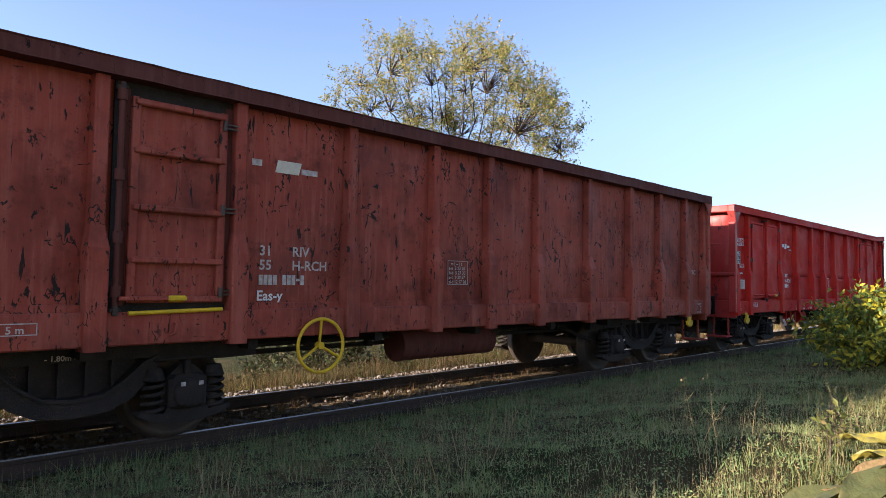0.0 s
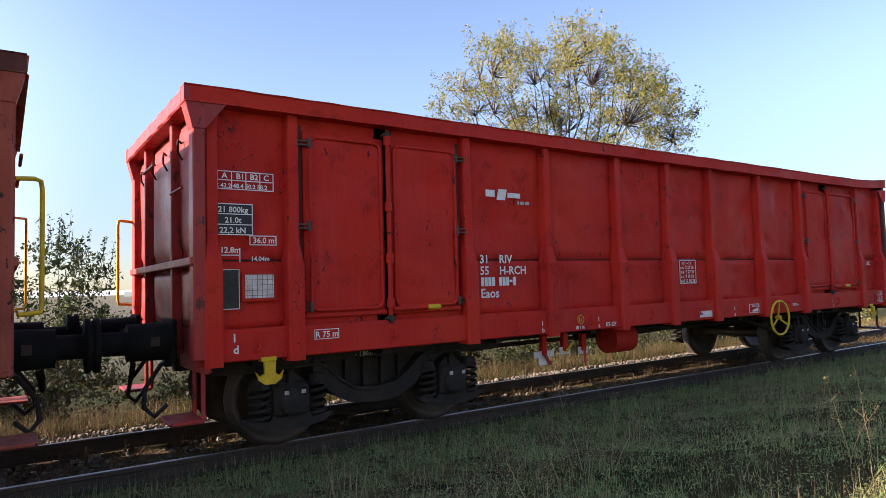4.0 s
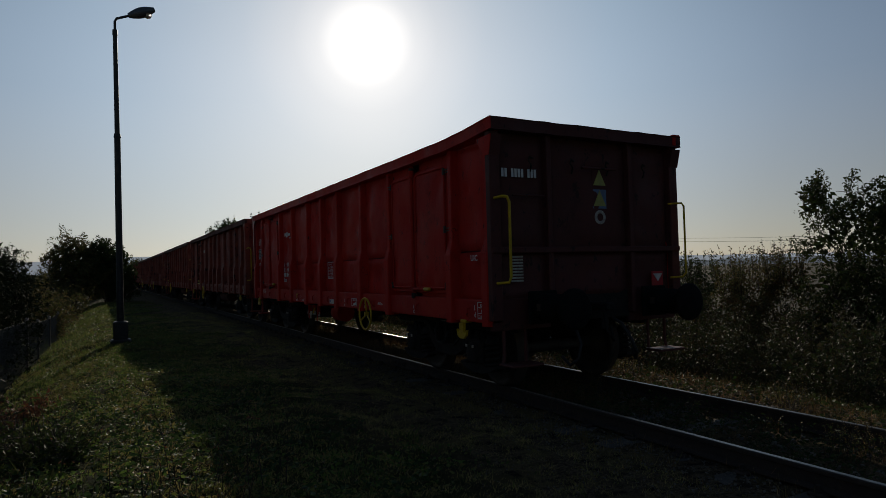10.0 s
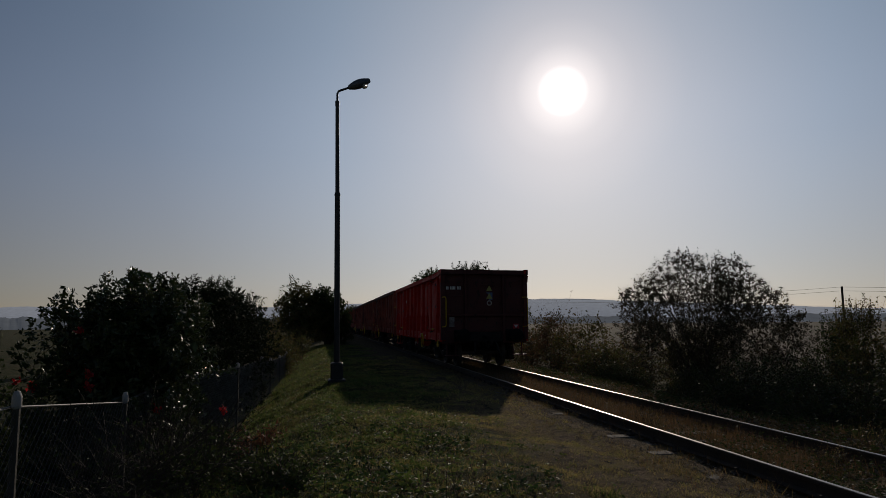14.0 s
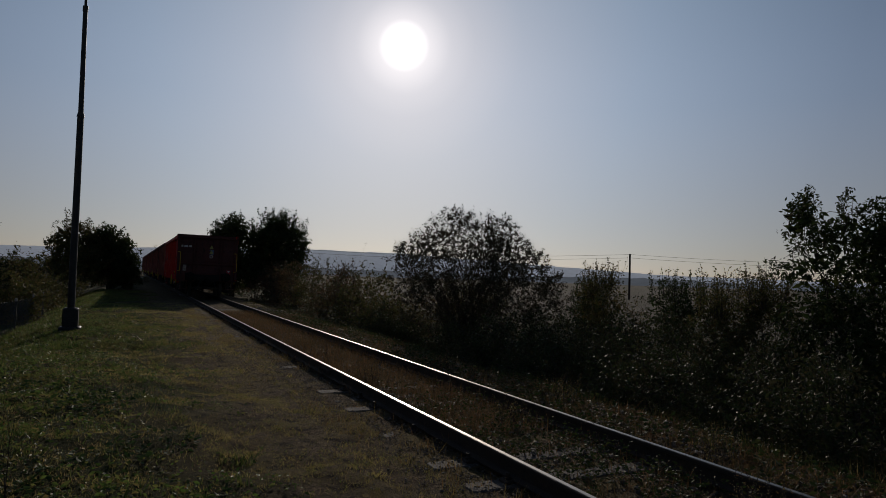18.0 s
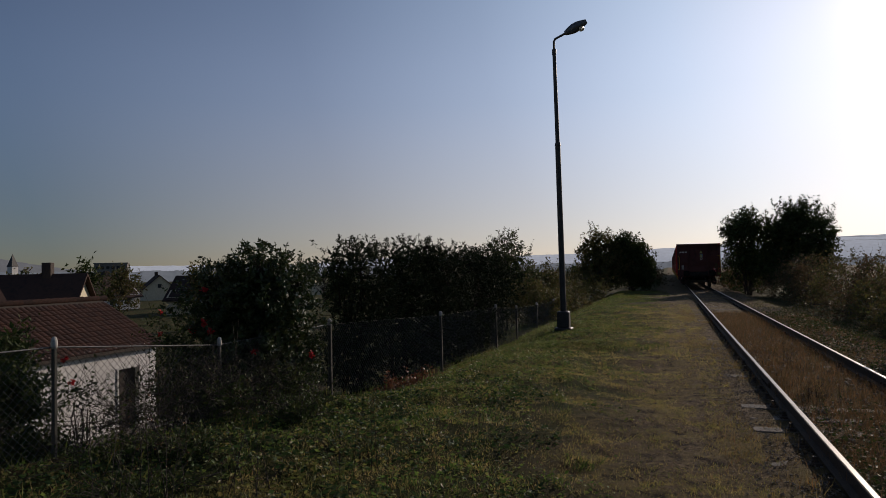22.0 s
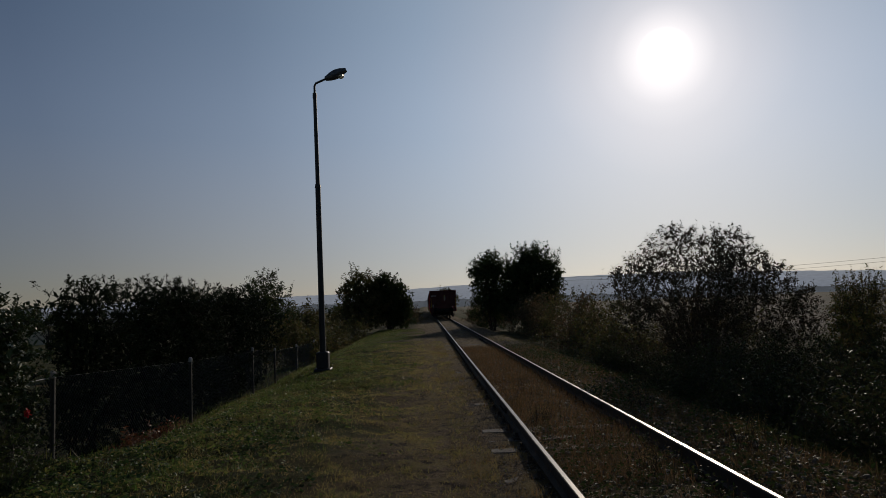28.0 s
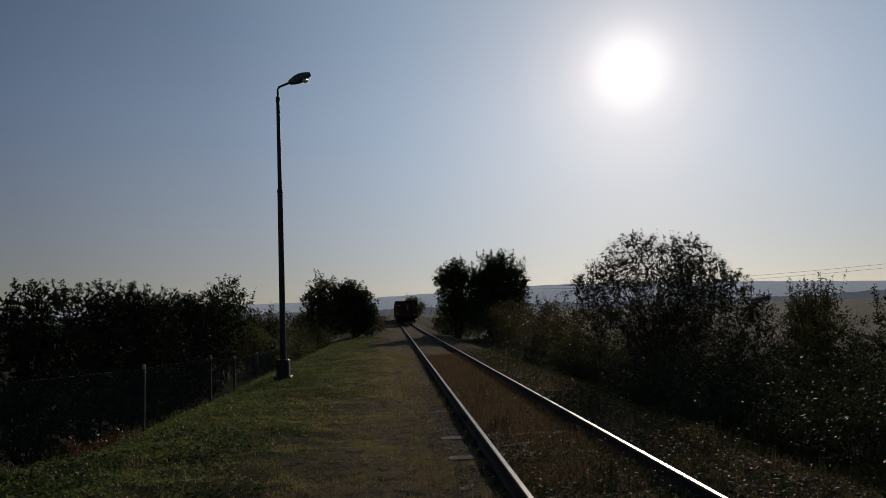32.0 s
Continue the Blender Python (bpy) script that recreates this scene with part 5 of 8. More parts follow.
lettering("12 09 18", 0.03, 1.07, 0.965, SY, brown, OLDWHITE)
framed(11.9, 12.2, 1.04, 1.13, SY, brown, OLDWHITE, 0, 0, 0.008)
lettering("5 m", 0.055, 12.10, 1.055, SY, brown, OLDWHITE)
for yy in (2.55, 11.55):
    lettering("- 1.80m -", 0.045, yy + 0.22, 0.80, -1.115, brown, OLDWHITE)
br = Mesh().tube([(-1.475, 10.5, 1.205), (-1.475, 10.9, 1.195), (-1.475, 11.28, 1.185)], 0.018, 8)
br.ob("door_bar", YELLOW, brown, "chipped yellow bar under the door")

WAGONS = [red, brown]
third = copy_thing(brown, pose(0, 0, 0))
third.name = "oxide_open_wagon"
tagged(third, "dull oxide brown high-sided open freight wagon", "freight wagon", "wagons of the train")
for o in third.children_recursive:
    if o.name.startswith("lettering") or o.name.startswith("logo_block"):
        bpy.data.objects.remove(o)
WAGONS.append(third)
for k in range(4):
    WAGONS.append(copy_thing(third, pose(0, 0, 0)))

# ---- plants ----
def blades(name, n, xr, yr, h, w, mat, label, seed, keep=None, lean=0.5, category="grass", clump=0.0, segs=1):
    """Many bent blades of grass as one thing."""
    r = np.random.RandomState(seed)
    x, y = r.uniform(*xr, n), r.uniform(*yr, n)
    if clump:
        k = max(1, int(n / 40))
        cx, cy = r.uniform(*xr, k), r.uniform(*yr, k)
        i = r.randint(0, k, n)
        far = r.uniform(0, 1, n) < 0.65
        x, y = np.where(far, cx[i] + r.normal(0, clump, n), x), np.where(far, cy[i] + r.normal(0, clump, n), y)
    if keep is not None:
        m = keep(x, y, r)
        x, y = x[m], y[m]
        n = len(x)
    z = ground_z(x, y) - 0.01
    hh = r.uniform(h[0], h[1], n) * r.uniform(0.6, 1.0, n)
    ww = r.uniform(w[0], w[1], n)
    a = r.uniform(0, 6.283, n)
    ln = np.abs(r.normal(0, lean, n)) * hh
    b = r.uniform(0, 6.283, n)
    dx, dy = np.cos(b) * ln, np.sin(b) * ln
    sx, sy = np.cos(a) * ww / 2, np.sin(a) * ww / 2
    P = np.stack([x, y, z], -1)
    mid = P + np.stack([dx * 0.35, dy * 0.35, hh * 0.6], -1)
    tip = P + np.stack([dx, dy, hh * 0.95], -1)
    S = np.stack([sx, sy, 0 * sx], -1)
    if segs == 1:
        f1 = (np.arange(n) * 3)[:, None] + np.array([[0, 1, 2]])
        ob = new(name, raw_mesh(name, np.stack([P - S, P + S, tip], 1).reshape(-1, 3), f1, [mat]))
        return tagged(ob, label, category, kind="stuff")
    v = np.stack([P - S, P + S, mid + S * 0.8, mid - S * 0.8, tip], 1)
    o = (np.arange(n) * 5)[:, None]
    t = np.concatenate([o + np.array([[0, 1, 2]]), o + np.array([[0, 2, 3]]), o + np.array([[3, 2, 4]])], 0)
    ob = new(name, raw_mesh(name, v.reshape(-1, 3), t, [mat]))
    return tagged(ob, label, category, kind="stuff")


def ragleaves(name, n, xr, yr, size, mat, label, seed, keep=None, lift=0.03, category="ground cover"):
    """Low broad leaves or litter lying over the ground."""
    r = np.random.RandomState(seed)
    x, y = r.uniform(*xr, n), r.uniform(*yr, n)
    if keep is not None:
        m = keep(x, y, r)
        x, y = x[m], y[m]
        n = len(x)
    P = np.stack([x, y, ground_z(x, y) + r.uniform(0.0, lift, n)], -1)
    v, f = leaf_quads(P, r.uniform(size[0], size[1], n), r, 0.5, upright=0.3)
    ob = new(name, raw_mesh(name, v, f, [mat]))
    return tagged(ob, label, category, kind="stuff")


def leaf_quads(P, L, r, wide=0.45, upright=None, droop=0.0):
    """A folded rhombic leaf at each place: 4 verts, 2 triangles."""
    n = len(P)
    d = r.normal(0, 1, (n, 3))
    if upright is not None:
        d[:, 2] *= upright
    d[:, 2] -= droop
    d /= np.linalg.norm(d, axis=1)[:, None] + 1e-9
    u = r.normal(0, 1, (n, 3))
    s = np.cross(d, u)
    s /= np.linalg.norm(s, axis=1)[:, None] + 1e-9
    nn = np.cross(d, s)
    L = np.asarray(L)[:, None]
    a = P
    b = P + d * L * 0.45 + s * L * wide * 0.5 + nn * L * 0.06
    c = P + d * L
    e = P + d * L * 0.45 - s * L * wide * 0.5 + nn * L * 0.06
    v = np.stack([a, b, c, e], 1).reshape(-1, 3)
    o = (np.arange(n) * 4)[:, None]
    return v, np.concatenate([o + np.array([[0, 1, 2]]), o + np.array([[0, 2, 3]])], 0)


def tubes(segs, sides=5):
    """Tapered limbs from (p0, p1, r0, r1) rows."""
    S = np.array(segs)
    p0, p1, r0, r1 = S[:, 0:3], S[:, 3:6], S[:, 6], S[:, 7]
    d = p1 - p0
    d /= np.linalg.norm(d, axis=1)[:, None] + 1e-9
    ref = np.where(np.abs(d[:, 2:3]) > 0.9, np.array([[1.0, 0, 0]]), np.array([[0, 0, 1.0]]))
    u = np.cross(d, ref)
    u /= np.linalg.norm(u, axis=1)[:, None] + 1e-9
    w = np.cross(d, u)
    k = np.arange(sides) * 2 * np.pi / sides
    ring = u[:, None] * np.cos(k)[None, :, None] + w[:, None] * np.sin(k)[None, :, None]
    v = np.concatenate([p0[:, None] + ring * r0[:, None, None], p1[:, None] + ring * r1[:, None, None]], 1)
    n = len(S)
    o = (np.arange(n) * 2 * sides)[:, None]
    j = np.arange(sides)
    f = np.stack([j, (j + 1) % sides, sides + (j + 1) % sides, sides + j], -1)
    return v.reshape(-1, 3), (o[:, :, None] + f[None]).reshape(-1, 4)


def plant(name, at, height, width, label, category, seed, leaf, bark=BARK, n_leaf=6000, leaf_len=0.07, clumps=70, stems=1, shape="round",
          clump_r=0.35, top=None, first=0.25, trunk_r=None, leafy=1.0, group="", wide=0.45, twig=0.35, sink=0.1, depth=1.0, droop=0.0, bare=0.0):
    """A tree or shrub: stems, limbs that reach to clumps, twigs past the outline, and single leaves."""
    r = np.random.RandomState(seed)
    z0 = gz(at[0], at[1]) - sink if len(at) == 2 else at[2]
    base = np.array([0.0, 0.0, 0.0])
    if top is not None:
        height = top - z0
    H, R = height - clump_r * (0.9 + 0.7 * twig), width / 2 - clump_r * 0.7
    tr = trunk_r or height * 0.018
    C = []
    while len(C) < clumps:
        q = r.uniform(-1, 1, 3)
        t = (q[2] + 1) / 2
        if shape == "round":
            lim = math.sqrt(max(0, 1 - (2 * t - 1) ** 2)) ** 0.8
        elif shape == "column":
            lim = 0.55 + 0.45 * math.sin(math.pi * min(1, t * 1.1 + 0.1)) if t < 0.85 else (1 - t) / 0.15 * 0.8
        elif shape == "umbrella":
            lim = (0.55 + 0.45 * math.sin(math.pi * (t * 0.9 + 0.05))) if t < 0.6 else 1.0 * math.sqrt(max(0, 1 - ((t - 0.6) / 0.4) ** 2))
        elif shape == "vase":
            lim = 0.45 + 0.55 * t if t < 0.8 else 1.0 - (t - 0.8) * 2.5
        else:
            lim = 1.0 - 0.6 * t * t
        d = math.hypot(q[0], q[1])
        if d > lim or r.uniform() > 0.25 + 0.75 * (d / max(lim, 0.05)) ** 1.5 + 0.3 * t:
            continue
        bumpy = 1 + 0.22 * math.sin(5 * math.atan2(q[1], q[0]) + seed) * math.sin(7 * t + seed)
        C.append([q[0] * R * bumpy, q[1] * R * depth * bumpy, H * (first + (1 - first) * t) * (1 + r.normal(0, 0.035))])
    C = np.array(C)
    segs, LP = [], []
    roots = []
    for s in range(stems):
        a = 2 * math.pi * s / stems + r.uniform(0, 1)
        o = np.array([math.cos(a), math.sin(a), 0]) * (0 if stems == 1 else R * 0.16 * r.uniform(0.4, 1))
        tip = o * 2.2 + np.array([r.normal(0, R * 0.06), r.normal(0, R * 0.06), H * (0.72 if shape != "umbrella" else 0.5)])
        pts = [o + (tip - o) * k / 6 + np.array([r.normal(0, 0.02), r.normal(0, 0.02), 0]) * H * 0.25 * (k > 0) for k in range(7)]
        rad = [tr * (1 - 0.8 * k / 6) / math.sqrt(max(1, stems * 0.6)) for k in range(7)]
        for k in range(6):
            segs.append([*pts[k], *pts[k + 1], rad[k], rad[k + 1]])
        roots.append((pts, rad))
    for c in C:
        pts, rad = roots[r.randint(len(roots))]
        zt = max(0.05, min(0.95, (c[2] / H - 0.28 * math.hypot(c[0], c[1]) / R) * r.uniform(0.6, 1.0) / 0.75))
        f = zt * 6
        k = min(5, int(f))
        p = pts[k] + (pts[k + 1] - pts[k]) * (f - k)
        rr = rad[k] * 0.5
        m1 = p + (c - p) * 0.5 + np.array([0, 0, 0.10 * np.linalg.norm(c - p)]) * r.uniform(0.2, 1.2) + r.normal(0, 0.03, 3) * H * 0.3
        segs.append([*p, *m1, rr, rr * 0.55])
        segs.append([*m1, *c, rr * 0.55, rr * 0.22])
        nt = 4
        for t in range(nt):
            out = c - np.array([0, 0, H * 0.35])
            out = out / (np.linalg.norm(out) + 1e-9)
            e = c + (out * r.uniform(0.2, 1.0) + r.normal(0, 0.45, 3)) * clump_r * (1 + twig * r.uniform(0, 2))
            segs.append([*c, *e, rr * 0.2 + 0.002, 0.002])
            kk = max(1, int(n_leaf * leafy / clumps / nt * 0.5))
            if r.uniform() > bare:
                u = r.uniform(0.15, 1.02, kk)[:, None]
                LP.append(c + (e - c) * u + r.normal(0, clump_r * 0.09, (kk, 3)))
        if r.uniform() > bare:
            kk = max(1, int(n_leaf * leafy / clumps * 0.5))
            LP.append(c + np.clip(r.normal(0, 0.5, (kk, 3)), -0.95, 0.95) * clump_r)
    LP = np.concatenate(LP)
    v, f = tubes(segs, 4)
    ob = thing(name, (at[0], at[1], z0), label, category, group, turn=0)
    tk = new("trunk", raw_mesh("trunk", v, f, [bark], smooth=True))
    tk.parent = ob
    lv, lf = leaf_quads(LP, r.uniform(leaf_len * 0.6, leaf_len * 1.25, len(LP)), r, wide, droop=droop)
    cr = new("crown", raw_mesh("crown", lv, lf, [leaf]))
    cr.parent = ob
    return ob


def lobed(name, at, lobes, label, category, seed, leaf, bark=DARKBARK, clusters=260, per=40, leaf_len=0.09, wide=0.42, twig=0.3, shoots=0, shoot_len=0.5, stems=8, stem_r=0.03,
          turn=0.0, deep=0.7, droop=0.0, fill=0.35, group="", lean=1.0):
    """A tree or shrub whose crown is a union of rounded lobes (across, up, radius): stems fan out to the lobes, twigs end in leaf clusters."""
    r = np.random.RandomState(seed)
    z0 = gz(*at) - 0.05
    Lb = [(a, r.uniform(-deep, deep) * (0.5 + 0.5 * abs(q)), b - z0, q) for a, b, q in lobes]
    area = np.array([q[3] ** 2 for q in Lb])
    area = area / area.sum()
    segs, LP, LL, bones = [], [], [], []
    for k in range(max(stems, len(Lb))):
        a, b, z, q = Lb[k % len(Lb)]
        an = r.uniform(0, 6.28)
        o = np.array([math.cos(an), math.sin(an), 0]) * 0.10 * len(Lb) ** 0.5 * r.uniform(0.2, 1)
        tip = np.array([a, b, z]) + r.normal(0, 0.35, 3) * q
        mid = o + (tip - o) * 0.5 + np.array([-0.22 * a * lean, -0.15 * b * lean, 0.10 * z]) + r.normal(0, 0.05, 3) * q
        pts = []
        for j in range(9):
            t = j / 8
            pts.append(o * (1 - t) ** 2 + 2 * mid * t * (1 - t) + tip * t * t + r.normal(0, 0.012, 3) * (j > 0) * z)
        rr = stem_r * r.uniform(0.6, 1.1)
        for j in range(8):
            segs.append([*pts[j], *pts[j + 1], rr * (1 - 0.85 * j / 8), rr * (1 - 0.85 * (j + 1) / 8)])
        bones.append(np.array(pts))
    B = np.concatenate([b[2:] for b in bones])
    for k in range(clusters):
        i = r.choice(len(Lb), p=area)
        a, b, z, q = Lb[i]
        d = r.normal(0, 1, 3)
        d[2] = d[2] + 0.35
        d /= np.linalg.norm(d)
        c = np.array([a, b, z]) + d * q * r.uniform(0.62, 1.02) * (1 + 0.10 * math.sin(9 * d[0] + seed) * math.sin(8 * d[2] + 2 * d[1]))
        if c[2] < 0.03:
            continue
        w = np.linalg.norm(B - c, axis=1) + 0.6 * np.maximum(0, B[:, 2] - c[2])
        p = B[np.argmin(w + r.uniform(0, 0.25, len(w)) * q)]
        m = p + (c - p) * 0.5 + r.normal(0, 0.10, 3) * np.linalg.norm(c - p) + np.array([0, 0, 0.06])
        segs.append([*p, *m, stem_r * 0.22 + 0.002, stem_r * 0.13 + 0.0015])
        segs.append([*m, *c, stem_r * 0.13 + 0.0015, 0.0015])
        e = c + (d + np.array([0, 0, 0.3]) + r.normal(0, 0.4, 3)) * twig * r.uniform(0.5, 1.2)
        segs.append([*c, *e, 0.003, 0.0012])
        n1 = int(per * r.uniform(0.6, 1.4))
        u = r.uniform(0, 1.05, (n1, 1))
        LP.append(c + (e - c) * u + r.normal(0, 0.30, (n1, 3)) * twig * (1.05 - 0.7 * u))
        LL.append(r.uniform(0.6, 1.2, n1))
        if r.uniform() < fill:
            n2 = max(2, per // 5)
            LP.append(np.array([a, b, z]) + d * q * r.uniform(0.25, 0.6) + r.normal(0, 0.2, (n2, 3)) * q)
            LL.append(r.uniform(1.6, 2.6, n2))
    tops = sorted(Lb, key=lambda v: -v[2] - v[3])[:max(3, len(Lb) // 2)]
    for k in range(shoots):
        a, b, z, q = tops[r.randint(len(tops))]
        an, ra = r.uniform(0, 6.28), q * r.uniform(0, 0.9) ** 0.5
        p = np.array([a + ra * math.cos(an), b + ra * math.sin(an), z + q * 0.55])
        e = p + np.array([r.normal(0, 0.14) + 0.25 * ra * math.cos(an), r.normal(0, 0.14), 1.0]) * shoot_len * r.uniform(0.5, 1.25) + np.array([0, 0, 0.25 * q])
        segs.append([*p, *e, 0.006, 0.002])
        n1 = int(per * 0.8)
        u = r.uniform(0.0, 1.02, (n1, 1))
        LP.append(p + (e - p) * u + r.normal(0, 0.10, (n1, 3)) * shoot_len * (1.1 - u))
        LL.append(r.uniform(0.6, 1.1, n1))
    LP, LL = np.concatenate(LP), np.concatenate(LL)
    ok = LP[:, 2] > 0.02
    LP, LL = LP[ok], LL[ok]
    v, f = tubes(segs, 3)
    ob = thing(name, (at[0], at[1], z0), label, category, group, turn=turn)
    tk = new("trunk", raw_mesh("trunk", v, f, [bark], smooth=True))
    tk.parent = ob
    lv, lf = leaf_quads(LP, leaf_len * LL, r, wide, droop=droop)
    cr = new("crown", raw_mesh("crown", lv, lf, [leaf]))
    cr.parent = ob
    return ob


def dome_lobes(width, top, low, seed, n=7):
    """Lobes heaped into an uneven dome."""
    r = np.random.RandomState(seed)
    h = top - low
    out = [(0, low + 0.3 * h, 0.33 * width)]
    for k in range(n):
        a = (-0.5 + (k + 0.5) / n) * 0.78 * width
        q = r.uniform(0.13, 0.2) * width
        edge = 1 - (abs(a) / (0.5 * width)) ** 2
        out.append((a, low + h * (0.30 + 0.62 * edge) * r.uniform(0.85, 1.0) - q * 0.8, q))
    return out


def stalks(name, at, n, h, spread, seed, label, mat=G_STRAW, leaf=None, category="weed"):
    """Dry upright stalks with small side shoots."""
    r = np.random.RandomState(seed)
    segs, LP = [], []
    for k in range(n):
        p = np.array([r.normal(0, spread), r.normal(0, spread), -0.02])
        d = np.array([r.normal(0, 0.16), r.normal(0, 0.16), 1.0])
        L = h * r.uniform(0.55, 1.1)
        q = p
        for s in range(4):
            d = d + r.normal(0, 0.08, 3)
            e = q + d / np.linalg.norm(d) * L / 4
            segs.append([*q, *e, 0.004 * (1 - s / 5), 0.004 * (1 - (s + 1) / 5)])
            for b in range(2):
                g = e + (d * 0.5 + r.normal(0, 0.5, 3)) * L * 0.12
                segs.append([*e, *g, 0.002, 0.001])
                LP.append(g)
            q = e
        LP.append(q)
    v, f = tubes(segs, 3)
    ob = thing(name, (at[0], at[1], gz(*at)), label, category)
    s = new("stem_tangle", raw_mesh("stem_tangle", v, f, [mat]))
    s.parent = ob
    s["kind"] = "stuff"
    LP = np.repeat(np.array(LP), 2, 0) + r.normal(0, 0.010, (len(LP) * 2, 3))
    lv, lf = leaf_quads(LP, r.uniform(0.008, 0.020, len(LP)), r, 0.35)
    c = new("seed_fluff", raw_mesh("seed_fluff", lv, lf, [leaf or mat]))
    c.parent = ob
    c["kind"] = "stuff"
    return ob


# behind the train
lobed("locust_tree", (14.5, -22.0), [(-2.6, 12.1, 0.9), (-0.76, 12.3, 0.9), (0.8, 11.8, 1.0), (2.4, 11.4, 1.0), (4.0, 11.0, 0.9), (4.8, 10.0, 0.8), (-4.7, 10.0, 0.75), (-5.3, 9.5, 0.6), (-3.1, 10.6, 1.2), (-1.0, 10.8, 1.3), (1.1, 10.3, 1.4), (2.95, 9.8, 1.3), (4.8, 8.7, 1.0), (-3.4, 9.0, 1.2), (-1.3, 9.0, 1.3), (0.8, 8.7, 1.4), (3.2, 8.2, 1.3), (5.7, 9.0, 0.5), (4.3, 7.1, 0.9), (1.6, 7.1, 1.1), (-1.7, 7.3, 1.2)],
      "tall black locust tree with thin yellow-green autumn crown", "tree", 3, L_LOCUST, BARK, clusters=1200, per=30, leaf_len=0.14, wide=0.42, twig=0.6, shoots=60, shoot_len=0.9, stems=34, stem_r=0.10, turn=-134, deep=2.6, droop=0.3, fill=0.0)
plant("locust_tree", (17.5, -33.5), 9.0, 5.0, "young yellow-green locust behind the train", "tree", 4, L_LOCUST, n_leaf=9000, leaf_len=0.17, clumps=60, clump_r=0.5, stems=2, shape="vase", twig=0.8)
# the lit bush at the bank's edge and the broad leaves close by
plant("yellow_bush", (-4.1, -15.4), 2.1, 3.2, "bush with yellowing leaves catching the sun", "bush", 5, L_YELLOW, n_leaf=11000, leaf_len=0.13, clumps=90, stems=7, shape="dome", clump_r=0.3, first=0.12, twig=0.7, wide=0.5, top=1.75)
plant("yellow_bush", (-6.2, -17.0), 2.6, 3.4, "bush with yellowing leaves catching the sun", "bush", 15, L_YELLOW, n_leaf=9000, leaf_len=0.13, clumps=80, stems=7, shape="dome", clump_r=0.3, first=0.12, twig=0.7, wide=0.5, top=2.2)
def big_leaf(parent, base, tip, width, curl, mat, seed):
    """One broad pointed leaf, folded along its midrib, on a grid."""
    r = random.Random(seed)
    b, t = Vector(base), Vector(tip)
    d = t - b
    L = d.length
    d.normalize()
    s = d.cross(Vector((r.uniform(-0.3, 0.3), r.uniform(-0.3, 0.3), 1))).normalized()
    up = s.cross(d)
    m = Mesh()
    n, q = 10, 6
    pts = []
    for i in range(n + 1):
        u = i / n
        w = width * 0.5 * math.sin(math.pi * u ** 0.75) ** 0.9 + 0.001
        for k in range(q + 1):
            v = -1 + 2 * k / q
            pts.append(b + d * L * u + s * w * v + up * (abs(v) * w * 0.35 - curl * L * u * u + 0.006 * math.sin(9 * u + 5 * v + seed)))
    m.add(pts, [(i * (q + 1) + k, i * (q + 1) + k + 1, (i + 1) * (q + 1) + k + 1, (i + 1) * (q + 1) + k) for i in range(n) for k in range(q)], True)
    return m.ob("leaf", mat, parent)


LEAF_YELLOW = surface("yellow autumn leaf", (0.23, 0.18, 0.025), (0.15, 0.15, 0.035), 9, 0.5, 0, 50, 0.2, (0.20, 0.13, 0.03))
LEAF_BROWN = surface("browned autumn leaf", (0.19, 0.12, 0.05), (0.13, 0.10, 0.045), 12, 0.6, 0, 50, 0.3, (0.10, 0.05, 0.025))
LEAF_PALE = surface("pale green leaf", (0.08, 0.085, 0.03), (0.055, 0.065, 0.024), 9, 0.5, 0, 50, 0.2, (0.16, 0.10, 0.04))
lg = gz(-6.7, -1.73)
bw = thing("broad_leaved_weed", (-6.702, -1.735, lg), "tall weed with broad yellow and browned leaves", "weed")
for k, (b, t, w, cu, mt) in enumerate((((-6.692, -1.715, 1.215), (-6.552, -1.855, 1.205), 0.05, 0.1, LEAF_YELLOW), ((-6.712, -1.675, 1.21), (-6.612, -1.705, 1.20), 0.06, 0.15, LEAF_YELLOW), ((-6.732, -1.645, 1.225), (-6.632, -1.585, 1.185), 0.055, 0.1, LEAF_BROWN), ((-6.712, -1.615, 1.20), (-6.642, -1.495, 1.165), 0.075, 0.1, LEAF_PALE), ((-6.662, -1.645, 1.155), (-6.522, -1.515, 1.13), 0.08, 0.15, LEAF_PALE), ((-6.682, -1.655, 1.15), (-6.592, -1.615, 1.15), 0.04, 0.1, LEAF_BROWN), ((-6.642, -1.615, 1.13), (-6.502, -1.535, 1.12), 0.05, 0.2, LEAF_BROWN), ((-6.722, -1.735, 1.23), (-6.652, -1.835, 1.235), 0.055, 0.2, LEAF_PALE), ((-6.682, -1.695, 1.0), (-6.572, -1.635, 1.03), 0.07, 0.3, LEAF_PALE), ((-6.712, -1.715, 0.85), (-6.822, -1.615, 0.88), 0.07, 0.3, LEAF_PALE), ((-6.702, -1.745, 0.7), (-6.622, -1.865, 0.74), 0.08, 0.3, LEAF_YELLOW), ((-6.722, -1.715, 0.5), (-6.872, -1.755, 0.55), 0.08, 0.3, LEAF_PALE))):
    o = Vector((-6.702, -1.735, lg))
    lf = big_leaf(bw, Vector(b) - o, Vector(t) - o, w * 0.85, cu, mt, k)
    z0 = max(0.05, b[2] - lg - 0.25)
    Mesh().tube([(0.01 * (k % 3), 0.008 * (k % 2), z0), (Vector(b) - o) * 0.5 + Vector((0, 0, 0.5 * (z0 + 0.12))), Vector(b) - o], 0.003, 5).ob("leaf_stalk", LEAF_BROWN, lf)
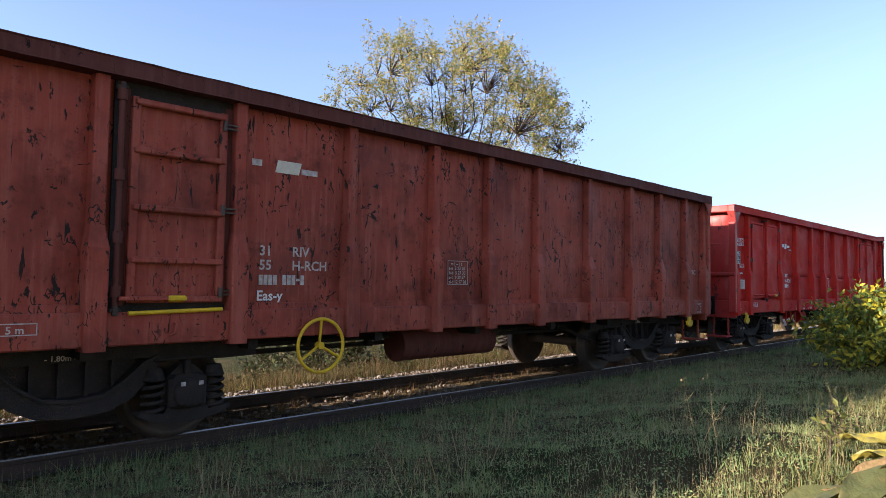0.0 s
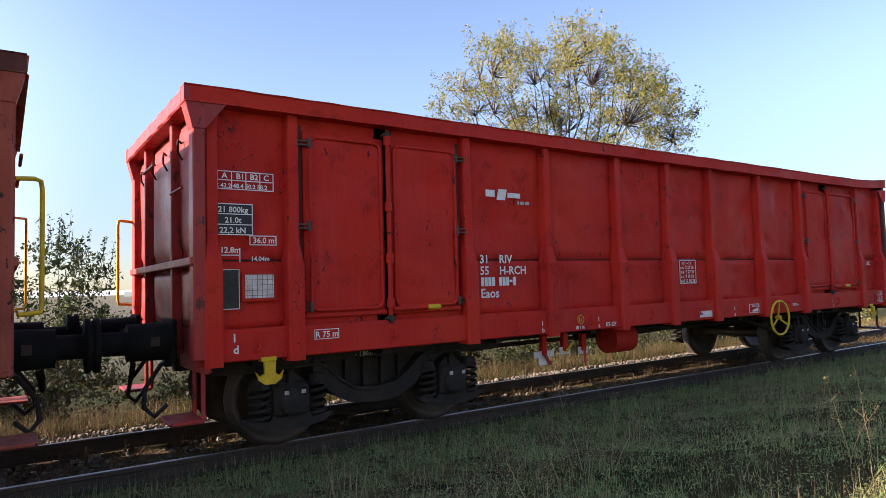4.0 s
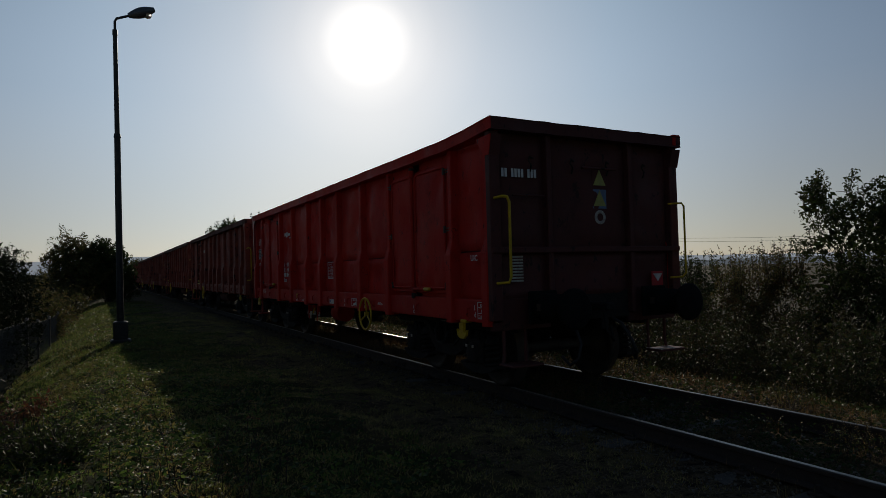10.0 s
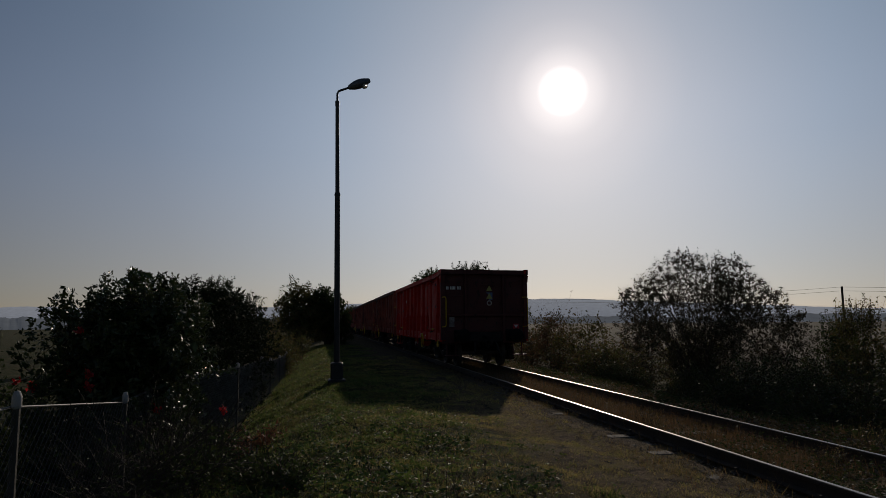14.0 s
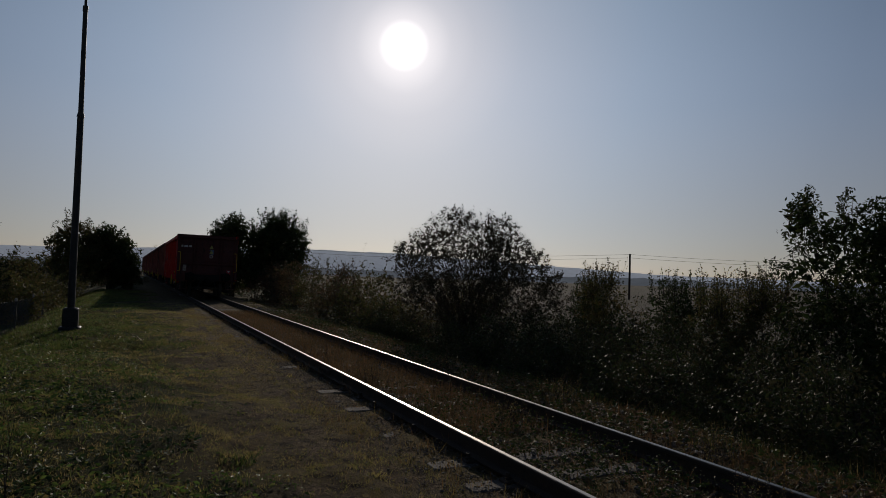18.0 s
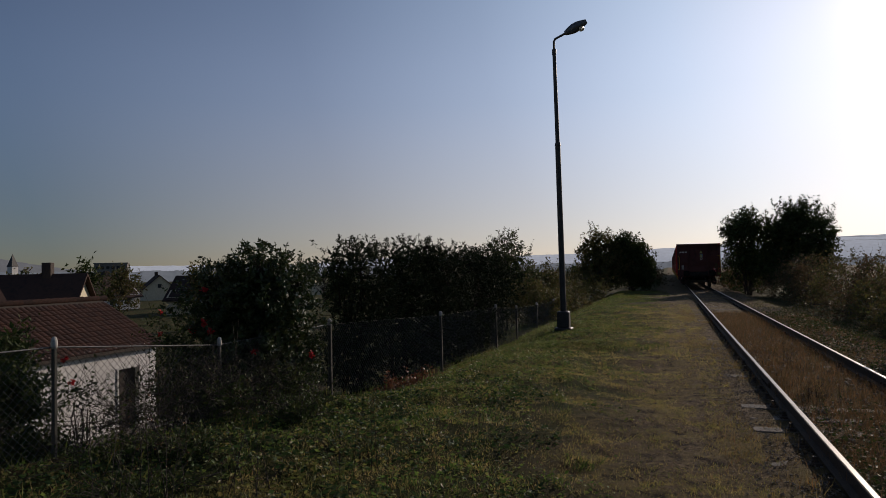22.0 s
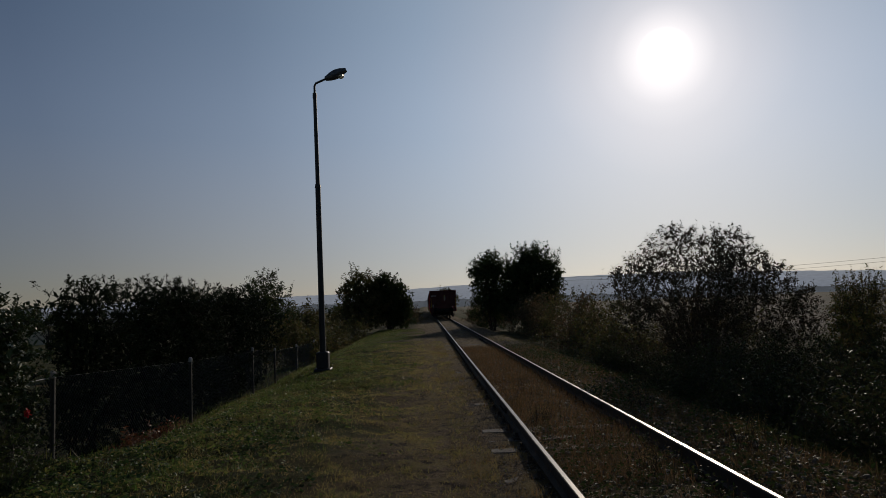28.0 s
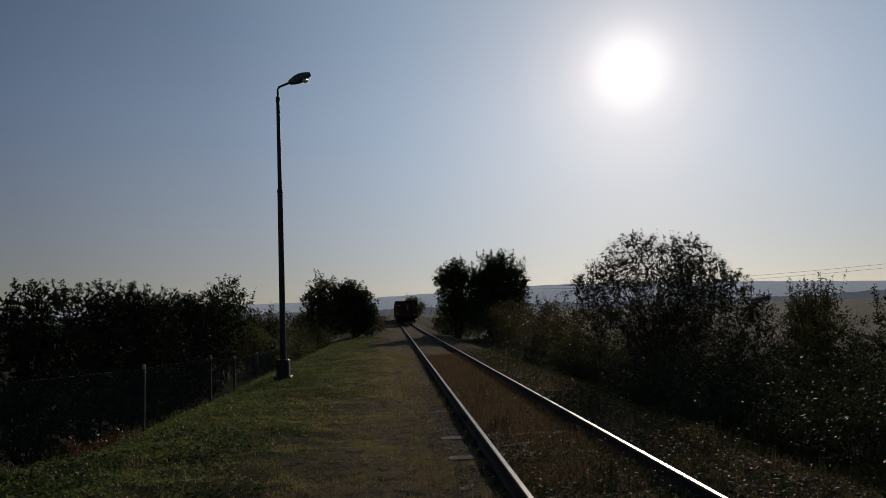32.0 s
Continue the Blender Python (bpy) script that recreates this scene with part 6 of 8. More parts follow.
Mesh().tube([(0.02, -0.01, -0.05), (0.01, 0.01, 0.4), (0.015, 0.02, 0.8), (0.0, 0.04, 1.1), (-0.01, 0.07, 1.2)], [0.011, 0.010, 0.008, 0.006, 0.004], 7).ob("stem", BARK, bw)
plant("broad_leaved_weed", (-5.3, -6.4), 0.55, 0.34, "pale weed with small yellow-green leaves", "weed", 16, G_SUNNY, n_leaf=130, leaf_len=0.07, clumps=10, stems=3, shape="vase", clump_r=0.1, first=0.3, twig=0.5, wide=0.5, sink=0.0)
# right of the track, towards the sun
lobed("elder_bush", (5.2, 16.8), [(-0.46, 2.86, 0.62), (0.82, 2.7, 0.58), (0.15, 2.45, 0.85), (-1.35, 2.2, 0.56), (-1.9, 2.05, 0.36), (1.75, 1.85, 0.58), (2.4, 1.35, 0.46), (1.25, 2.3, 0.6), (-0.95, 2.35, 0.6), (-0.9, 1.6, 0.85), (0.4, 1.5, 1.0), (1.6, 1.0, 0.85), (-1.3, 0.7, 0.85), (0.2, 0.4, 1.0), (2.5, 0.7, 0.6), (1.0, 1.7, 0.9), (-1.6, 1.4, 0.6), (2.0, 0.2, 0.7)],
      "spreading elder bush with a fan of bare lower branches", "bush", 21, L_ELDER, BARK, clusters=2100, per=18, leaf_len=0.072, wide=0.38, twig=0.15, stems=170, stem_r=0.019, turn=-22.6, droop=0.4, fill=0.3)
lobed("tall_shrub", (7.3, 6.7), [(-0.95, 2.5, 0.42), (-0.45, 2.55, 0.42), (0.1, 2.3, 0.55), (0.6, 2.1, 0.6), (1.1, 2.0, 0.6), (-0.6, 1.8, 0.6), (0.3, 1.5, 0.8), (-0.4, 1.0, 0.7), (1.0, 1.2, 0.8), (1.7, 1.5, 0.7), (0, 0.4, 0.9), (-0.9, 0.4, 0.6), (1.5, 0.4, 0.9), (0.5, -0.4, 1.0)],
      "tall dense dark green shrub with upright shoots", "bush", 31, L_GREEN, clusters=620, per=34, leaf_len=0.085, twig=0.24, shoots=26, shoot_len=0.34, stems=26, stem_r=0.024, turn=-53, fill=0.8)
for k, (x, y, t, w, sd) in enumerate(((7.5, 13.2, 1.6, 2.2, 32), (8.0, 11.5, 1.7, 2.2, 35), (7.7, 9.7, 1.65, 2.2, 36), (8.4, 15.2, 1.4, 2.2, 40), (7.3, 8.4, 1.5, 1.8, 29))):
    lobed("hedge_bush", (x, y), dome_lobes(w, t, gz(x, y) + 0.2, sd, 6), "leggy hedge bush with many upright leafy shoots", "bush", sd, L_GREEN if k % 2 else L_OLIVE, clusters=170, per=30, leaf_len=0.075, twig=0.24, shoots=64, shoot_len=0.62, stems=16, stem_r=0.02, turn=30 * k, group="hedge right of the track")
for k, (x, y, t, w, sd) in enumerate(((6.4, 3.2, 3.3, 3.4, 33), (7.4, -1.2, 2.8, 3.2, 34), (8.8, 5.4, 2.8, 3.4, 37), (7.4, -5.5, 2.4, 3.4, 38), (7.8, -11.0, 2.2, 3.6, 39))):
    lobed("hedge_bush", (x, y), dome_lobes(w, t, gz(x, y) + 0.2, sd, 6), "dark green hedge bush with upright shoots", "bush", sd, L_GREEN if k % 2 else L_OLIVE, clusters=180, per=30, leaf_len=0.09, twig=0.26, shoots=20, shoot_len=0.55, stems=12, stem_r=0.022, turn=30 * k, group="hedge right of the track")
for k, (x, y, t, w, sd) in enumerate(((4.0, 5.0, 0.9, 3.0, 41), (3.8, 7.6, 0.75, 3.0, 42), (3.7, 10.2, 0.75, 2.8, 59), (3.8, 12.6, 0.8, 2.8, 43), (5.6, 6.6, 1.2, 3.0, 60), (5.9, 9.4, 1.2, 3.0, 69), (4.2, 1.0, 0.9, 2.4, 44), (3.9, 14.8, 0.5, 2.2, 45), (6.2, 11.8, 1.1, 3.0, 46), (5.6, 13.9, 0.8, 2.6, 47), (4.4, -3.5, 0.7, 2.8, 48), (3.9, -7.4, 1.2, 2.8, 110), (3.6, -10.4, 1.3, 2.8, 111), (3.6, -13.4, 1.3, 3.0, 112), (3.9, -17.0, 1.3, 3.0, 116), (4.9, -0.8, 0.9, 2.8, 113), (5.4, 2.8, 1.1, 2.8, 114), (7.6, 14.2, 1.0, 3.0, 49), (3.6, 18.5, 0.5, 2.2, 50))):
    plant("bramble", (x, y), 1.4, w, "low tangled bramble with glossy leaves", "bush", sd, L_BRAMBLE, DARKBARK, n_leaf=8000 if y > 3 else 4500, leaf_len=0.07 if y > 3 else 0.1, clumps=80 if y > 3 else 50, stems=10, shape="dome", clump_r=0.28, first=0.06, twig=0.7, group="brambles by the rails", top=t)
for k, (x, y, t, w, sd) in enumerate(((4.9, 24.0, 1.9, 3.6, 51), (5.0, 28.0, 2.0, 3.4, 52), (5.4, 33.0, 2.3, 3.8, 53), (5.3, 38.5, 2.4, 4.0, 54), (8.5, 22.0, 1.6, 3.6, 55), (9.5, 28.0, 1.9, 4.0, 56), (4.3, 20.5, 1.0, 2.6, 57), (5.2, 43.5, 2.4, 4.0, 58))):
    plant("thicket_bush", (x, y), 3, w, "brownish thicket bush with dense twigs", "bush", sd, L_BROWN if k % 2 else L_OLIVE, DARKBARK, n_leaf=5000, leaf_len=0.125, clumps=80, stems=8, shape="dome", clump_r=0.36, first=0.06, twig=0.6, group="thicket along the rails", top=t)
lobed("twin_tree", (3.05, 49.4), [(0, 4.4, 0.95), (-0.5, 3.7, 0.95), (0.6, 3.6, 1.0), (0, 2.5, 1.3), (0, 1.1, 1.5), (1.2, 1.2, 1.2)], "dark rounded tree beside the rails", "tree", 61, L_GREEN, clusters=420, per=34, leaf_len=0.2, twig=0.42, shoots=10, shoot_len=0.4, stems=10, stem_r=0.05, fill=0.6, group="pair of trees by the rails")
lobed("twin_tree", (6.2, 49.5), [(-1.2, 3.4, 1.0), (-0.35, 4.4, 1.0), (0.6, 4.5, 0.9), (1.35, 3.7, 0.9), (1.9, 2.9, 0.7), (0, 2.8, 1.5), (-1.0, 1.9, 1.3), (1.1, 1.7, 1.3), (0, 0.7, 1.6)], "dark tree with upright shoots beside the rails", "tree", 62, L_GREEN, clusters=700, per=34, leaf_len=0.2, twig=0.42, shoots=70, shoot_len=0.95, stems=16, stem_r=0.05, fill=0.6, group="pair of trees by the rails")
for k, (x, y, t, w, sd) in enumerate(((4.0, 57.0, 2.6, 4.5, 63), (5.0, 66.0, 3.0, 6.0, 64), (5.5, 78.0, 3.0, 7.0, 65), (-5.0, 62.0, 2.8, 5.0, 66), (-5.5, 78.0, 3.0, 7.0, 67))):
    plant("thicket_bush", (x, y), 3.5, w, "brownish thicket bush with dense twigs", "bush", sd, L_BROWN, DARKBARK, n_leaf=3500, leaf_len=0.19, clumps=50, stems=7, shape="dome", clump_r=0.5, first=0.06, twig=0.5, group="thicket along the rails", top=t)
plant("round_tree", (4.4, 190.0), 9.5, 7.0, "lone rounded tree far along the track", "tree", 68, L_OLIVE, n_leaf=4000, leaf_len=0.5, clumps=60, clump_r=0.9, first=0.15, top=7.0)
# left of the track
for k, (x, y, t, w, sd) in enumerate(((-7.6, 33.5, 1.2, 2.4, 76), (-7.4, 38.5, 1.3, 2.6, 77), (-7.0, 43.5, 1.5, 3.0, 78))):
    plant("thicket_bush", (x, y), 3, w, "loose shrub along the garden fence", "bush", sd, L_OLIVE, DARKBARK, n_leaf=3000, leaf_len=0.13, clumps=50, stems=8, shape="dome", clump_r=0.36, first=0.06, twig=0.7, group="shrubs along the fence", top=t)
lobed("wayside_tree", (-7.0, 49.8), [(0, 3.3, 0.8), (-0.7, 2.6, 0.85), (0.7, 2.6, 0.95), (0, 1.4, 1.4), (-0.9, 0.8, 1.2), (1.3, 1.5, 1.2)], "dark wayside tree with loose shoots", "tree", 71, L_OLIVE, clusters=400, per=32, leaf_len=0.18, twig=0.4, shoots=26, shoot_len=1.0, stems=12, stem_r=0.045, fill=0.5)
lobed("wayside_tree", (-4.8, 51.0), [(-0.2, 3.1, 0.9), (0.5, 2.5, 0.85), (-1.0, 2.8, 0.95), (1.1, 1.7, 0.7), (0, 1.5, 1.4), (0.9, 0.8, 1.0), (-1.5, 1.2, 1.3)], "dark wayside tree overhanging the bank", "tree", 72, L_GREEN, clusters=480, per=32, leaf_len=0.19, twig=0.32, shoots=30, shoot_len=0.55, stems=14, stem_r=0.045, fill=0.6)
lobed("garden_tree", (-10.4, 34.0), [(0, 2.75, 0.72), (-0.7, 2.1, 0.8), (0.6, 2.1, 0.85), (0, 1.2, 1.2), (1.3, 0.9, 0.9), (-0.9, 0.6, 1.0), (0, 0.0, 1.3)], "rounded garden tree behind the fence", "tree", 73, L_GREEN, clusters=330, per=36, leaf_len=0.12, twig=0.3, shoots=14, shoot_len=0.35, stems=9, stem_r=0.05, fill=0.6)
plant("garden_tree", (-8.8, 35.5), 4.6, 3.0, "low garden tree behind the fence", "tree", 74, L_OLIVE, DARKBARK, n_leaf=9000, leaf_len=0.14, clumps=70, stems=3, clump_r=0.4, first=0.06, top=2.2, twig=0.4)
plant("garden_tree", (-7.6, 27.5), 4.6, 2.6, "low garden tree behind the fence", "tree", 75, L_OLIVE, DARKBARK, n_leaf=8000, leaf_len=0.12, clumps=70, stems=3, clump_r=0.35, first=0.06, top=1.3, twig=0.6)
for k, (x, y, t, w, sd) in enumerate(((-8.3, 12.0, 2.5, 1.9, 81), (-8.1, 13.8, 2.62, 1.9, 82), (-7.75, 15.2, 2.5, 1.8, 83), (-7.8, 17.0, 2.4, 2.0, 84), (-7.75, 19.0, 2.5, 1.9, 85), (-8.9, 17.6, 2.35, 2.0, 86), (-7.7, 20.8, 2.3, 1.8, 87))):
    t = t - 0.3
    hgt = t + 0.1 - gz(x, y)
    rr = np.random.RandomState(sd)
    stack = [(rr.uniform(-0.08, 0.08) * w, gz(x, y) + hgt * f, w * q) for f, q in ((0.12, 0.42), (0.28, 0.52), (0.44, 0.54), (0.60, 0.50), (0.74, 0.42), (0.86, 0.30))]
    stack += [(rr.uniform(-0.34, 0.34) * w, t - rr.uniform(0.02, 0.45), rr.uniform(0.10, 0.17)) for _ in range(6)]
    lobed("cypress", (x, y), stack, "dense dark green cypress behind the fence", "conifer", sd, L_CYPRESS, CYPRESSBARK, clusters=420, per=30, leaf_len=0.07, wide=0.36, twig=0.11, shoots=8, shoot_len=0.12, stems=12, stem_r=0.03, turn=25 * k, deep=0.4, fill=0.9, group="cypresses behind the fence")
lobed("laurel_tree", (-7.45, 7.45), [(0.12, 1.42, 0.56), (-0.32, 1.22, 0.54), (0.40, 1.25, 0.5), (0, 0.65, 0.68), (-0.28, 0.2, 0.58), (0.34, 0.3, 0.55), (0, -0.4, 0.65)], "dense glossy evergreen garden tree", "tree", 91, L_LAUREL, clusters=520, per=52, leaf_len=0.062, wide=0.5, twig=0.16, shoots=24, shoot_len=0.16, stems=9, stem_r=0.03, turn=35, deep=0.3, fill=0.9)


def roses(at, t, w, seed, flowers, n_leaf=5000):
    h = t - gz(*at)
    o = plant("rose_bush", at, h, w, "leggy rose bush with red blooms", "rose bush", seed, L_GREEN, DARKBARK, n_leaf=n_leaf, leaf_len=0.065, clumps=60, stems=8, shape="dome", clump_r=0.2, first=0.12, twig=0.7, trunk_r=0.03, group="rose bushes in the garden")
    r = np.random.RandomState(seed + 1)
    for k in range(flowers):
        c = np.array([r.uniform(-0.42, 0.42) * w, r.uniform(-0.42, 0.42) * w, h * r.uniform(0.72, 1.05)])
        P, L = [], []
        for q in range(26):
            P.append(c + r.normal(0, 0.012, 3))
            L.append(r.uniform(0.028, 0.052))
        v, f = leaf_quads(np.array(P), np.array(L), r, 0.8)
        m = new("bloom", raw_mesh("bloom", v, f, [PETAL]))
        m.parent = o
        m["label"] = "red rose bloom"


roses((-8.0, 6.9), 1.5, 1.3, 101, 9)
roses((-8.7, 5.75), 0.75, 1.2, 115, 2, 500)
roses((-9.2, 8.2), 1.45, 2.0, 102, 4)
roses((-6.7, 6.9), 0.8, 0.9, 103, 2, 700)
roses((-9.9, 5.6), 0.9, 1.5, 104, 2)
plant("garden_shrub", (-9.7, 4.9), 2.1, 2.3, "leafy garden shrub behind the fence", "bush", 105, L_GREEN, DARKBARK, n_leaf=12000, top=1.45, leaf_len=0.085, clumps=60, stems=6, shape="dome", clump_r=0.26, first=0.08)
plant("garden_shrub", (-11.4, 6.6), 2.6, 2.2, "leafy garden shrub near the house", "bush", 106, L_GREEN, DARKBARK, n_leaf=9000, top=0.95, leaf_len=0.085, clumps=60, stems=6, shape="dome", clump_r=0.26, first=0.08)
plant("dry_twigs", (-6.75, 6.1), 0.95, 1.3, "bare brown twiggy shrub at the fence", "bush", 107, L_GREEN, DARKBARK, n_leaf=160, leaf_len=0.035, clumps=90, stems=34, shape="vase", clump_r=0.16, first=0.1, twig=1.0, trunk_r=0.018)
plant("dry_twigs", (-6.7, 4.9), 0.8, 1.4, "bare brown twiggy shrub at the fence", "bush", 108, L_GREEN, DARKBARK, n_leaf=160, leaf_len=0.035, clumps=90, stems=34, shape="vase", clump_r=0.16, first=0.1, twig=1.0, trunk_r=0.018)
for k, (x, y, h, w) in enumerate(((-6.4, 5.5, 0.6, 0.8), (-5.9, 4.3, 0.38, 0.8), (-6.4, 3.9, 0.38, 0.9), (-5.7, 5.6, 0.42, 0.7), (-6.45, 6.7, 0.7, 0.7), (-5.5, 3.4, 0.35, 0.8), (-6.0, 6.2, 0.4, 0.8))):
    plant("tall_weed", (x, y), h, w, "dark upright weeds with dry stalks by the fence", "weed", 140 + k, L_GREEN, DARKBARK, n_leaf=1300, leaf_len=0.05, clumps=44, stems=14, shape="vase", clump_r=0.11, first=0.1, twig=0.9, trunk_r=0.012, group="weeds by the fence")
plant("red_weed", (-6.3, 10.2), 0.5, 1.1, "dry rust-red weed clump on the bank", "weed", 109, L_DRYRED, DARKBARK, n_leaf=2200, leaf_len=0.07, clumps=50, stems=10, shape="dome", clump_r=0.14, first=0.1, twig=0.8, trunk_r=0.01)

# grass and weeds
blades("meadow_grass", 150000, (-8.5, -0.84), (-15, -0.2), (0.02, 0.085), (0.004, 0.010), G_SHADE, "shaded green meadow grass beside the track", 201, lambda x, y, r: (r.uniform(0, 1, len(x)) < np.clip(1.35 + y * 0.05, 0.3, 1) * np.clip(0.6 + 0.7 * patch(x, y, 0.7, 12) + 0.8 * patch(x, y, 0.22, 55), 0.08, 1)), 1.3)
blades("meadow_grass", 40000, (-14, -6.5), (-18, 4), (0.06, 0.2), (0.008, 0.018), G_SHADE, "rough meadow grass away from the track", 243, lambda x, y, r: (x < -8.2 + 0.5 * r.uniform(-1, 1, len(x))) & (np.hypot(x + 6.9, y + 0.4) > 1.5), 0.6)
blades("meadow_grass", 22000, (-8.6, -1.4), (-0.6, 1.3), (0.04, 0.12), (0.005, 0.010), G_SHADE, "short trodden grass beside the track", 244, lambda x, y, r: r.uniform(0, 1, len(x)) < np.clip(0.6 + 0.8 * patch(x, y, 0.7, 12), 0.2, 1), 0.6)
# blades begin at the train's shadow edge; sunlit yellow is put into their colour
blades("sunlit_grass", 80000, (-8.5, -4.6), (-10, -1.2), (0.04, 0.12), (0.004, 0.009), G_SUNNY, "yellow-green grass in the sun", 221, lambda x, y, r: r.uniform(0, 1, len(x)) < np.clip((-4.9 - x) / 0.9, 0, 1), 0.7)
blades("sunlit_grass", 14000, (-9.5, -4.0), (-17, -9), (0.08, 0.24), (0.006, 0.012), G_SUNNY, "yellow-green grass in the sun", 222, None, 0.5)
blades("tall_grass", 9000, (-2.3, -0.86), (-24, -0.2), (0.08, 0.22), (0.004, 0.008), G_SHADE, "tall grass growing over the sleeper ends", 223, None, 0.5, clump=0.12)
blades("dry_weeds", 24000, (2.0, 4.8), (-20, 2.0), (0.15, 0.6), (0.005, 0.012), L_BROWN, "tall dry brown weeds beyond the ballast", 224, None, 0.35, clump=0.16)
blades("dry_weeds", 14000, (1.65, 2.7), (-24, 2.0), (0.12, 0.48), (0.005, 0.012), L_BROWN, "tangled brown weeds behind the ballast", 250, lambda x, y, r: patch(x, y, 1.7, 31) > -0.35, 0.7, clump=0.14)
blades("dry_weeds", 16000, (2.0, 4.0), (-20, -2.0), (0.12, 0.5), (0.005, 0.012), L_OLIVE, "olive grass beyond the ballast", 225, None, 0.5, clump=0.16)
blades("tall_grass", 9000, (-1.3, -0.83), (-22, 1.5), (0.10, 0.24), (0.004, 0.008), G_SHADE, "tall grass standing against the rail", 226, lambda x, y, r: r.uniform(0, 1, len(x)) < np.clip(0.55 + 0.8 * patch(x, y, 1.4, 5), 0.1, 1), 0.45)
blades("meadow_grass", 30000, (-10, -1.6), (-36, -15), (0.08, 0.22), (0.007, 0.016), G_SHADE, "green meadow grass beside the track", 202, None, 0.5)
blades("tall_grass", 9000, (-7.5, -0.95), (-26, 2.0), (0.10, 0.30), (0.003, 0.006), G_SHADE, "tall seeding grass along the rail", 203, lambda x, y, r: r.uniform(0, 1, len(x)) < np.clip((x + 7.5) / 5.8, 0, 1) ** 2.5, 0.35, clump=0.12)
ragleaves("weeds", 9000, (-0.64, 0.66), (1.2, 9), (0.02, 0.055), L_GREEN, "dark leafy weeds between the rails", 241, lambda x, y, r: (patch(x, y, 1.1, 22) > -0.4) & (y + 2 * r.uniform(-1, 1, len(x)) < 7.5), 0.16)
blades("dry_grass", 14000, (-0.66, 0.66), (-24, 12), (0.06, 0.22), (0.004, 0.009), G_RUST, "dry grass between the rails", 204, None, 0.5, clump=0.14)
blades("dry_grass", 20000, (-0.66, 0.68), (6, 26), (0.06, 0.26), (0.005, 0.010), G_RUST, "dense dry grass between the rails", 205, None, 0.5, clump=0.2)
blades("dry_grass", 20000, (2.1, 6.5), (-34, 4), (0.12, 0.5), (0.006, 0.014), G_DRY, "dry grass beyond the track", 206, None, 0.6, clump=0.2)
blades("dry_weeds", 12000, (0.95, 3.0), (2.0, 26), (0.06, 0.24), (0.006, 0.012), G_RUST, "brown dry weeds beyond the far rail", 242, None, 0.6, clump=0.16)
blades("weeds", 9000, (0.95, 4.2), (3.5, 36), (0.05, 0.22), (0.006, 0.014), L_OLIVE, "green weeds beyond the ballast", 207, None, 0.7, clump=0.2)
blades("bank_grass", 100000, (-7.0, -2.0), (0.8, 16), (0.02, 0.06), (0.006, 0.011), G_CLOVER, "short green grass on the bank", 208, lambda x, y, r: r.uniform(0, 1, len(x)) < np.clip((-3.2 - x) / 1.4 + 0.9 * patch(x, y, 1.9, 1) + 0.35 * patch(x, y, 0.6, 2), 0.05, 1) * np.clip(0.5 + 1.3 * patch(x, y, 0.3, 51), 0.05, 1), 0.9, segs=1)
blades("bank_grass", 80000, (-7.0, -2.1), (14, 50), (0.04, 0.12), (0.012, 0.024), G_CLOVER, "short green grass on the bank", 209, lambda x, y, r: r.uniform(0, 1, len(x)) < np.clip((-2.6 - x) / 2.0 + 0.7 * patch(x, y, 2.4, 15), 0.05, 1), 0.8)
blades("bank_grass", 70000, (-5.4, -1.3), (0.5, 26), (0.025, 0.06), (0.005, 0.010), G_PATH, "sparse dry grass on the worn path", 210, lambda x, y, r: r.uniform(0, 1, len(x)) < np.clip(0.5 + 0.9 * patch(x, y, 1.5, 3), 0.08, 1), 1.4, clump=0.16, segs=1)
blades("thatch", 110000, (-5.2, -1.25), (0.6, 11), (0.022, 0.05), (0.004, 0.008), G_PATH, "matted short dry grass on the worn path", 252, lambda x, y, r: r.uniform(0, 1, len(x)) < np.clip(0.6 + 0.7 * patch(x, y, 1.5, 3) + 0.8 * patch(x, y, 0.28, 52), 0.06, 1) * np.clip(1.25 - y / 12, 0.2, 1), 1.0)
blades("thatch", 26000, (-4.2, -1.25), (10, 32), (0.04, 0.08), (0.010, 0.018), G_PATH, "matted dry grass further along the path", 254, lambda x, y, r: r.uniform(0, 1, len(x)) < np.clip(0.45 + 0.8 * patch(x, y, 1.8, 3) + 0.6 * patch(x, y, 0.6, 57), 0.04, 1), 0.9)
ragleaves("low_weeds", 18000, (-6.6, -3.0), (0.8, 9), (0.03, 0.07), L_GROUND, "low dark leafy weeds in the turf", 253, lambda x, y, r: (patch(x, y, 1.7, 53) + 0.5 * (-4.0 - x) > 0.1) & (r.uniform(0, 1, len(x)) < 0.5 + 0.7 * patch(x, y, 0.3, 54)), 0.07)
blades("garden_grass", 16000, (-16, -5.8), (2, 30), (0.05, 0.25), (0.01, 0.02), G_CLOVER, "rough grass in the gardens", 211, None, 0.6)
ragleaves("clover", 130000, (-7.0, -2.4), (1.0, 22), (0.025, 0.055), G_CLOVER, "clover leaves in the turf", 212, lambda x, y, r: r.uniform(0, 1, len(x)) < np.clip((-2.9 - x) / 1.6 + 0.5 * patch(x, y, 1.9, 1), 0.02, 1) * np.clip(0.45 + 1.3 * patch(x, y, 0.26, 21), 0.03, 1), 0.05)
ragleaves("leaf_litter", 26000, (0.9, 3.2), (-20, 12), (0.03, 0.08), L_BROWN, "dry fallen leaves beside the ballast", 213, None, 0.06, "leaf litter")
ragleaves("leaf_litter", 1000, (-5.5, -1.2), (0.5, 20), (0.012, 0.03), L_BROWN, "dry fallen leaves on the path", 214, None, 0.02, "leaf litter")
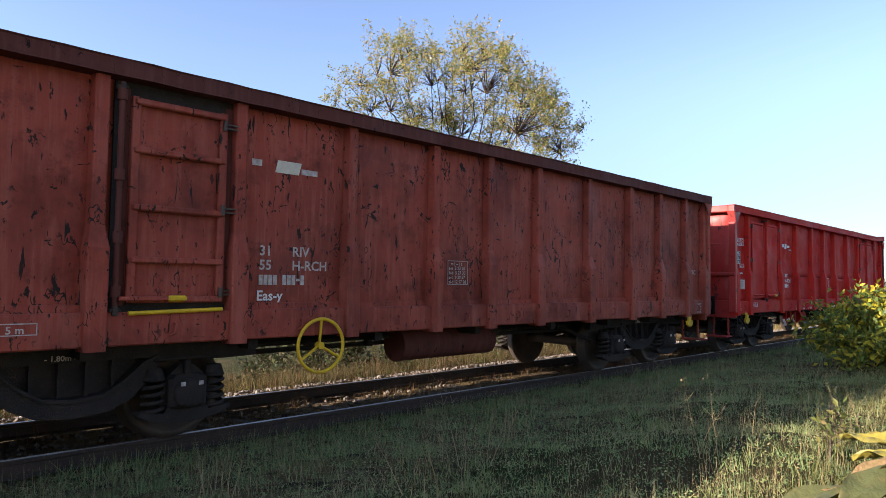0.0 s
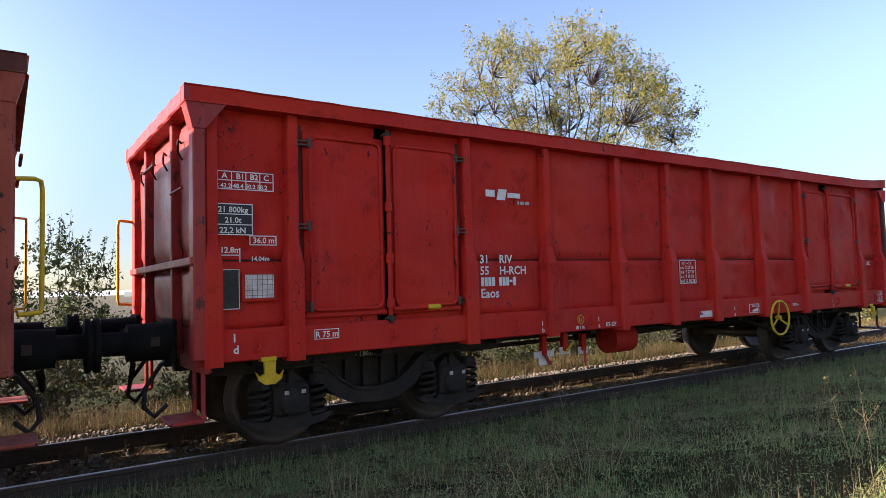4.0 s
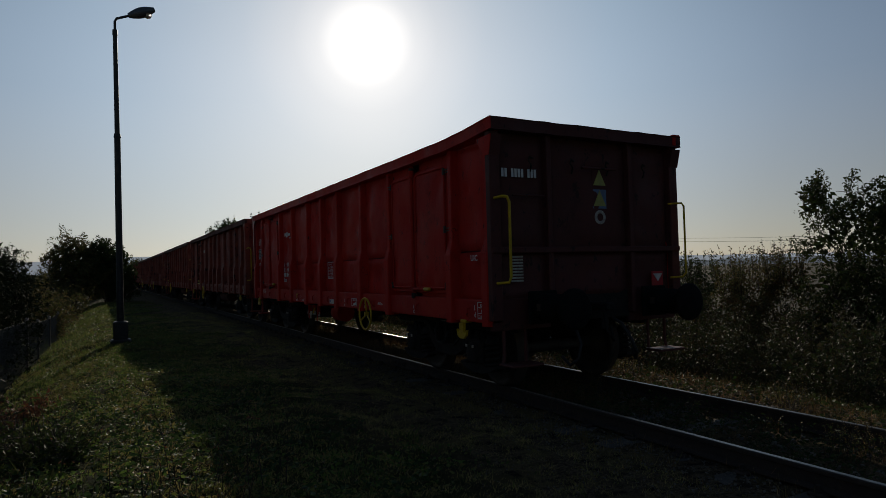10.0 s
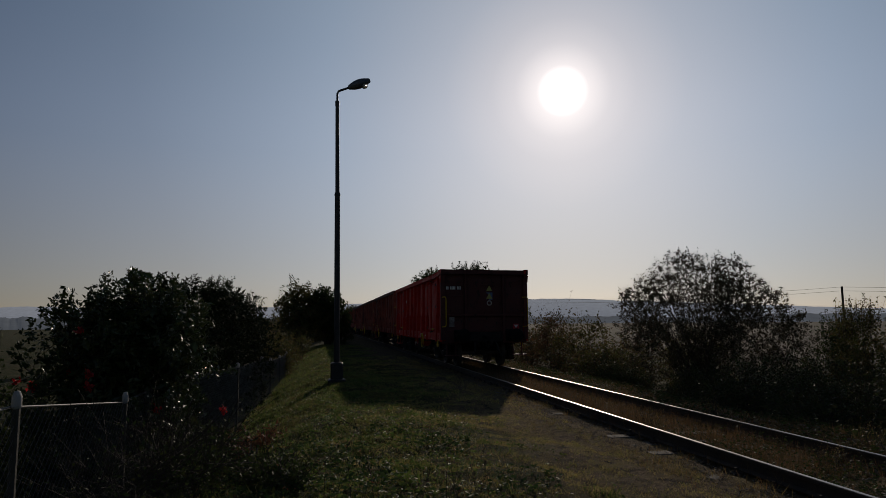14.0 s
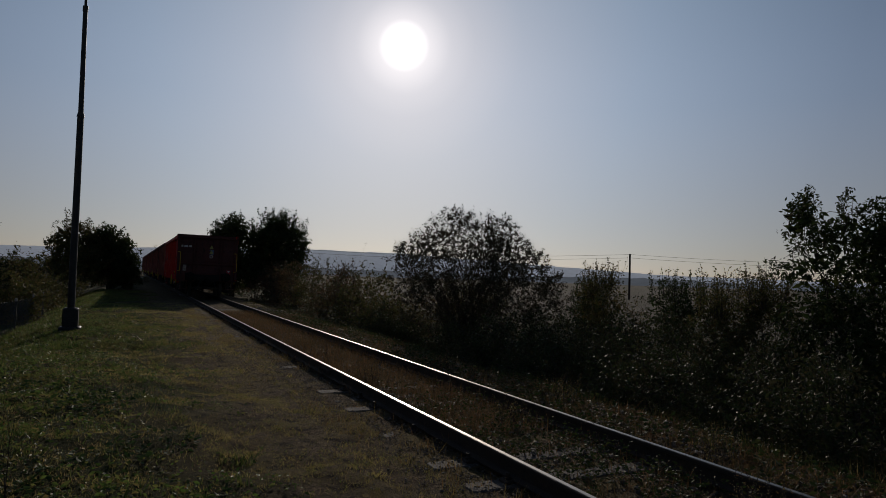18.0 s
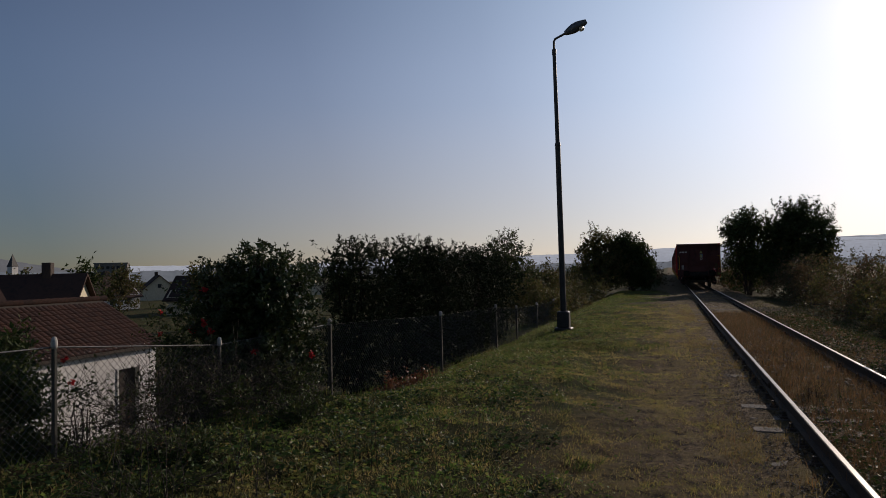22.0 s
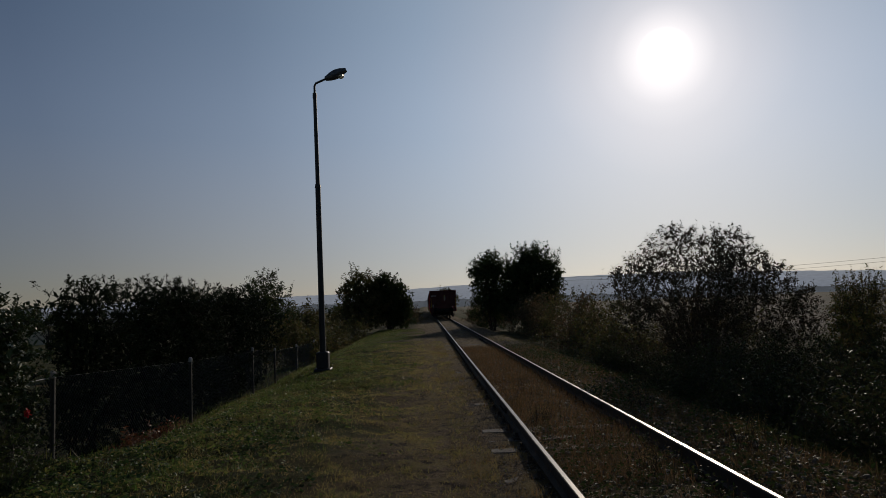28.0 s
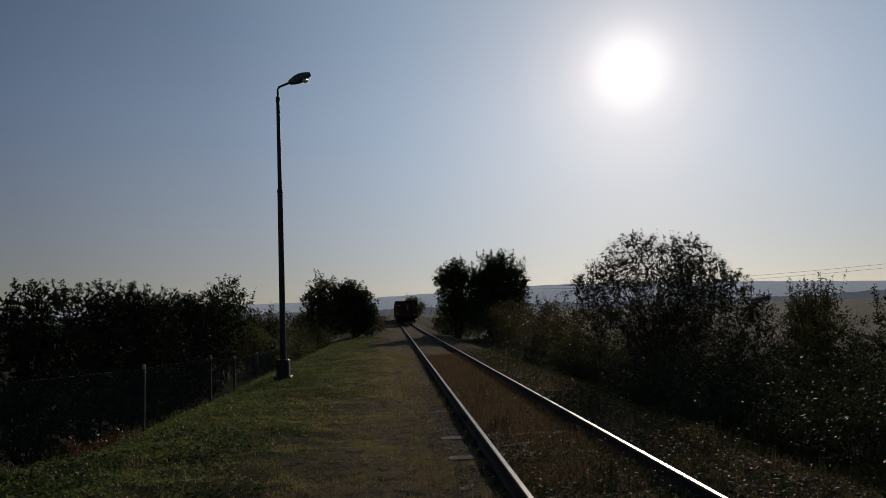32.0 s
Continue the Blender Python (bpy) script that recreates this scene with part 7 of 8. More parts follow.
for k, (x, y, n, h, s) in enumerate(((-3.1, -4.6, 6, 0.75, 0.16), (-3.9, -3.3, 5, 0.6, 0.12), (-2.4, -2.6, 8, 0.42, 0.12), (-2.2, -5.8, 9, 0.5, 0.2), (-4.6, -5.8, 5, 0.7, 0.15), (-2.6, -9.0, 8, 0.7, 0.2), (-3.4, -11.5, 6, 0.9, 0.2), (-1.9, -12.5, 8, 0.6, 0.2), (-2.0, 0.6, 7, 0.4, 0.12), (-5.2, -8.0, 5, 0.6, 0.2))):
    stalks("dry_weed", (x, y), n, h, s, 300 + k, "dry straw-coloured weed stalks in the grass", G_STRAW, G_STRAW)
for k, (x, y, n, h) in enumerate(((-4.9, 3.6, 10, 0.7), (-5.2, 3.0, 8, 0.8), (-4.4, 4.4, 6, 0.5), (0.2, 4.9, 10, 0.35), (0.1, 8.0, 9, 0.35), (-0.2, 12.5, 10, 0.35))):
    stalks("brown_weed", (x, y), n, h, 0.16, 320 + k, "dry brown weed stalks", DARKBARK, L_DRYRED)

blades("seeding_grass", 14000, (-7.0, -1.0), (-14, 1.0), (0.15, 0.34), (0.002, 0.004), G_STRAW, "thin bleached seed stalks in the meadow", 231, None, 0.3, clump=0.15)
blades("bank_edge_grass", 16000, (-6.9, -5.2), (3.0, 20), (0.03, 0.10), (0.004, 0.009), G_DRY, "longer dry grass along the bank's edge", 232, lambda x, y, r: np.abs(x - (-6.2 + 0.4 * np.exp(-((y - 14.0) / 4.2) ** 2))) < 0.25 + 0.2 * r.uniform(-1, 1, len(x)), 0.6, clump=0.12)

blades("grass_tufts", 30000, (-5.9, -1.9), (0.8, 20), (0.05, 0.12), (0.007, 0.013), G_CLOVER, "green tufts standing out of the short turf", 233, lambda x, y, r: (patch(x, y, 1.1, 6) + 0.45 * (-3.6 - x) > 0.25), 0.7, clump=0.06)
blades("grass_tufts", 50000, (-5.0, -1.6), (0.8, 24), (0.02, 0.06), (0.004, 0.009), G_PATH, "yellowing tufts on the worn path", 234, lambda x, y, r: patch(x, y, 1.6, 7) > 0.15, 1.2, clump=0.07)
blades("dry_tufts", 9000, (-1.7, -0.86), (1.0, 30), (0.05, 0.16), (0.004, 0.008), G_DRY, "dry tufts at the sleeper ends", 235, lambda x, y, r: patch(x, y, 1.0, 8) > 0.1, 0.6, clump=0.08)
ragleaves("litter", 9000, (-4.5, -1.0), (0.6, 18), (0.006, 0.018), L_BROWN, "crumbled leaves and twigs on the worn path", 236, None, 0.015, "leaf litter")
ragleaves("low_weeds", 16000, (0.95, 3.6), (2.0, 26), (0.03, 0.08), L_GREEN, "low dark weeds beyond the far rail", 237, lambda x, y, r: patch(x, y, 1.6, 9) > -0.35, 0.16)
for k, (x, y, n, h) in enumerate(((0.35, 3.2, 40, 0.30), (0.25, 6.3, 30, 0.34), (-0.3, 9.4, 26, 0.3), (1.3, 4.4, 26, 0.35), (1.6, 7.2, 26, 0.4), (1.45, 10.5, 24, 0.4))):
    stalks("brown_weed", (x, y), n, h, 0.12, 340 + k, "dry rust-brown weed clump by the rails", DARKBARK, G_DRY)

blades("roadside_weeds", 16000, (1.8, 4.6), (-18, 8), (0.08, 0.34), (0.008, 0.016), L_OLIVE, "green weeds growing through the dry grass", 238, lambda x, y, r: patch(x, y, 2.0, 10) > -0.1, 0.6, clump=0.12)

blades("grass_tufts", 26000, (-7.5, -1.2), (-13, -0.3), (0.06, 0.18), (0.005, 0.011), G_SHADE, "thicker tufts in the shaded meadow", 239, lambda x, y, r: patch(x, y, 1.0, 13) > -0.1, 0.6, clump=0.07)
ragleaves("low_weeds", 80000, (-7.6, -0.86), (-13, -0.3), (0.010, 0.030), G_SHADE, "low leafy weeds in the meadow", 240, lambda x, y, r: patch(x, y, 0.9, 14) + 0.5 * patch(x, y, 0.2, 56) > -0.25, 0.06)

for k, (x, y, t, w, sd) in enumerate(((4.6, -36.0, 2.0, 3.6, 121), (6.0, -42.0, 2.6, 4.4, 122), (4.0, -49.0, 2.4, 4.2, 123), (8.0, -33.0, 1.8, 3.6, 124), (-4.5, -52.0, 2.2, 4.5, 125))):
    plant("thicket_bush", (x, y), 3, w, "dry yellow-brown thicket bush in the sun", "bush", sd, L_LOCUST if k % 2 else L_BROWN, DARKBARK, n_leaf=3000, leaf_len=0.15, clumps=50, stems=8, shape="dome", clump_r=0.36, first=0.06, twig=0.6, group="thicket along the rails", top=t)

# ---- lamp, fence, buildings, distance ----
lamp = thing("street_lamp", (-4.92, 18.3, gz(-4.92, 18.3)), "tall dark steel street lamp with a single arm", "street lamp")
Mesh().soft((-0.24, -0.24, -0.10), (0.24, 0.24, 0.10), 0.03).soft((-0.17, -0.17, 0.08), (0.17, 0.17, 0.55), 0.03).ob("base", LAMPPOST, lamp)
Mesh().cyl((0, 0, 0.5), (-0.03, 0.02, 5.3), 0.085, 0.075, 14).ob("lower_pole", LAMPPOST, lamp)
Mesh().cyl((-0.03, 0.02, 5.28), (-0.06, 0.05, 7.95), 0.062, 0.052, 14).cyl((-0.03, 0.02, 5.22), (-0.03, 0.02, 5.32), 0.09, 0.07, 14).ob("upper_pole", LAMPPOST, lamp)
Mesh().tube([(-0.06, 0.05, 7.9), (-0.06, 0.05, 8.22), (-0.02, 0.05, 8.30), (0.34, 0.05, 8.45)], 0.032, 10).cyl((-0.06, 0.05, 7.86), (-0.06, 0.05, 8.0), 0.062, n=12).ob("arm", LAMPPOST, lamp)
hd = Mesh()
hd.tube([(0.26 + k / 12 * 0.62, 0.05, 8.42 + k / 12 * 0.26) for k in range(13)], [0.035 + 0.105 * math.sin(math.pi * min(1, k / 12 * 0.8 + 0.1)) ** 1.2 for k in range(13)], 16)
hd.ob("lamp_head", LAMPHEAD, lamp, "grey teardrop lamp housing")
m, nt, n, l, p = nodes_of("lamp glass")
p.inputs["Base Color"].default_value = (0.75, 0.72, 0.62, 1)
p.inputs["Roughness"].default_value = 0.15
p.inputs["Transmission Weight"].default_value = 0.5
Mesh().lathe([(0, 0.105), (-0.04, 0.10), (-0.08, 0.075), (-0.10, 0.03), (-0.102, 0.0)], (0.72, 0.05, 8.52), 2, 18).ob("lens", m, lamp, "clear glass lamp bowl")

lamp.scale = (1.0, 1.0, 1.008)

# garden fence
fence = thing("garden_fence", (0, 0, 0), "chain-link fence on round-topped concrete posts", "fence")
POSTS = [(-7.13, 1.2), (-7.13, 4.06), (-7.13, 6.25), (-7.13, 8.9), (-7.05, 13.9), (-6.95, 18.5), (-6.9, 21.0), (-6.8, 24.0), (-6.72, 27.25), (-6.7, 30.3)]
TOPS = [1.2, 1.13, 0.90, 0.92, 0.71, 0.62, 0.44, 0.38, 0.36, 0.35]
for i, ((x, y), t) in enumerate(zip(POSTS, TOPS)):
    b = gz(x, y) - 0.3
    h = 0.019 if i < 3 else 0.029
    post = Mesh().soft((x - h, y - h, b), (x + h, y + h, t - 0.09), h * 0.4).ob("post", FENCEPOST, fence)
    Mesh().lathe([(t - 0.10, 0.0), (t - 0.10, h * 1.1), (t - 0.085, h * 1.45), (t - 0.03, h * 1.45), (t, h * 0.9), (t + 0.005, 0.0)], (x, y, 0), 2, 10).ob("cap", POSTCAP, post, "pale rounded cap")
for i in range(3):
    (x0, y0), (x1, y1) = POSTS[i], POSTS[i + 1]
    Mesh().cyl((x0 - 0.03, y0, TOPS[i] - 0.09), (x1 - 0.03, y1, TOPS[i + 1] - 0.09), 0.008, n=8).ob("top_rail", WIRE, fence, "thin galvanised top rail")
for i in range(len(POSTS) - 1):
    (x0, y0), (x1, y1) = POSTS[i], POSTS[i + 1]
    p0, p1 = Vector((x0, y0, TOPS[i] - 0.10)), Vector((x1, y1, TOPS[i + 1] - 0.10))
    L = (p1 - p0).length
    hgt = 1.15
    segs = []
    n_d = int(L / 0.075)
    cells = int(hgt / 0.075)
    for a in range(-cells, n_d):
        for way in (1, -1):
            s0, s1 = a, a + cells
            z_at = (lambda u: (u - a) / cells) if way == 1 else (lambda u: 1 - (u - a) / cells)
            u0, u1 = max(0, s0), min(n_d, s1)
            if u1 <= u0:
                continue
            q0 = p0 + (p1 - p0) * (u0 / n_d) - Vector((0, 0, hgt * (1 - z_at(u0))))
            q1 = p0 + (p1 - p0) * (u1 / n_d) - Vector((0, 0, hgt * (1 - z_at(u1))))
            segs.append([*q0, *q1, 0.0019, 0.0019])
    for zz in (0.012,):
        segs.append([*(p0 + Vector((0, 0, zz))), *(p1 + Vector((0, 0, zz))), 0.0014, 0.0014])
    v, f = tubes(segs, 3)
    o = new("wire_mesh", raw_mesh("wire_mesh", v, f, [WIRE]))
    o.parent = fence
    o["label"] = "galvanised chain-link mesh"


def tiled_roof(parent, half_len, run, rise, z_eave, overhang, mat, across, along, name="roof", both=True, tile_parts=True):
    """A gabled roof along local x: boards, then rows of rounded tiles, and ridge caps."""
    base = Mesh()
    slope = math.atan2(rise, run)
    Ls = math.hypot(run, rise) + overhang
    for s in ((-1, 1) if both else (-1,)):
        y0, z0 = s * (run + overhang * math.cos(slope)), z_eave - overhang * math.sin(slope)
        base.add([(-half_len, y0, z0), (half_len, y0, z0), (half_len, 0, z_eave + rise), (-half_len, 0, z_eave + rise), (-half_len, y0, z0 - 0.10), (half_len, y0, z0 - 0.10), (half_len, 0, z_eave + rise - 0.12), (-half_len, 0, z_eave + rise - 0.12)],
                 [(0, 1, 2, 3), (7, 6, 5, 4), (0, 4, 5, 1), (1, 5, 6, 2), (3, 7, 4, 0)])
    roof = base.ob(name, WOOD, parent)
    n_a, n_u = int(2 * half_len / across), int(Ls / along)
    t = Mesh()
    w = across * 0.5
    for k in range(5):
        a = -1 + 2 * k / 4
        t.v += [(a * w, 0, 0.028 * math.cos(a * 1.5)), (a * w, along * 1.12, 0.028 * math.cos(a * 1.5) - 0.02)]
    t.v += [(-w, 0, -0.015), (w, 0, -0.015)]
    t.f = [(2 * k, 2 * k + 2, 2 * k + 3, 2 * k + 1) for k in range(4)] + [(10, 11, 8, 6, 4, 2, 0)]
    t.smooth = [False] * 5
    me = t.data("tile", mat)
    tv = np.array([v.co[:] for v in me.vertices])
    made = 0
    rest_v, rest_f = [], []
    polys = [tuple(pl.vertices) for pl in me.polygons]
    for s in ((-1, 1) if both else (-1,)):
        for j in range(n_u):
            for i in range(n_a):
                x = -half_len + (i + 0.5) * across
                d = j * along
                y = s * (run + overhang * math.cos(slope) - d * math.cos(slope))
                z = z_eave - overhang * math.sin(slope) + d * math.sin(slope) + 0.015
                m = Matrix.Translation((x, y, z)) @ pose(0, 0, 0, 0, 0, 0 if s < 0 else 180) @ pose(0, 0, 0, math.degrees(slope))
                if tile_parts and s < 0 and made < 300 and i > n_a - 22:
                    o = new("tile", me)
                    o.parent = roof
                    o.matrix_basis = m
                    made += 1
                else:
                    M = np.array(m)
                    o = len(rest_v) * 12
                    rest_v.append(tv @ M[:3, :3].T + M[:3, 3])
                    rest_f += [tuple(q + o for q in pl) for pl in polys]
    rest = Mesh()
    rest.v = [tuple(q) for q in np.concatenate(rest_v)] if rest_v else []
    rest.f, rest.smooth = rest_f, [False] * len(rest_f)
    if rest_f:
        mm = bpy.data.meshes.new("tiles")
        mm.from_pydata(rest.v, [], rest.f)
        mm.materials.append(mat)
        o = new("tiling", mm)
        o.parent = roof
        o["kind"] = "stuff"
    cap = Mesh().cyl((0, 0, 0), (0.36, 0, 0.015), 0.095, 0.115, 10).data("ridge_cap", mat)
    k = -half_len
    while k < half_len:
        o = new("ridge_cap", cap)
        o.parent = roof
        o.location = (k, 0, z_eave + rise + 0.02)
        k += 0.33
    return roof


# the low garden shed: wall, door, tiled roof
u = Vector((0.0, 1.0, 0))
sh_turn = math.degrees(math.atan2(u.y, u.x))
front_right = Vector((-19.15, 18.05, 0))
back = Vector((-u.y, u.x, 0))
mid = front_right - u * 5.0 + back * 2.7
shed = thing("garden_shed", (mid.x, mid.y, -3.35), "low whitewashed shed with a clay tile roof", "shed", turn=sh_turn)
sw = Mesh()
sw.box((-5, -2.7, -0.3), (3.35, -2.52, 2.75)).box((4.2, -2.7, -0.3), (5, -2.52, 2.75)).box((3.35, -2.7, 2.0), (4.2, -2.52, 2.75))
sw.box((-5, 2.52, -0.3), (5, 2.7, 2.75)).box((-5, -2.52, -0.3), (-4.82, 2.52, 2.75)).box((4.82, -2.52, -0.3), (5, 2.52, 2.75))
for x in (-5, 4.82):
    sw.prism([(-2.7, 2.75), (2.7, 2.75), (0, 4.2)], x, x + 0.18)
sw.ob("wall", PLASTER, shed)
Mesh().box((3.35, -2.56, 0), (4.2, -2.53, 2.0)).ob("door", WOOD, shed, "dark wooden door")
Mesh().box((3.29, -2.73, 0), (3.35, -2.68, 2.05)).box((4.2, -2.73, 0), (4.26, -2.68, 2.05)).ob("door_frame", PLASTER, shed)
Mesh().soft((-5.1, -2.78, 2.62), (5.1, -2.70, 2.75), 0.01).ob("fascia", PLASTER, shed)
tiled_roof(shed, 5.2, 2.7, 1.46, 2.77, 0.2, TILE, 0.20, 0.30)
gate = thing("slatted_gate", (front_right.x + u.x * 0.9, front_right.y + u.y * 0.95, -3.35), "dark upright slatted gate beside the shed", "gate", turn=sh_turn)
for k in range(9):
    Mesh().soft((-0.85 + k * 0.19, -0.02, 0.03), (-0.85 + k * 0.19 + 0.11, 0.02, 1.7), 0.006).ob("slat", WOOD, gate)
Mesh().box((-0.9, 0.02, 0.4), (0.9, 0.06, 0.5)).box((-0.9, 0.02, 1.3), (0.9, 0.06, 1.4)).ob("rail", WOOD, gate)
tb = front_right - u * 2.2 - back * 2.2
table = thing("garden_table", (tb.x, tb.y, gz(tb.x, tb.y)), "small weathered garden table", "table", turn=sh_turn)
Mesh().soft((-0.5, -0.35, 0.68), (0.5, 0.35, 0.72), 0.008).ob("tabletop", CONCRETE, table)
for sx in (-0.42, 0.42):
    for sy in (-0.28, 0.28):
        Mesh().cyl((sx, sy, 0), (sx, sy, 0.69), 0.022, n=8).ob("leg", WOOD, table)
yard = Mesh().soft((-3.2, -2.6, -0.12), (3.2, 0.0, 0.03), 0.02).ob("yard_slab", SLEEPER)
yard.matrix_basis = pose(front_right.x - back.x * 0.0 - u.x * 1.2, front_right.y - u.y * 1.2, -3.35, 0, 0, sh_turn)
tagged(yard, "cracked concrete yard in front of the shed", "paving", kind="structure")

# the station house at the edge of the view
house = thing("station_house", (-17.7, 2.4, 0.2), "cream plastered station house with an old tile roof", "house", turn=90)
hw = Mesh()
zb = gz(-13.3, 6.4) - 0.4
hw.box((-6.5, -4.4, zb), (4.1, 4.4, 4.6))
for x in (-6.5, 3.9):
    hw.prism([(-4.4, 4.6), (4.4, 4.6), (0, 7.3)], x, x + 0.2)
hw.ob("wall", CREAMWALL, house)
Mesh().soft((-6.5, -4.48, zb), (4.18, -4.32, zb + 0.9), 0.02).ob("plinth", CONCRETE, house)
Mesh().soft((-6.6, -4.5, 4.1), (4.18, -4.32, 4.45), 0.04).ob("cornice", CREAMWALL, house)
tiled_roof(house, 4.45, 4.4, 2.75, 4.62, 0.8, FARTILE, 0.26, 0.34)
Mesh().tube([(3.6, -4.45, 2.75), (3.6, -4.75, 2.85), (3.6, -4.85, 3.05), (3.6, -4.7, 3.15)], 0.03, 8).soft((3.5, -4.52, 2.6), (3.7, -4.45, 3.0), 0.01).ob("wall_bracket", LAMPPOST, house, "dark iron wall bracket")
Mesh().prism([(-5.1, 4.10), (-5.1, 4.32), (0, 7.50), (0, 7.24)], 4.44, 4.50).ob("barge_board", WOOD, house)
ap = Mesh().soft((-13.2, 1.5, gz(-12.5, 4.5) - 0.25), (-11.4, 6.9, gz(-12.0, 4.5) + 0.05), 0.03).ob("paving", CONCRETE)
tagged(ap, "concrete paving strip beside the house", "paving", kind="structure")


def far_house(at, length, run, wall_h, rise, turn, label, seed):
    r = random.Random(seed)
    h = thing("village_house", at, label, "house", "houses of the village", turn=turn)
    w = Mesh().box((-length / 2, -run, -1.5), (length / 2, run, wall_h))
    for x in (-length / 2, length / 2 - 0.2):
        w.prism([(-run, wall_h), (run, wall_h), (0, wall_h + rise)], x, x + 0.2)
    w.ob("wall", PLASTER if seed % 2 else CREAMWALL, h)
    R = Mesh()
    for s in (-1, 1):
        R.add([(-length / 2 - 0.4, s * (run + 0.5), wall_h - 0.4), (length / 2 + 0.4, s * (run + 0.5), wall_h - 0.4), (length / 2 + 0.4, 0, wall_h + rise + 0.1), (-length / 2 - 0.4, 0, wall_h + rise + 0.1),
               (-length / 2 - 0.4, s * (run + 0.5), wall_h - 0.55), (length / 2 + 0.4, s * (run + 0.5), wall_h - 0.55), (length / 2 + 0.4, 0, wall_h + rise - 0.08), (-length / 2 - 0.4, 0, wall_h + rise - 0.08)],
              [(0, 1, 2, 3), (7, 6, 5, 4), (0, 4, 5, 1), (1, 5, 6, 2), (3, 7, 4, 0)])
    rf = R.ob("roof", FARTILE, h)
    Mesh().soft((length * 0.2, -0.35, wall_h + rise - 0.8), (length * 0.2 + 0.6, 0.35, wall_h + rise + 0.9), 0.03).ob("chimney", RUSTY, rf)
    for x in np.arange(-length / 2 + 1.5, length / 2 - 1, 2.6):
        wd = Mesh().box((x, -run - 0.03, 0.9), (x + 1.0, -run + 0.02, 2.2)).ob("window", BLACK, h)
        Mesh().box((x - 0.08, -run - 0.05, 0.82), (x + 1.08, -run - 0.01, 0.9)).ob("sill", PLASTER, wd)
    for s in (-1, 1):
        Mesh().box((s * (length / 2) - 0.03, -0.4, wall_h + 0.3), (s * (length / 2) + 0.03, 0.4, wall_h + 1.2)).ob("window", BLACK, h)


for k, (x, y, L, rn, wh, rs_, tn) in enumerate(((-46, 33.5, 8.5, 3.6, 2.2, 3.4, 30), (-41, 21.5, 11, 4, 2.1, 3.0, 75), (-118, 124, 8, 3.6, 2.6, 3.2, 140), (-78, 52, 12, 4.5, 2.4, 3.2, 60), (-66, 80, 11, 4.5, 2.4, 3, 20), (-95, 84, 12, 5, 2.5, 3.2, 75), (-92, 150, 10, 4, 2.4, 3, 130), (-62, 40, 10, 3.8, 2.2, 3.1, 110), (-52, 26, 9, 3.4, 2.3, 3.0, 0))):
    far_house((x, y, -3.6), L, rn, wh, rs_, tn, "village house with a dark tile roof and pale walls", 400 + k)
for k, (x, y, h, w) in enumerate(((-52, 44, 7.2, 4), (-46, 52.5, 6.9, 3.6), (-70, 66, 7, 6), (-34, 60, 6.5, 4), (-66, 50, 7, 5), (-30, 78, 8, 6), (-58, 98, 9, 8), (-24, 95, 8, 8), (-38, 120, 9, 9), (-16, 110, 7, 8), (-80, 100, 9, 10), (-22, 66, 7, 5))):
    plant("village_tree", (x, y), h, w, "hazy rounded tree among the houses", "tree", 430 + k, L_OLIVE if k % 3 else L_GREEN, DARKBARK, n_leaf=2400, leaf_len=0.42, clumps=36, clump_r=0.7, first=0.2, group="trees of the village")
block = thing("apartment_block", (-290, 275, -4), "distant flat-roofed apartment block", "building", turn=40)
Mesh().box((-8, -5, 0), (8, 5, 13.8)).ob("wall", CONCRETE, block)
Mesh().soft((-8.4, -5.4, 13.8), (8.4, 5.4, 14.4), 0.05).ob("roof", CONCRETE, block)
for fl_ in range(4):
    for k in range(6):
        Mesh().box((-7.2 + k * 2.5, -5.1, 1.6 + fl_ * 3.1), (-5.7 + k * 2.5, -4.95, 3.2 + fl_ * 3.1)).ob("window", BLACK, block)
church = thing("church_tower", (-241, 181, -4), "distant church tower with a pointed spire", "church")
Mesh().box((-1.2, -1.2, 0), (1.2, 1.2, 11.2)).ob("tower", PLASTER, church)
Mesh().add([(-1.4, -1.4, 11.2), (1.4, -1.4, 11.2), (1.4, 1.4, 11.2), (-1.4, 1.4, 11.2), (0, 0, 16.2)], [(0, 1, 4), (1, 2, 4), (2, 3, 4), (3, 0, 4), (3, 2, 1, 0)]).ob("spire", LAMPPOST, church)

# poles and wires across the fields
POLE_AT = [(28.0, 170.0), (95.0, 110.0), (162.0, 50.0), (229.0, -10.0)]
for x, y in POLE_AT:
    q = thing("utility_pole", (x, y, gz(x, y)), "wooden utility pole with a crossarm", "utility pole", "poles across the field")
    Mesh().cyl((0, 0, -0.2), (0, 0, 10.0), 0.26, 0.19, 10).ob("pole", WOOD, q)
    a = Mesh().soft((-1.1, -0.1, 8.7), (1.1, 0.1, 8.92), 0.01, pose(0, 0, 0, 0, 0, 48)).ob("crossarm", WOOD, q)
    for s in (-0.8, 0.8):
        Mesh().cyl((s * math.cos(radians(48)), s * math.sin(radians(48)), 8.9), (s * math.cos(radians(48)), s * math.sin(radians(48)), 9.15), 0.06, n=8).ob("insulator", CONCRETE, a)
wires = thing("overhead_wires", (0, 0, 0), "thin sagging overhead wires", "wires")
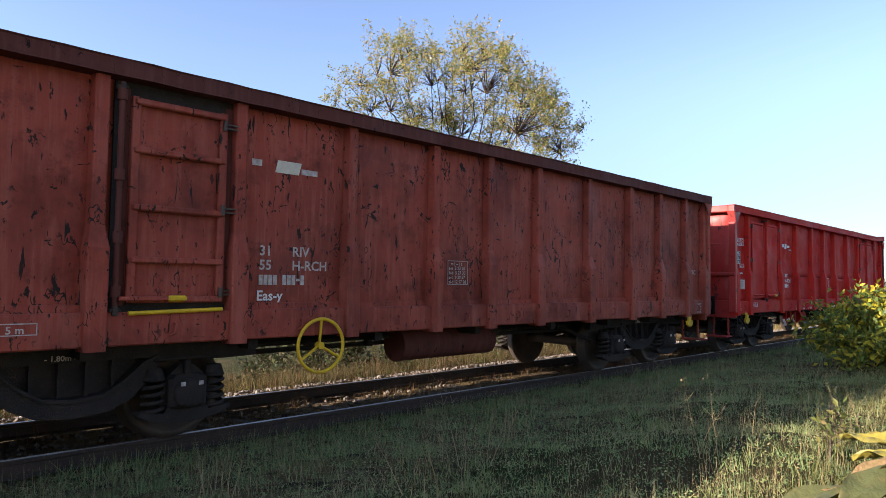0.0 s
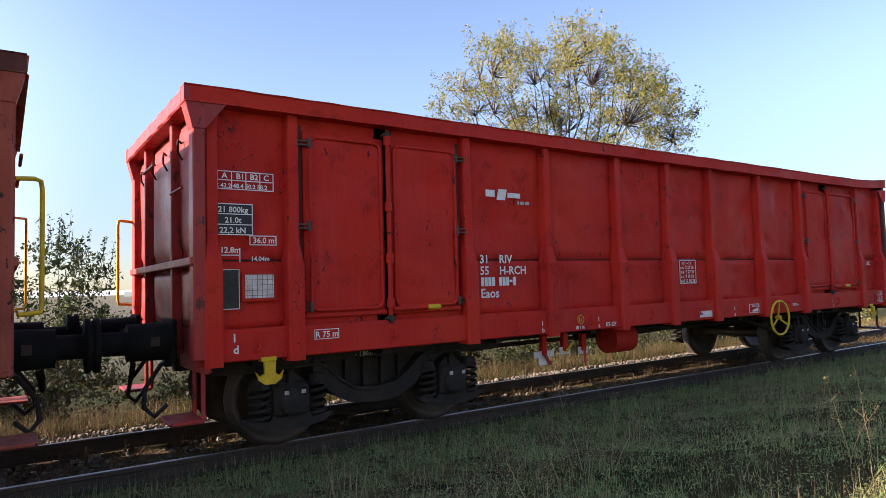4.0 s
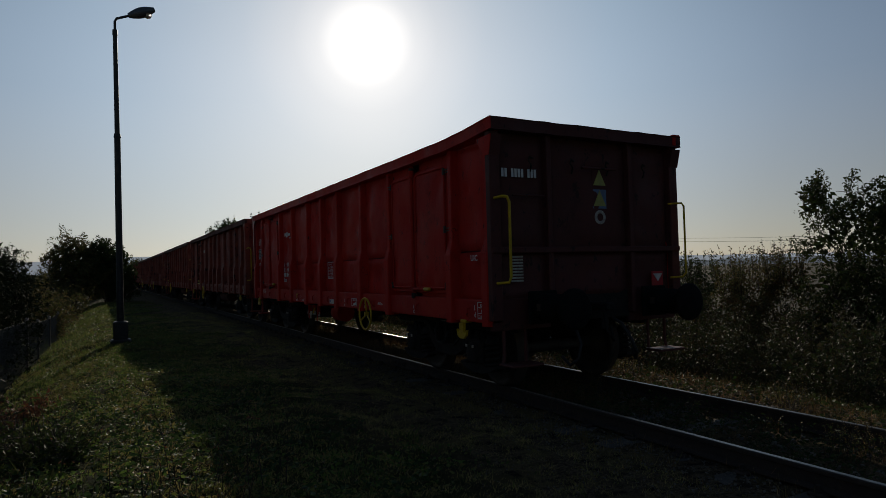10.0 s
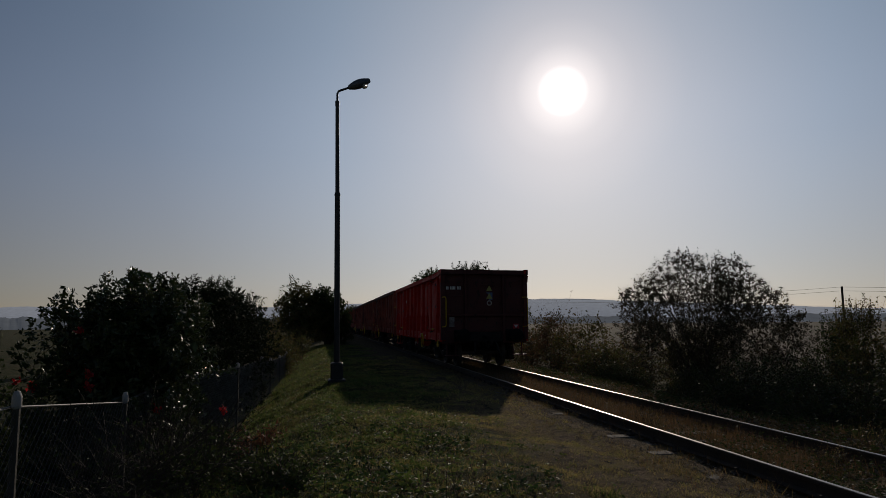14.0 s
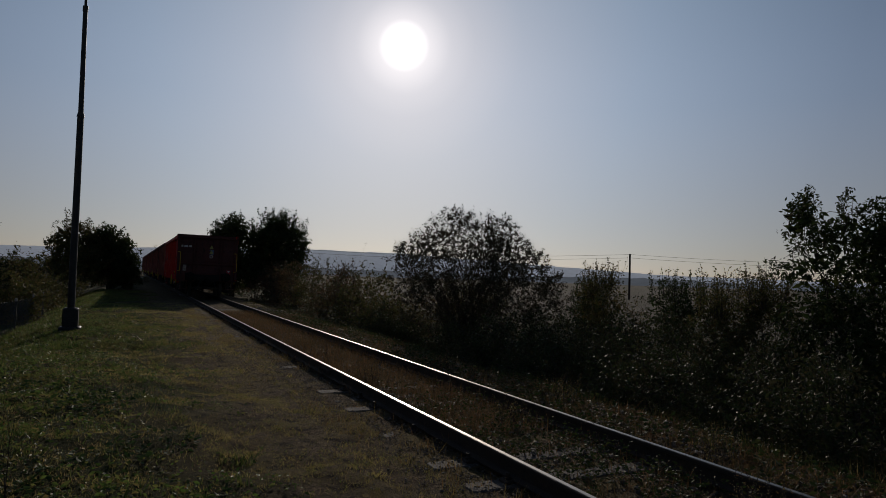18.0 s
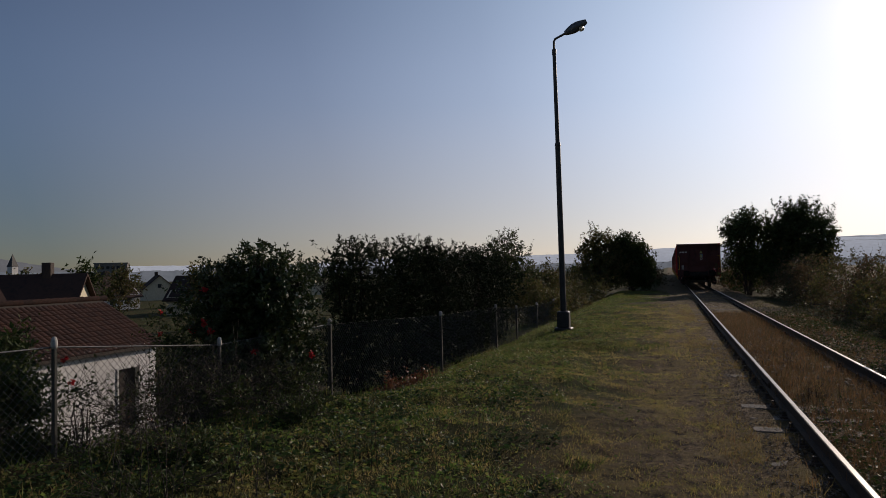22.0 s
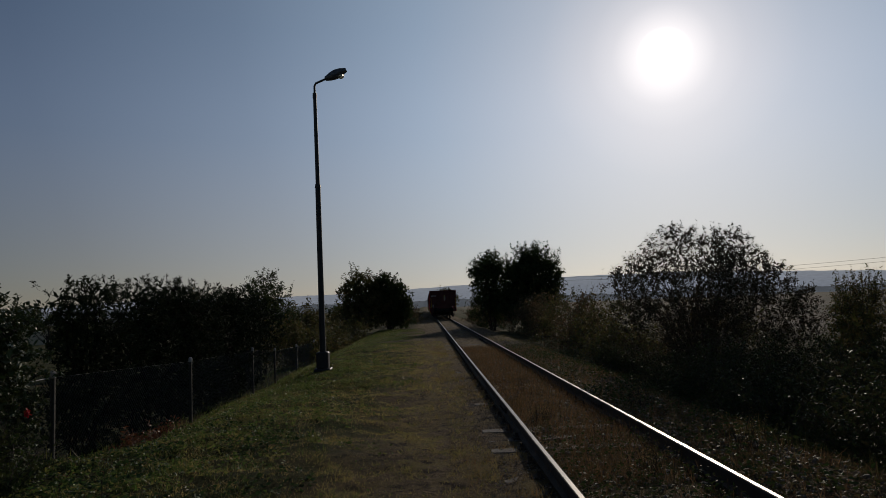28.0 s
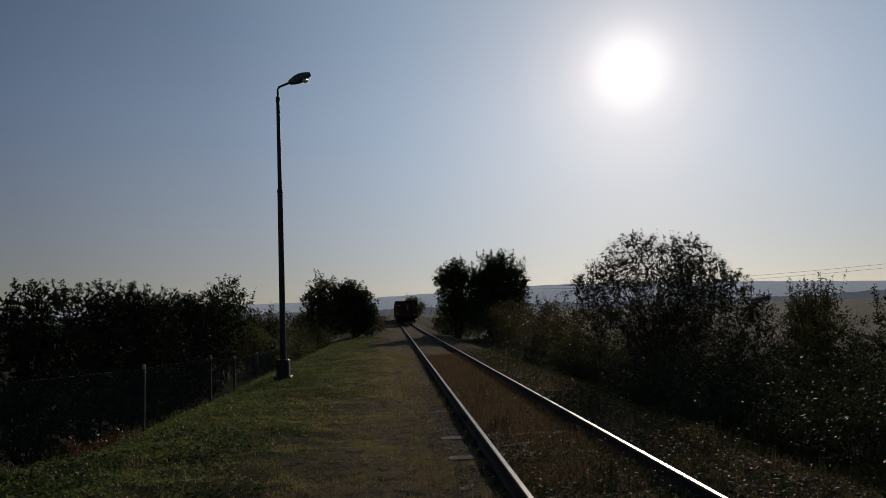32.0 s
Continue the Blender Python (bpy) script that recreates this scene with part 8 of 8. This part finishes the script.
for dz in (9.15, 9.9):
    for (x0, y0), (x1, y1) in zip(POLE_AT, POLE_AT[1:]):
        pts = []
        for k in range(13):
            t = k / 12
            pts.append((x0 + (x1 - x0) * t, y0 + (y1 - y0) * t, gz(x0, y0) * (1 - t) + gz(x1, y1) * t + dz - 4 * 1.2 * t * (1 - t)))
        Mesh().tube(pts, 0.03, 4).ob("wire", LAMPPOST, wires)


# hills far behind; their haze is painted as a pale, glowing colour
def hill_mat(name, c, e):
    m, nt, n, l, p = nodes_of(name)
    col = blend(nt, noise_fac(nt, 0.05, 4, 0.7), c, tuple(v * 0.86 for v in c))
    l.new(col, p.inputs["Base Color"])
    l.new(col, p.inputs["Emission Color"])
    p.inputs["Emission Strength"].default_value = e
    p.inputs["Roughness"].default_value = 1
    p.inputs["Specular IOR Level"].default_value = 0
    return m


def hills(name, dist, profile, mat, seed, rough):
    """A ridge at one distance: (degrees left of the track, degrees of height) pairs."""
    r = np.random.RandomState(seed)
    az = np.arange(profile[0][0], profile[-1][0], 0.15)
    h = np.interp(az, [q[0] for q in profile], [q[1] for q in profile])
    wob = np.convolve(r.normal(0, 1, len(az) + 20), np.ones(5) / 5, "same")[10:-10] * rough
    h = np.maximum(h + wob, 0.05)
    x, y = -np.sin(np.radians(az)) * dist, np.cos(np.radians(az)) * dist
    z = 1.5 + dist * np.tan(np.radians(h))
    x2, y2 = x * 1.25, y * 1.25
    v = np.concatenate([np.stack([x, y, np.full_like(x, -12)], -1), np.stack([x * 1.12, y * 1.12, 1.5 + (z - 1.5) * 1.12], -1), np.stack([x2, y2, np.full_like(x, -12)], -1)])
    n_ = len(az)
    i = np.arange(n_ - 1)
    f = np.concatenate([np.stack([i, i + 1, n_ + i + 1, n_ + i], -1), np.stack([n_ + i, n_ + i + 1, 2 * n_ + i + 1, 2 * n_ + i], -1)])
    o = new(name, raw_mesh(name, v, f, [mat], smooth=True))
    tagged(o, "wooded hills on the horizon with haze painted in", "hills", kind="structure")


hills("backdrop", 2600, [(-100, 0.3), (-62, 0.5), (-45, 0.7), (-34, 1.3), (-22, 1.9), (-12, 2.0), (-2, 1.6), (6, 1.3), (14, 1.2), (22, 1.4), (32, 0.9), (46, 1.0)], hill_mat("painted hazy hills", (0.29, 0.325, 0.37), HAZE_GLOW_FAR), 8, 0.03)
hills("backdrop", 1500, [(40, 0.2), (44, 0.35), (48, 0.65), (51, 1.1), (53, 1.5), (56, 2.0), (60, 2.3), (70, 2.4), (84, 1.6), (100, 0.4)], hill_mat("nearer hill with painted haze", (0.115, 0.125, 0.135), HAZE_GLOW_NEAR), 9, 0.09)
hills("backdrop", 900, [(-64, 0.1), (-55, 0.35), (-48, 0.25), (-40, 0.45), (-33, 0.2), (-26, 0.4), (-18, 0.3), (-8, 0.5), (4, 0.4), (18, 0.5), (30, 0.7), (42, 0.6), (60, 0.7), (90, 0.5)], hill_mat("painted hazy tree line", (0.13, 0.15, 0.17), HAZE_GLOW_NEAR), 10, 0.10)
hills("backdrop", 900, [(120, 0.3), (150, 0.5), (180, 0.6), (210, 0.5), (240, 0.4), (262, 0.2)], hill_mat("tree line behind with painted haze", (0.12, 0.14, 0.13), HAZE_GLOW_NEAR), 12, 0.12)


# ---- what moves ----
def motions():
    walk(cam, PATH, EXPOSURES)
    ts, ys = zip(*TRAIN)
    for k, wagon in enumerate(WAGONS):
        walk(wagon, [(t, pose(0, y + 14.04 * k, 0)) for t, y in TRAIN])
    step = 0.15
    rows = []
    t = 0.0
    while t < 32.0001:
        y = float(np.interp(t, ts, ys))
        rows.append((round(t, 3), -math.degrees((y - ys[0]) / 0.46)))
        t += step
    rows.append((32.0, -math.degrees((ys[-1] - ys[0]) / 0.46)))
    for wagon in WAGONS[:5]:
        for b in wagon.children:
            for o in b.children:
                if o.name.startswith("wheelset"):
                    x, y, z = o.location
                    walk(o, [(t, pose(x, y, z, a)) for t, a in rows])


motions()
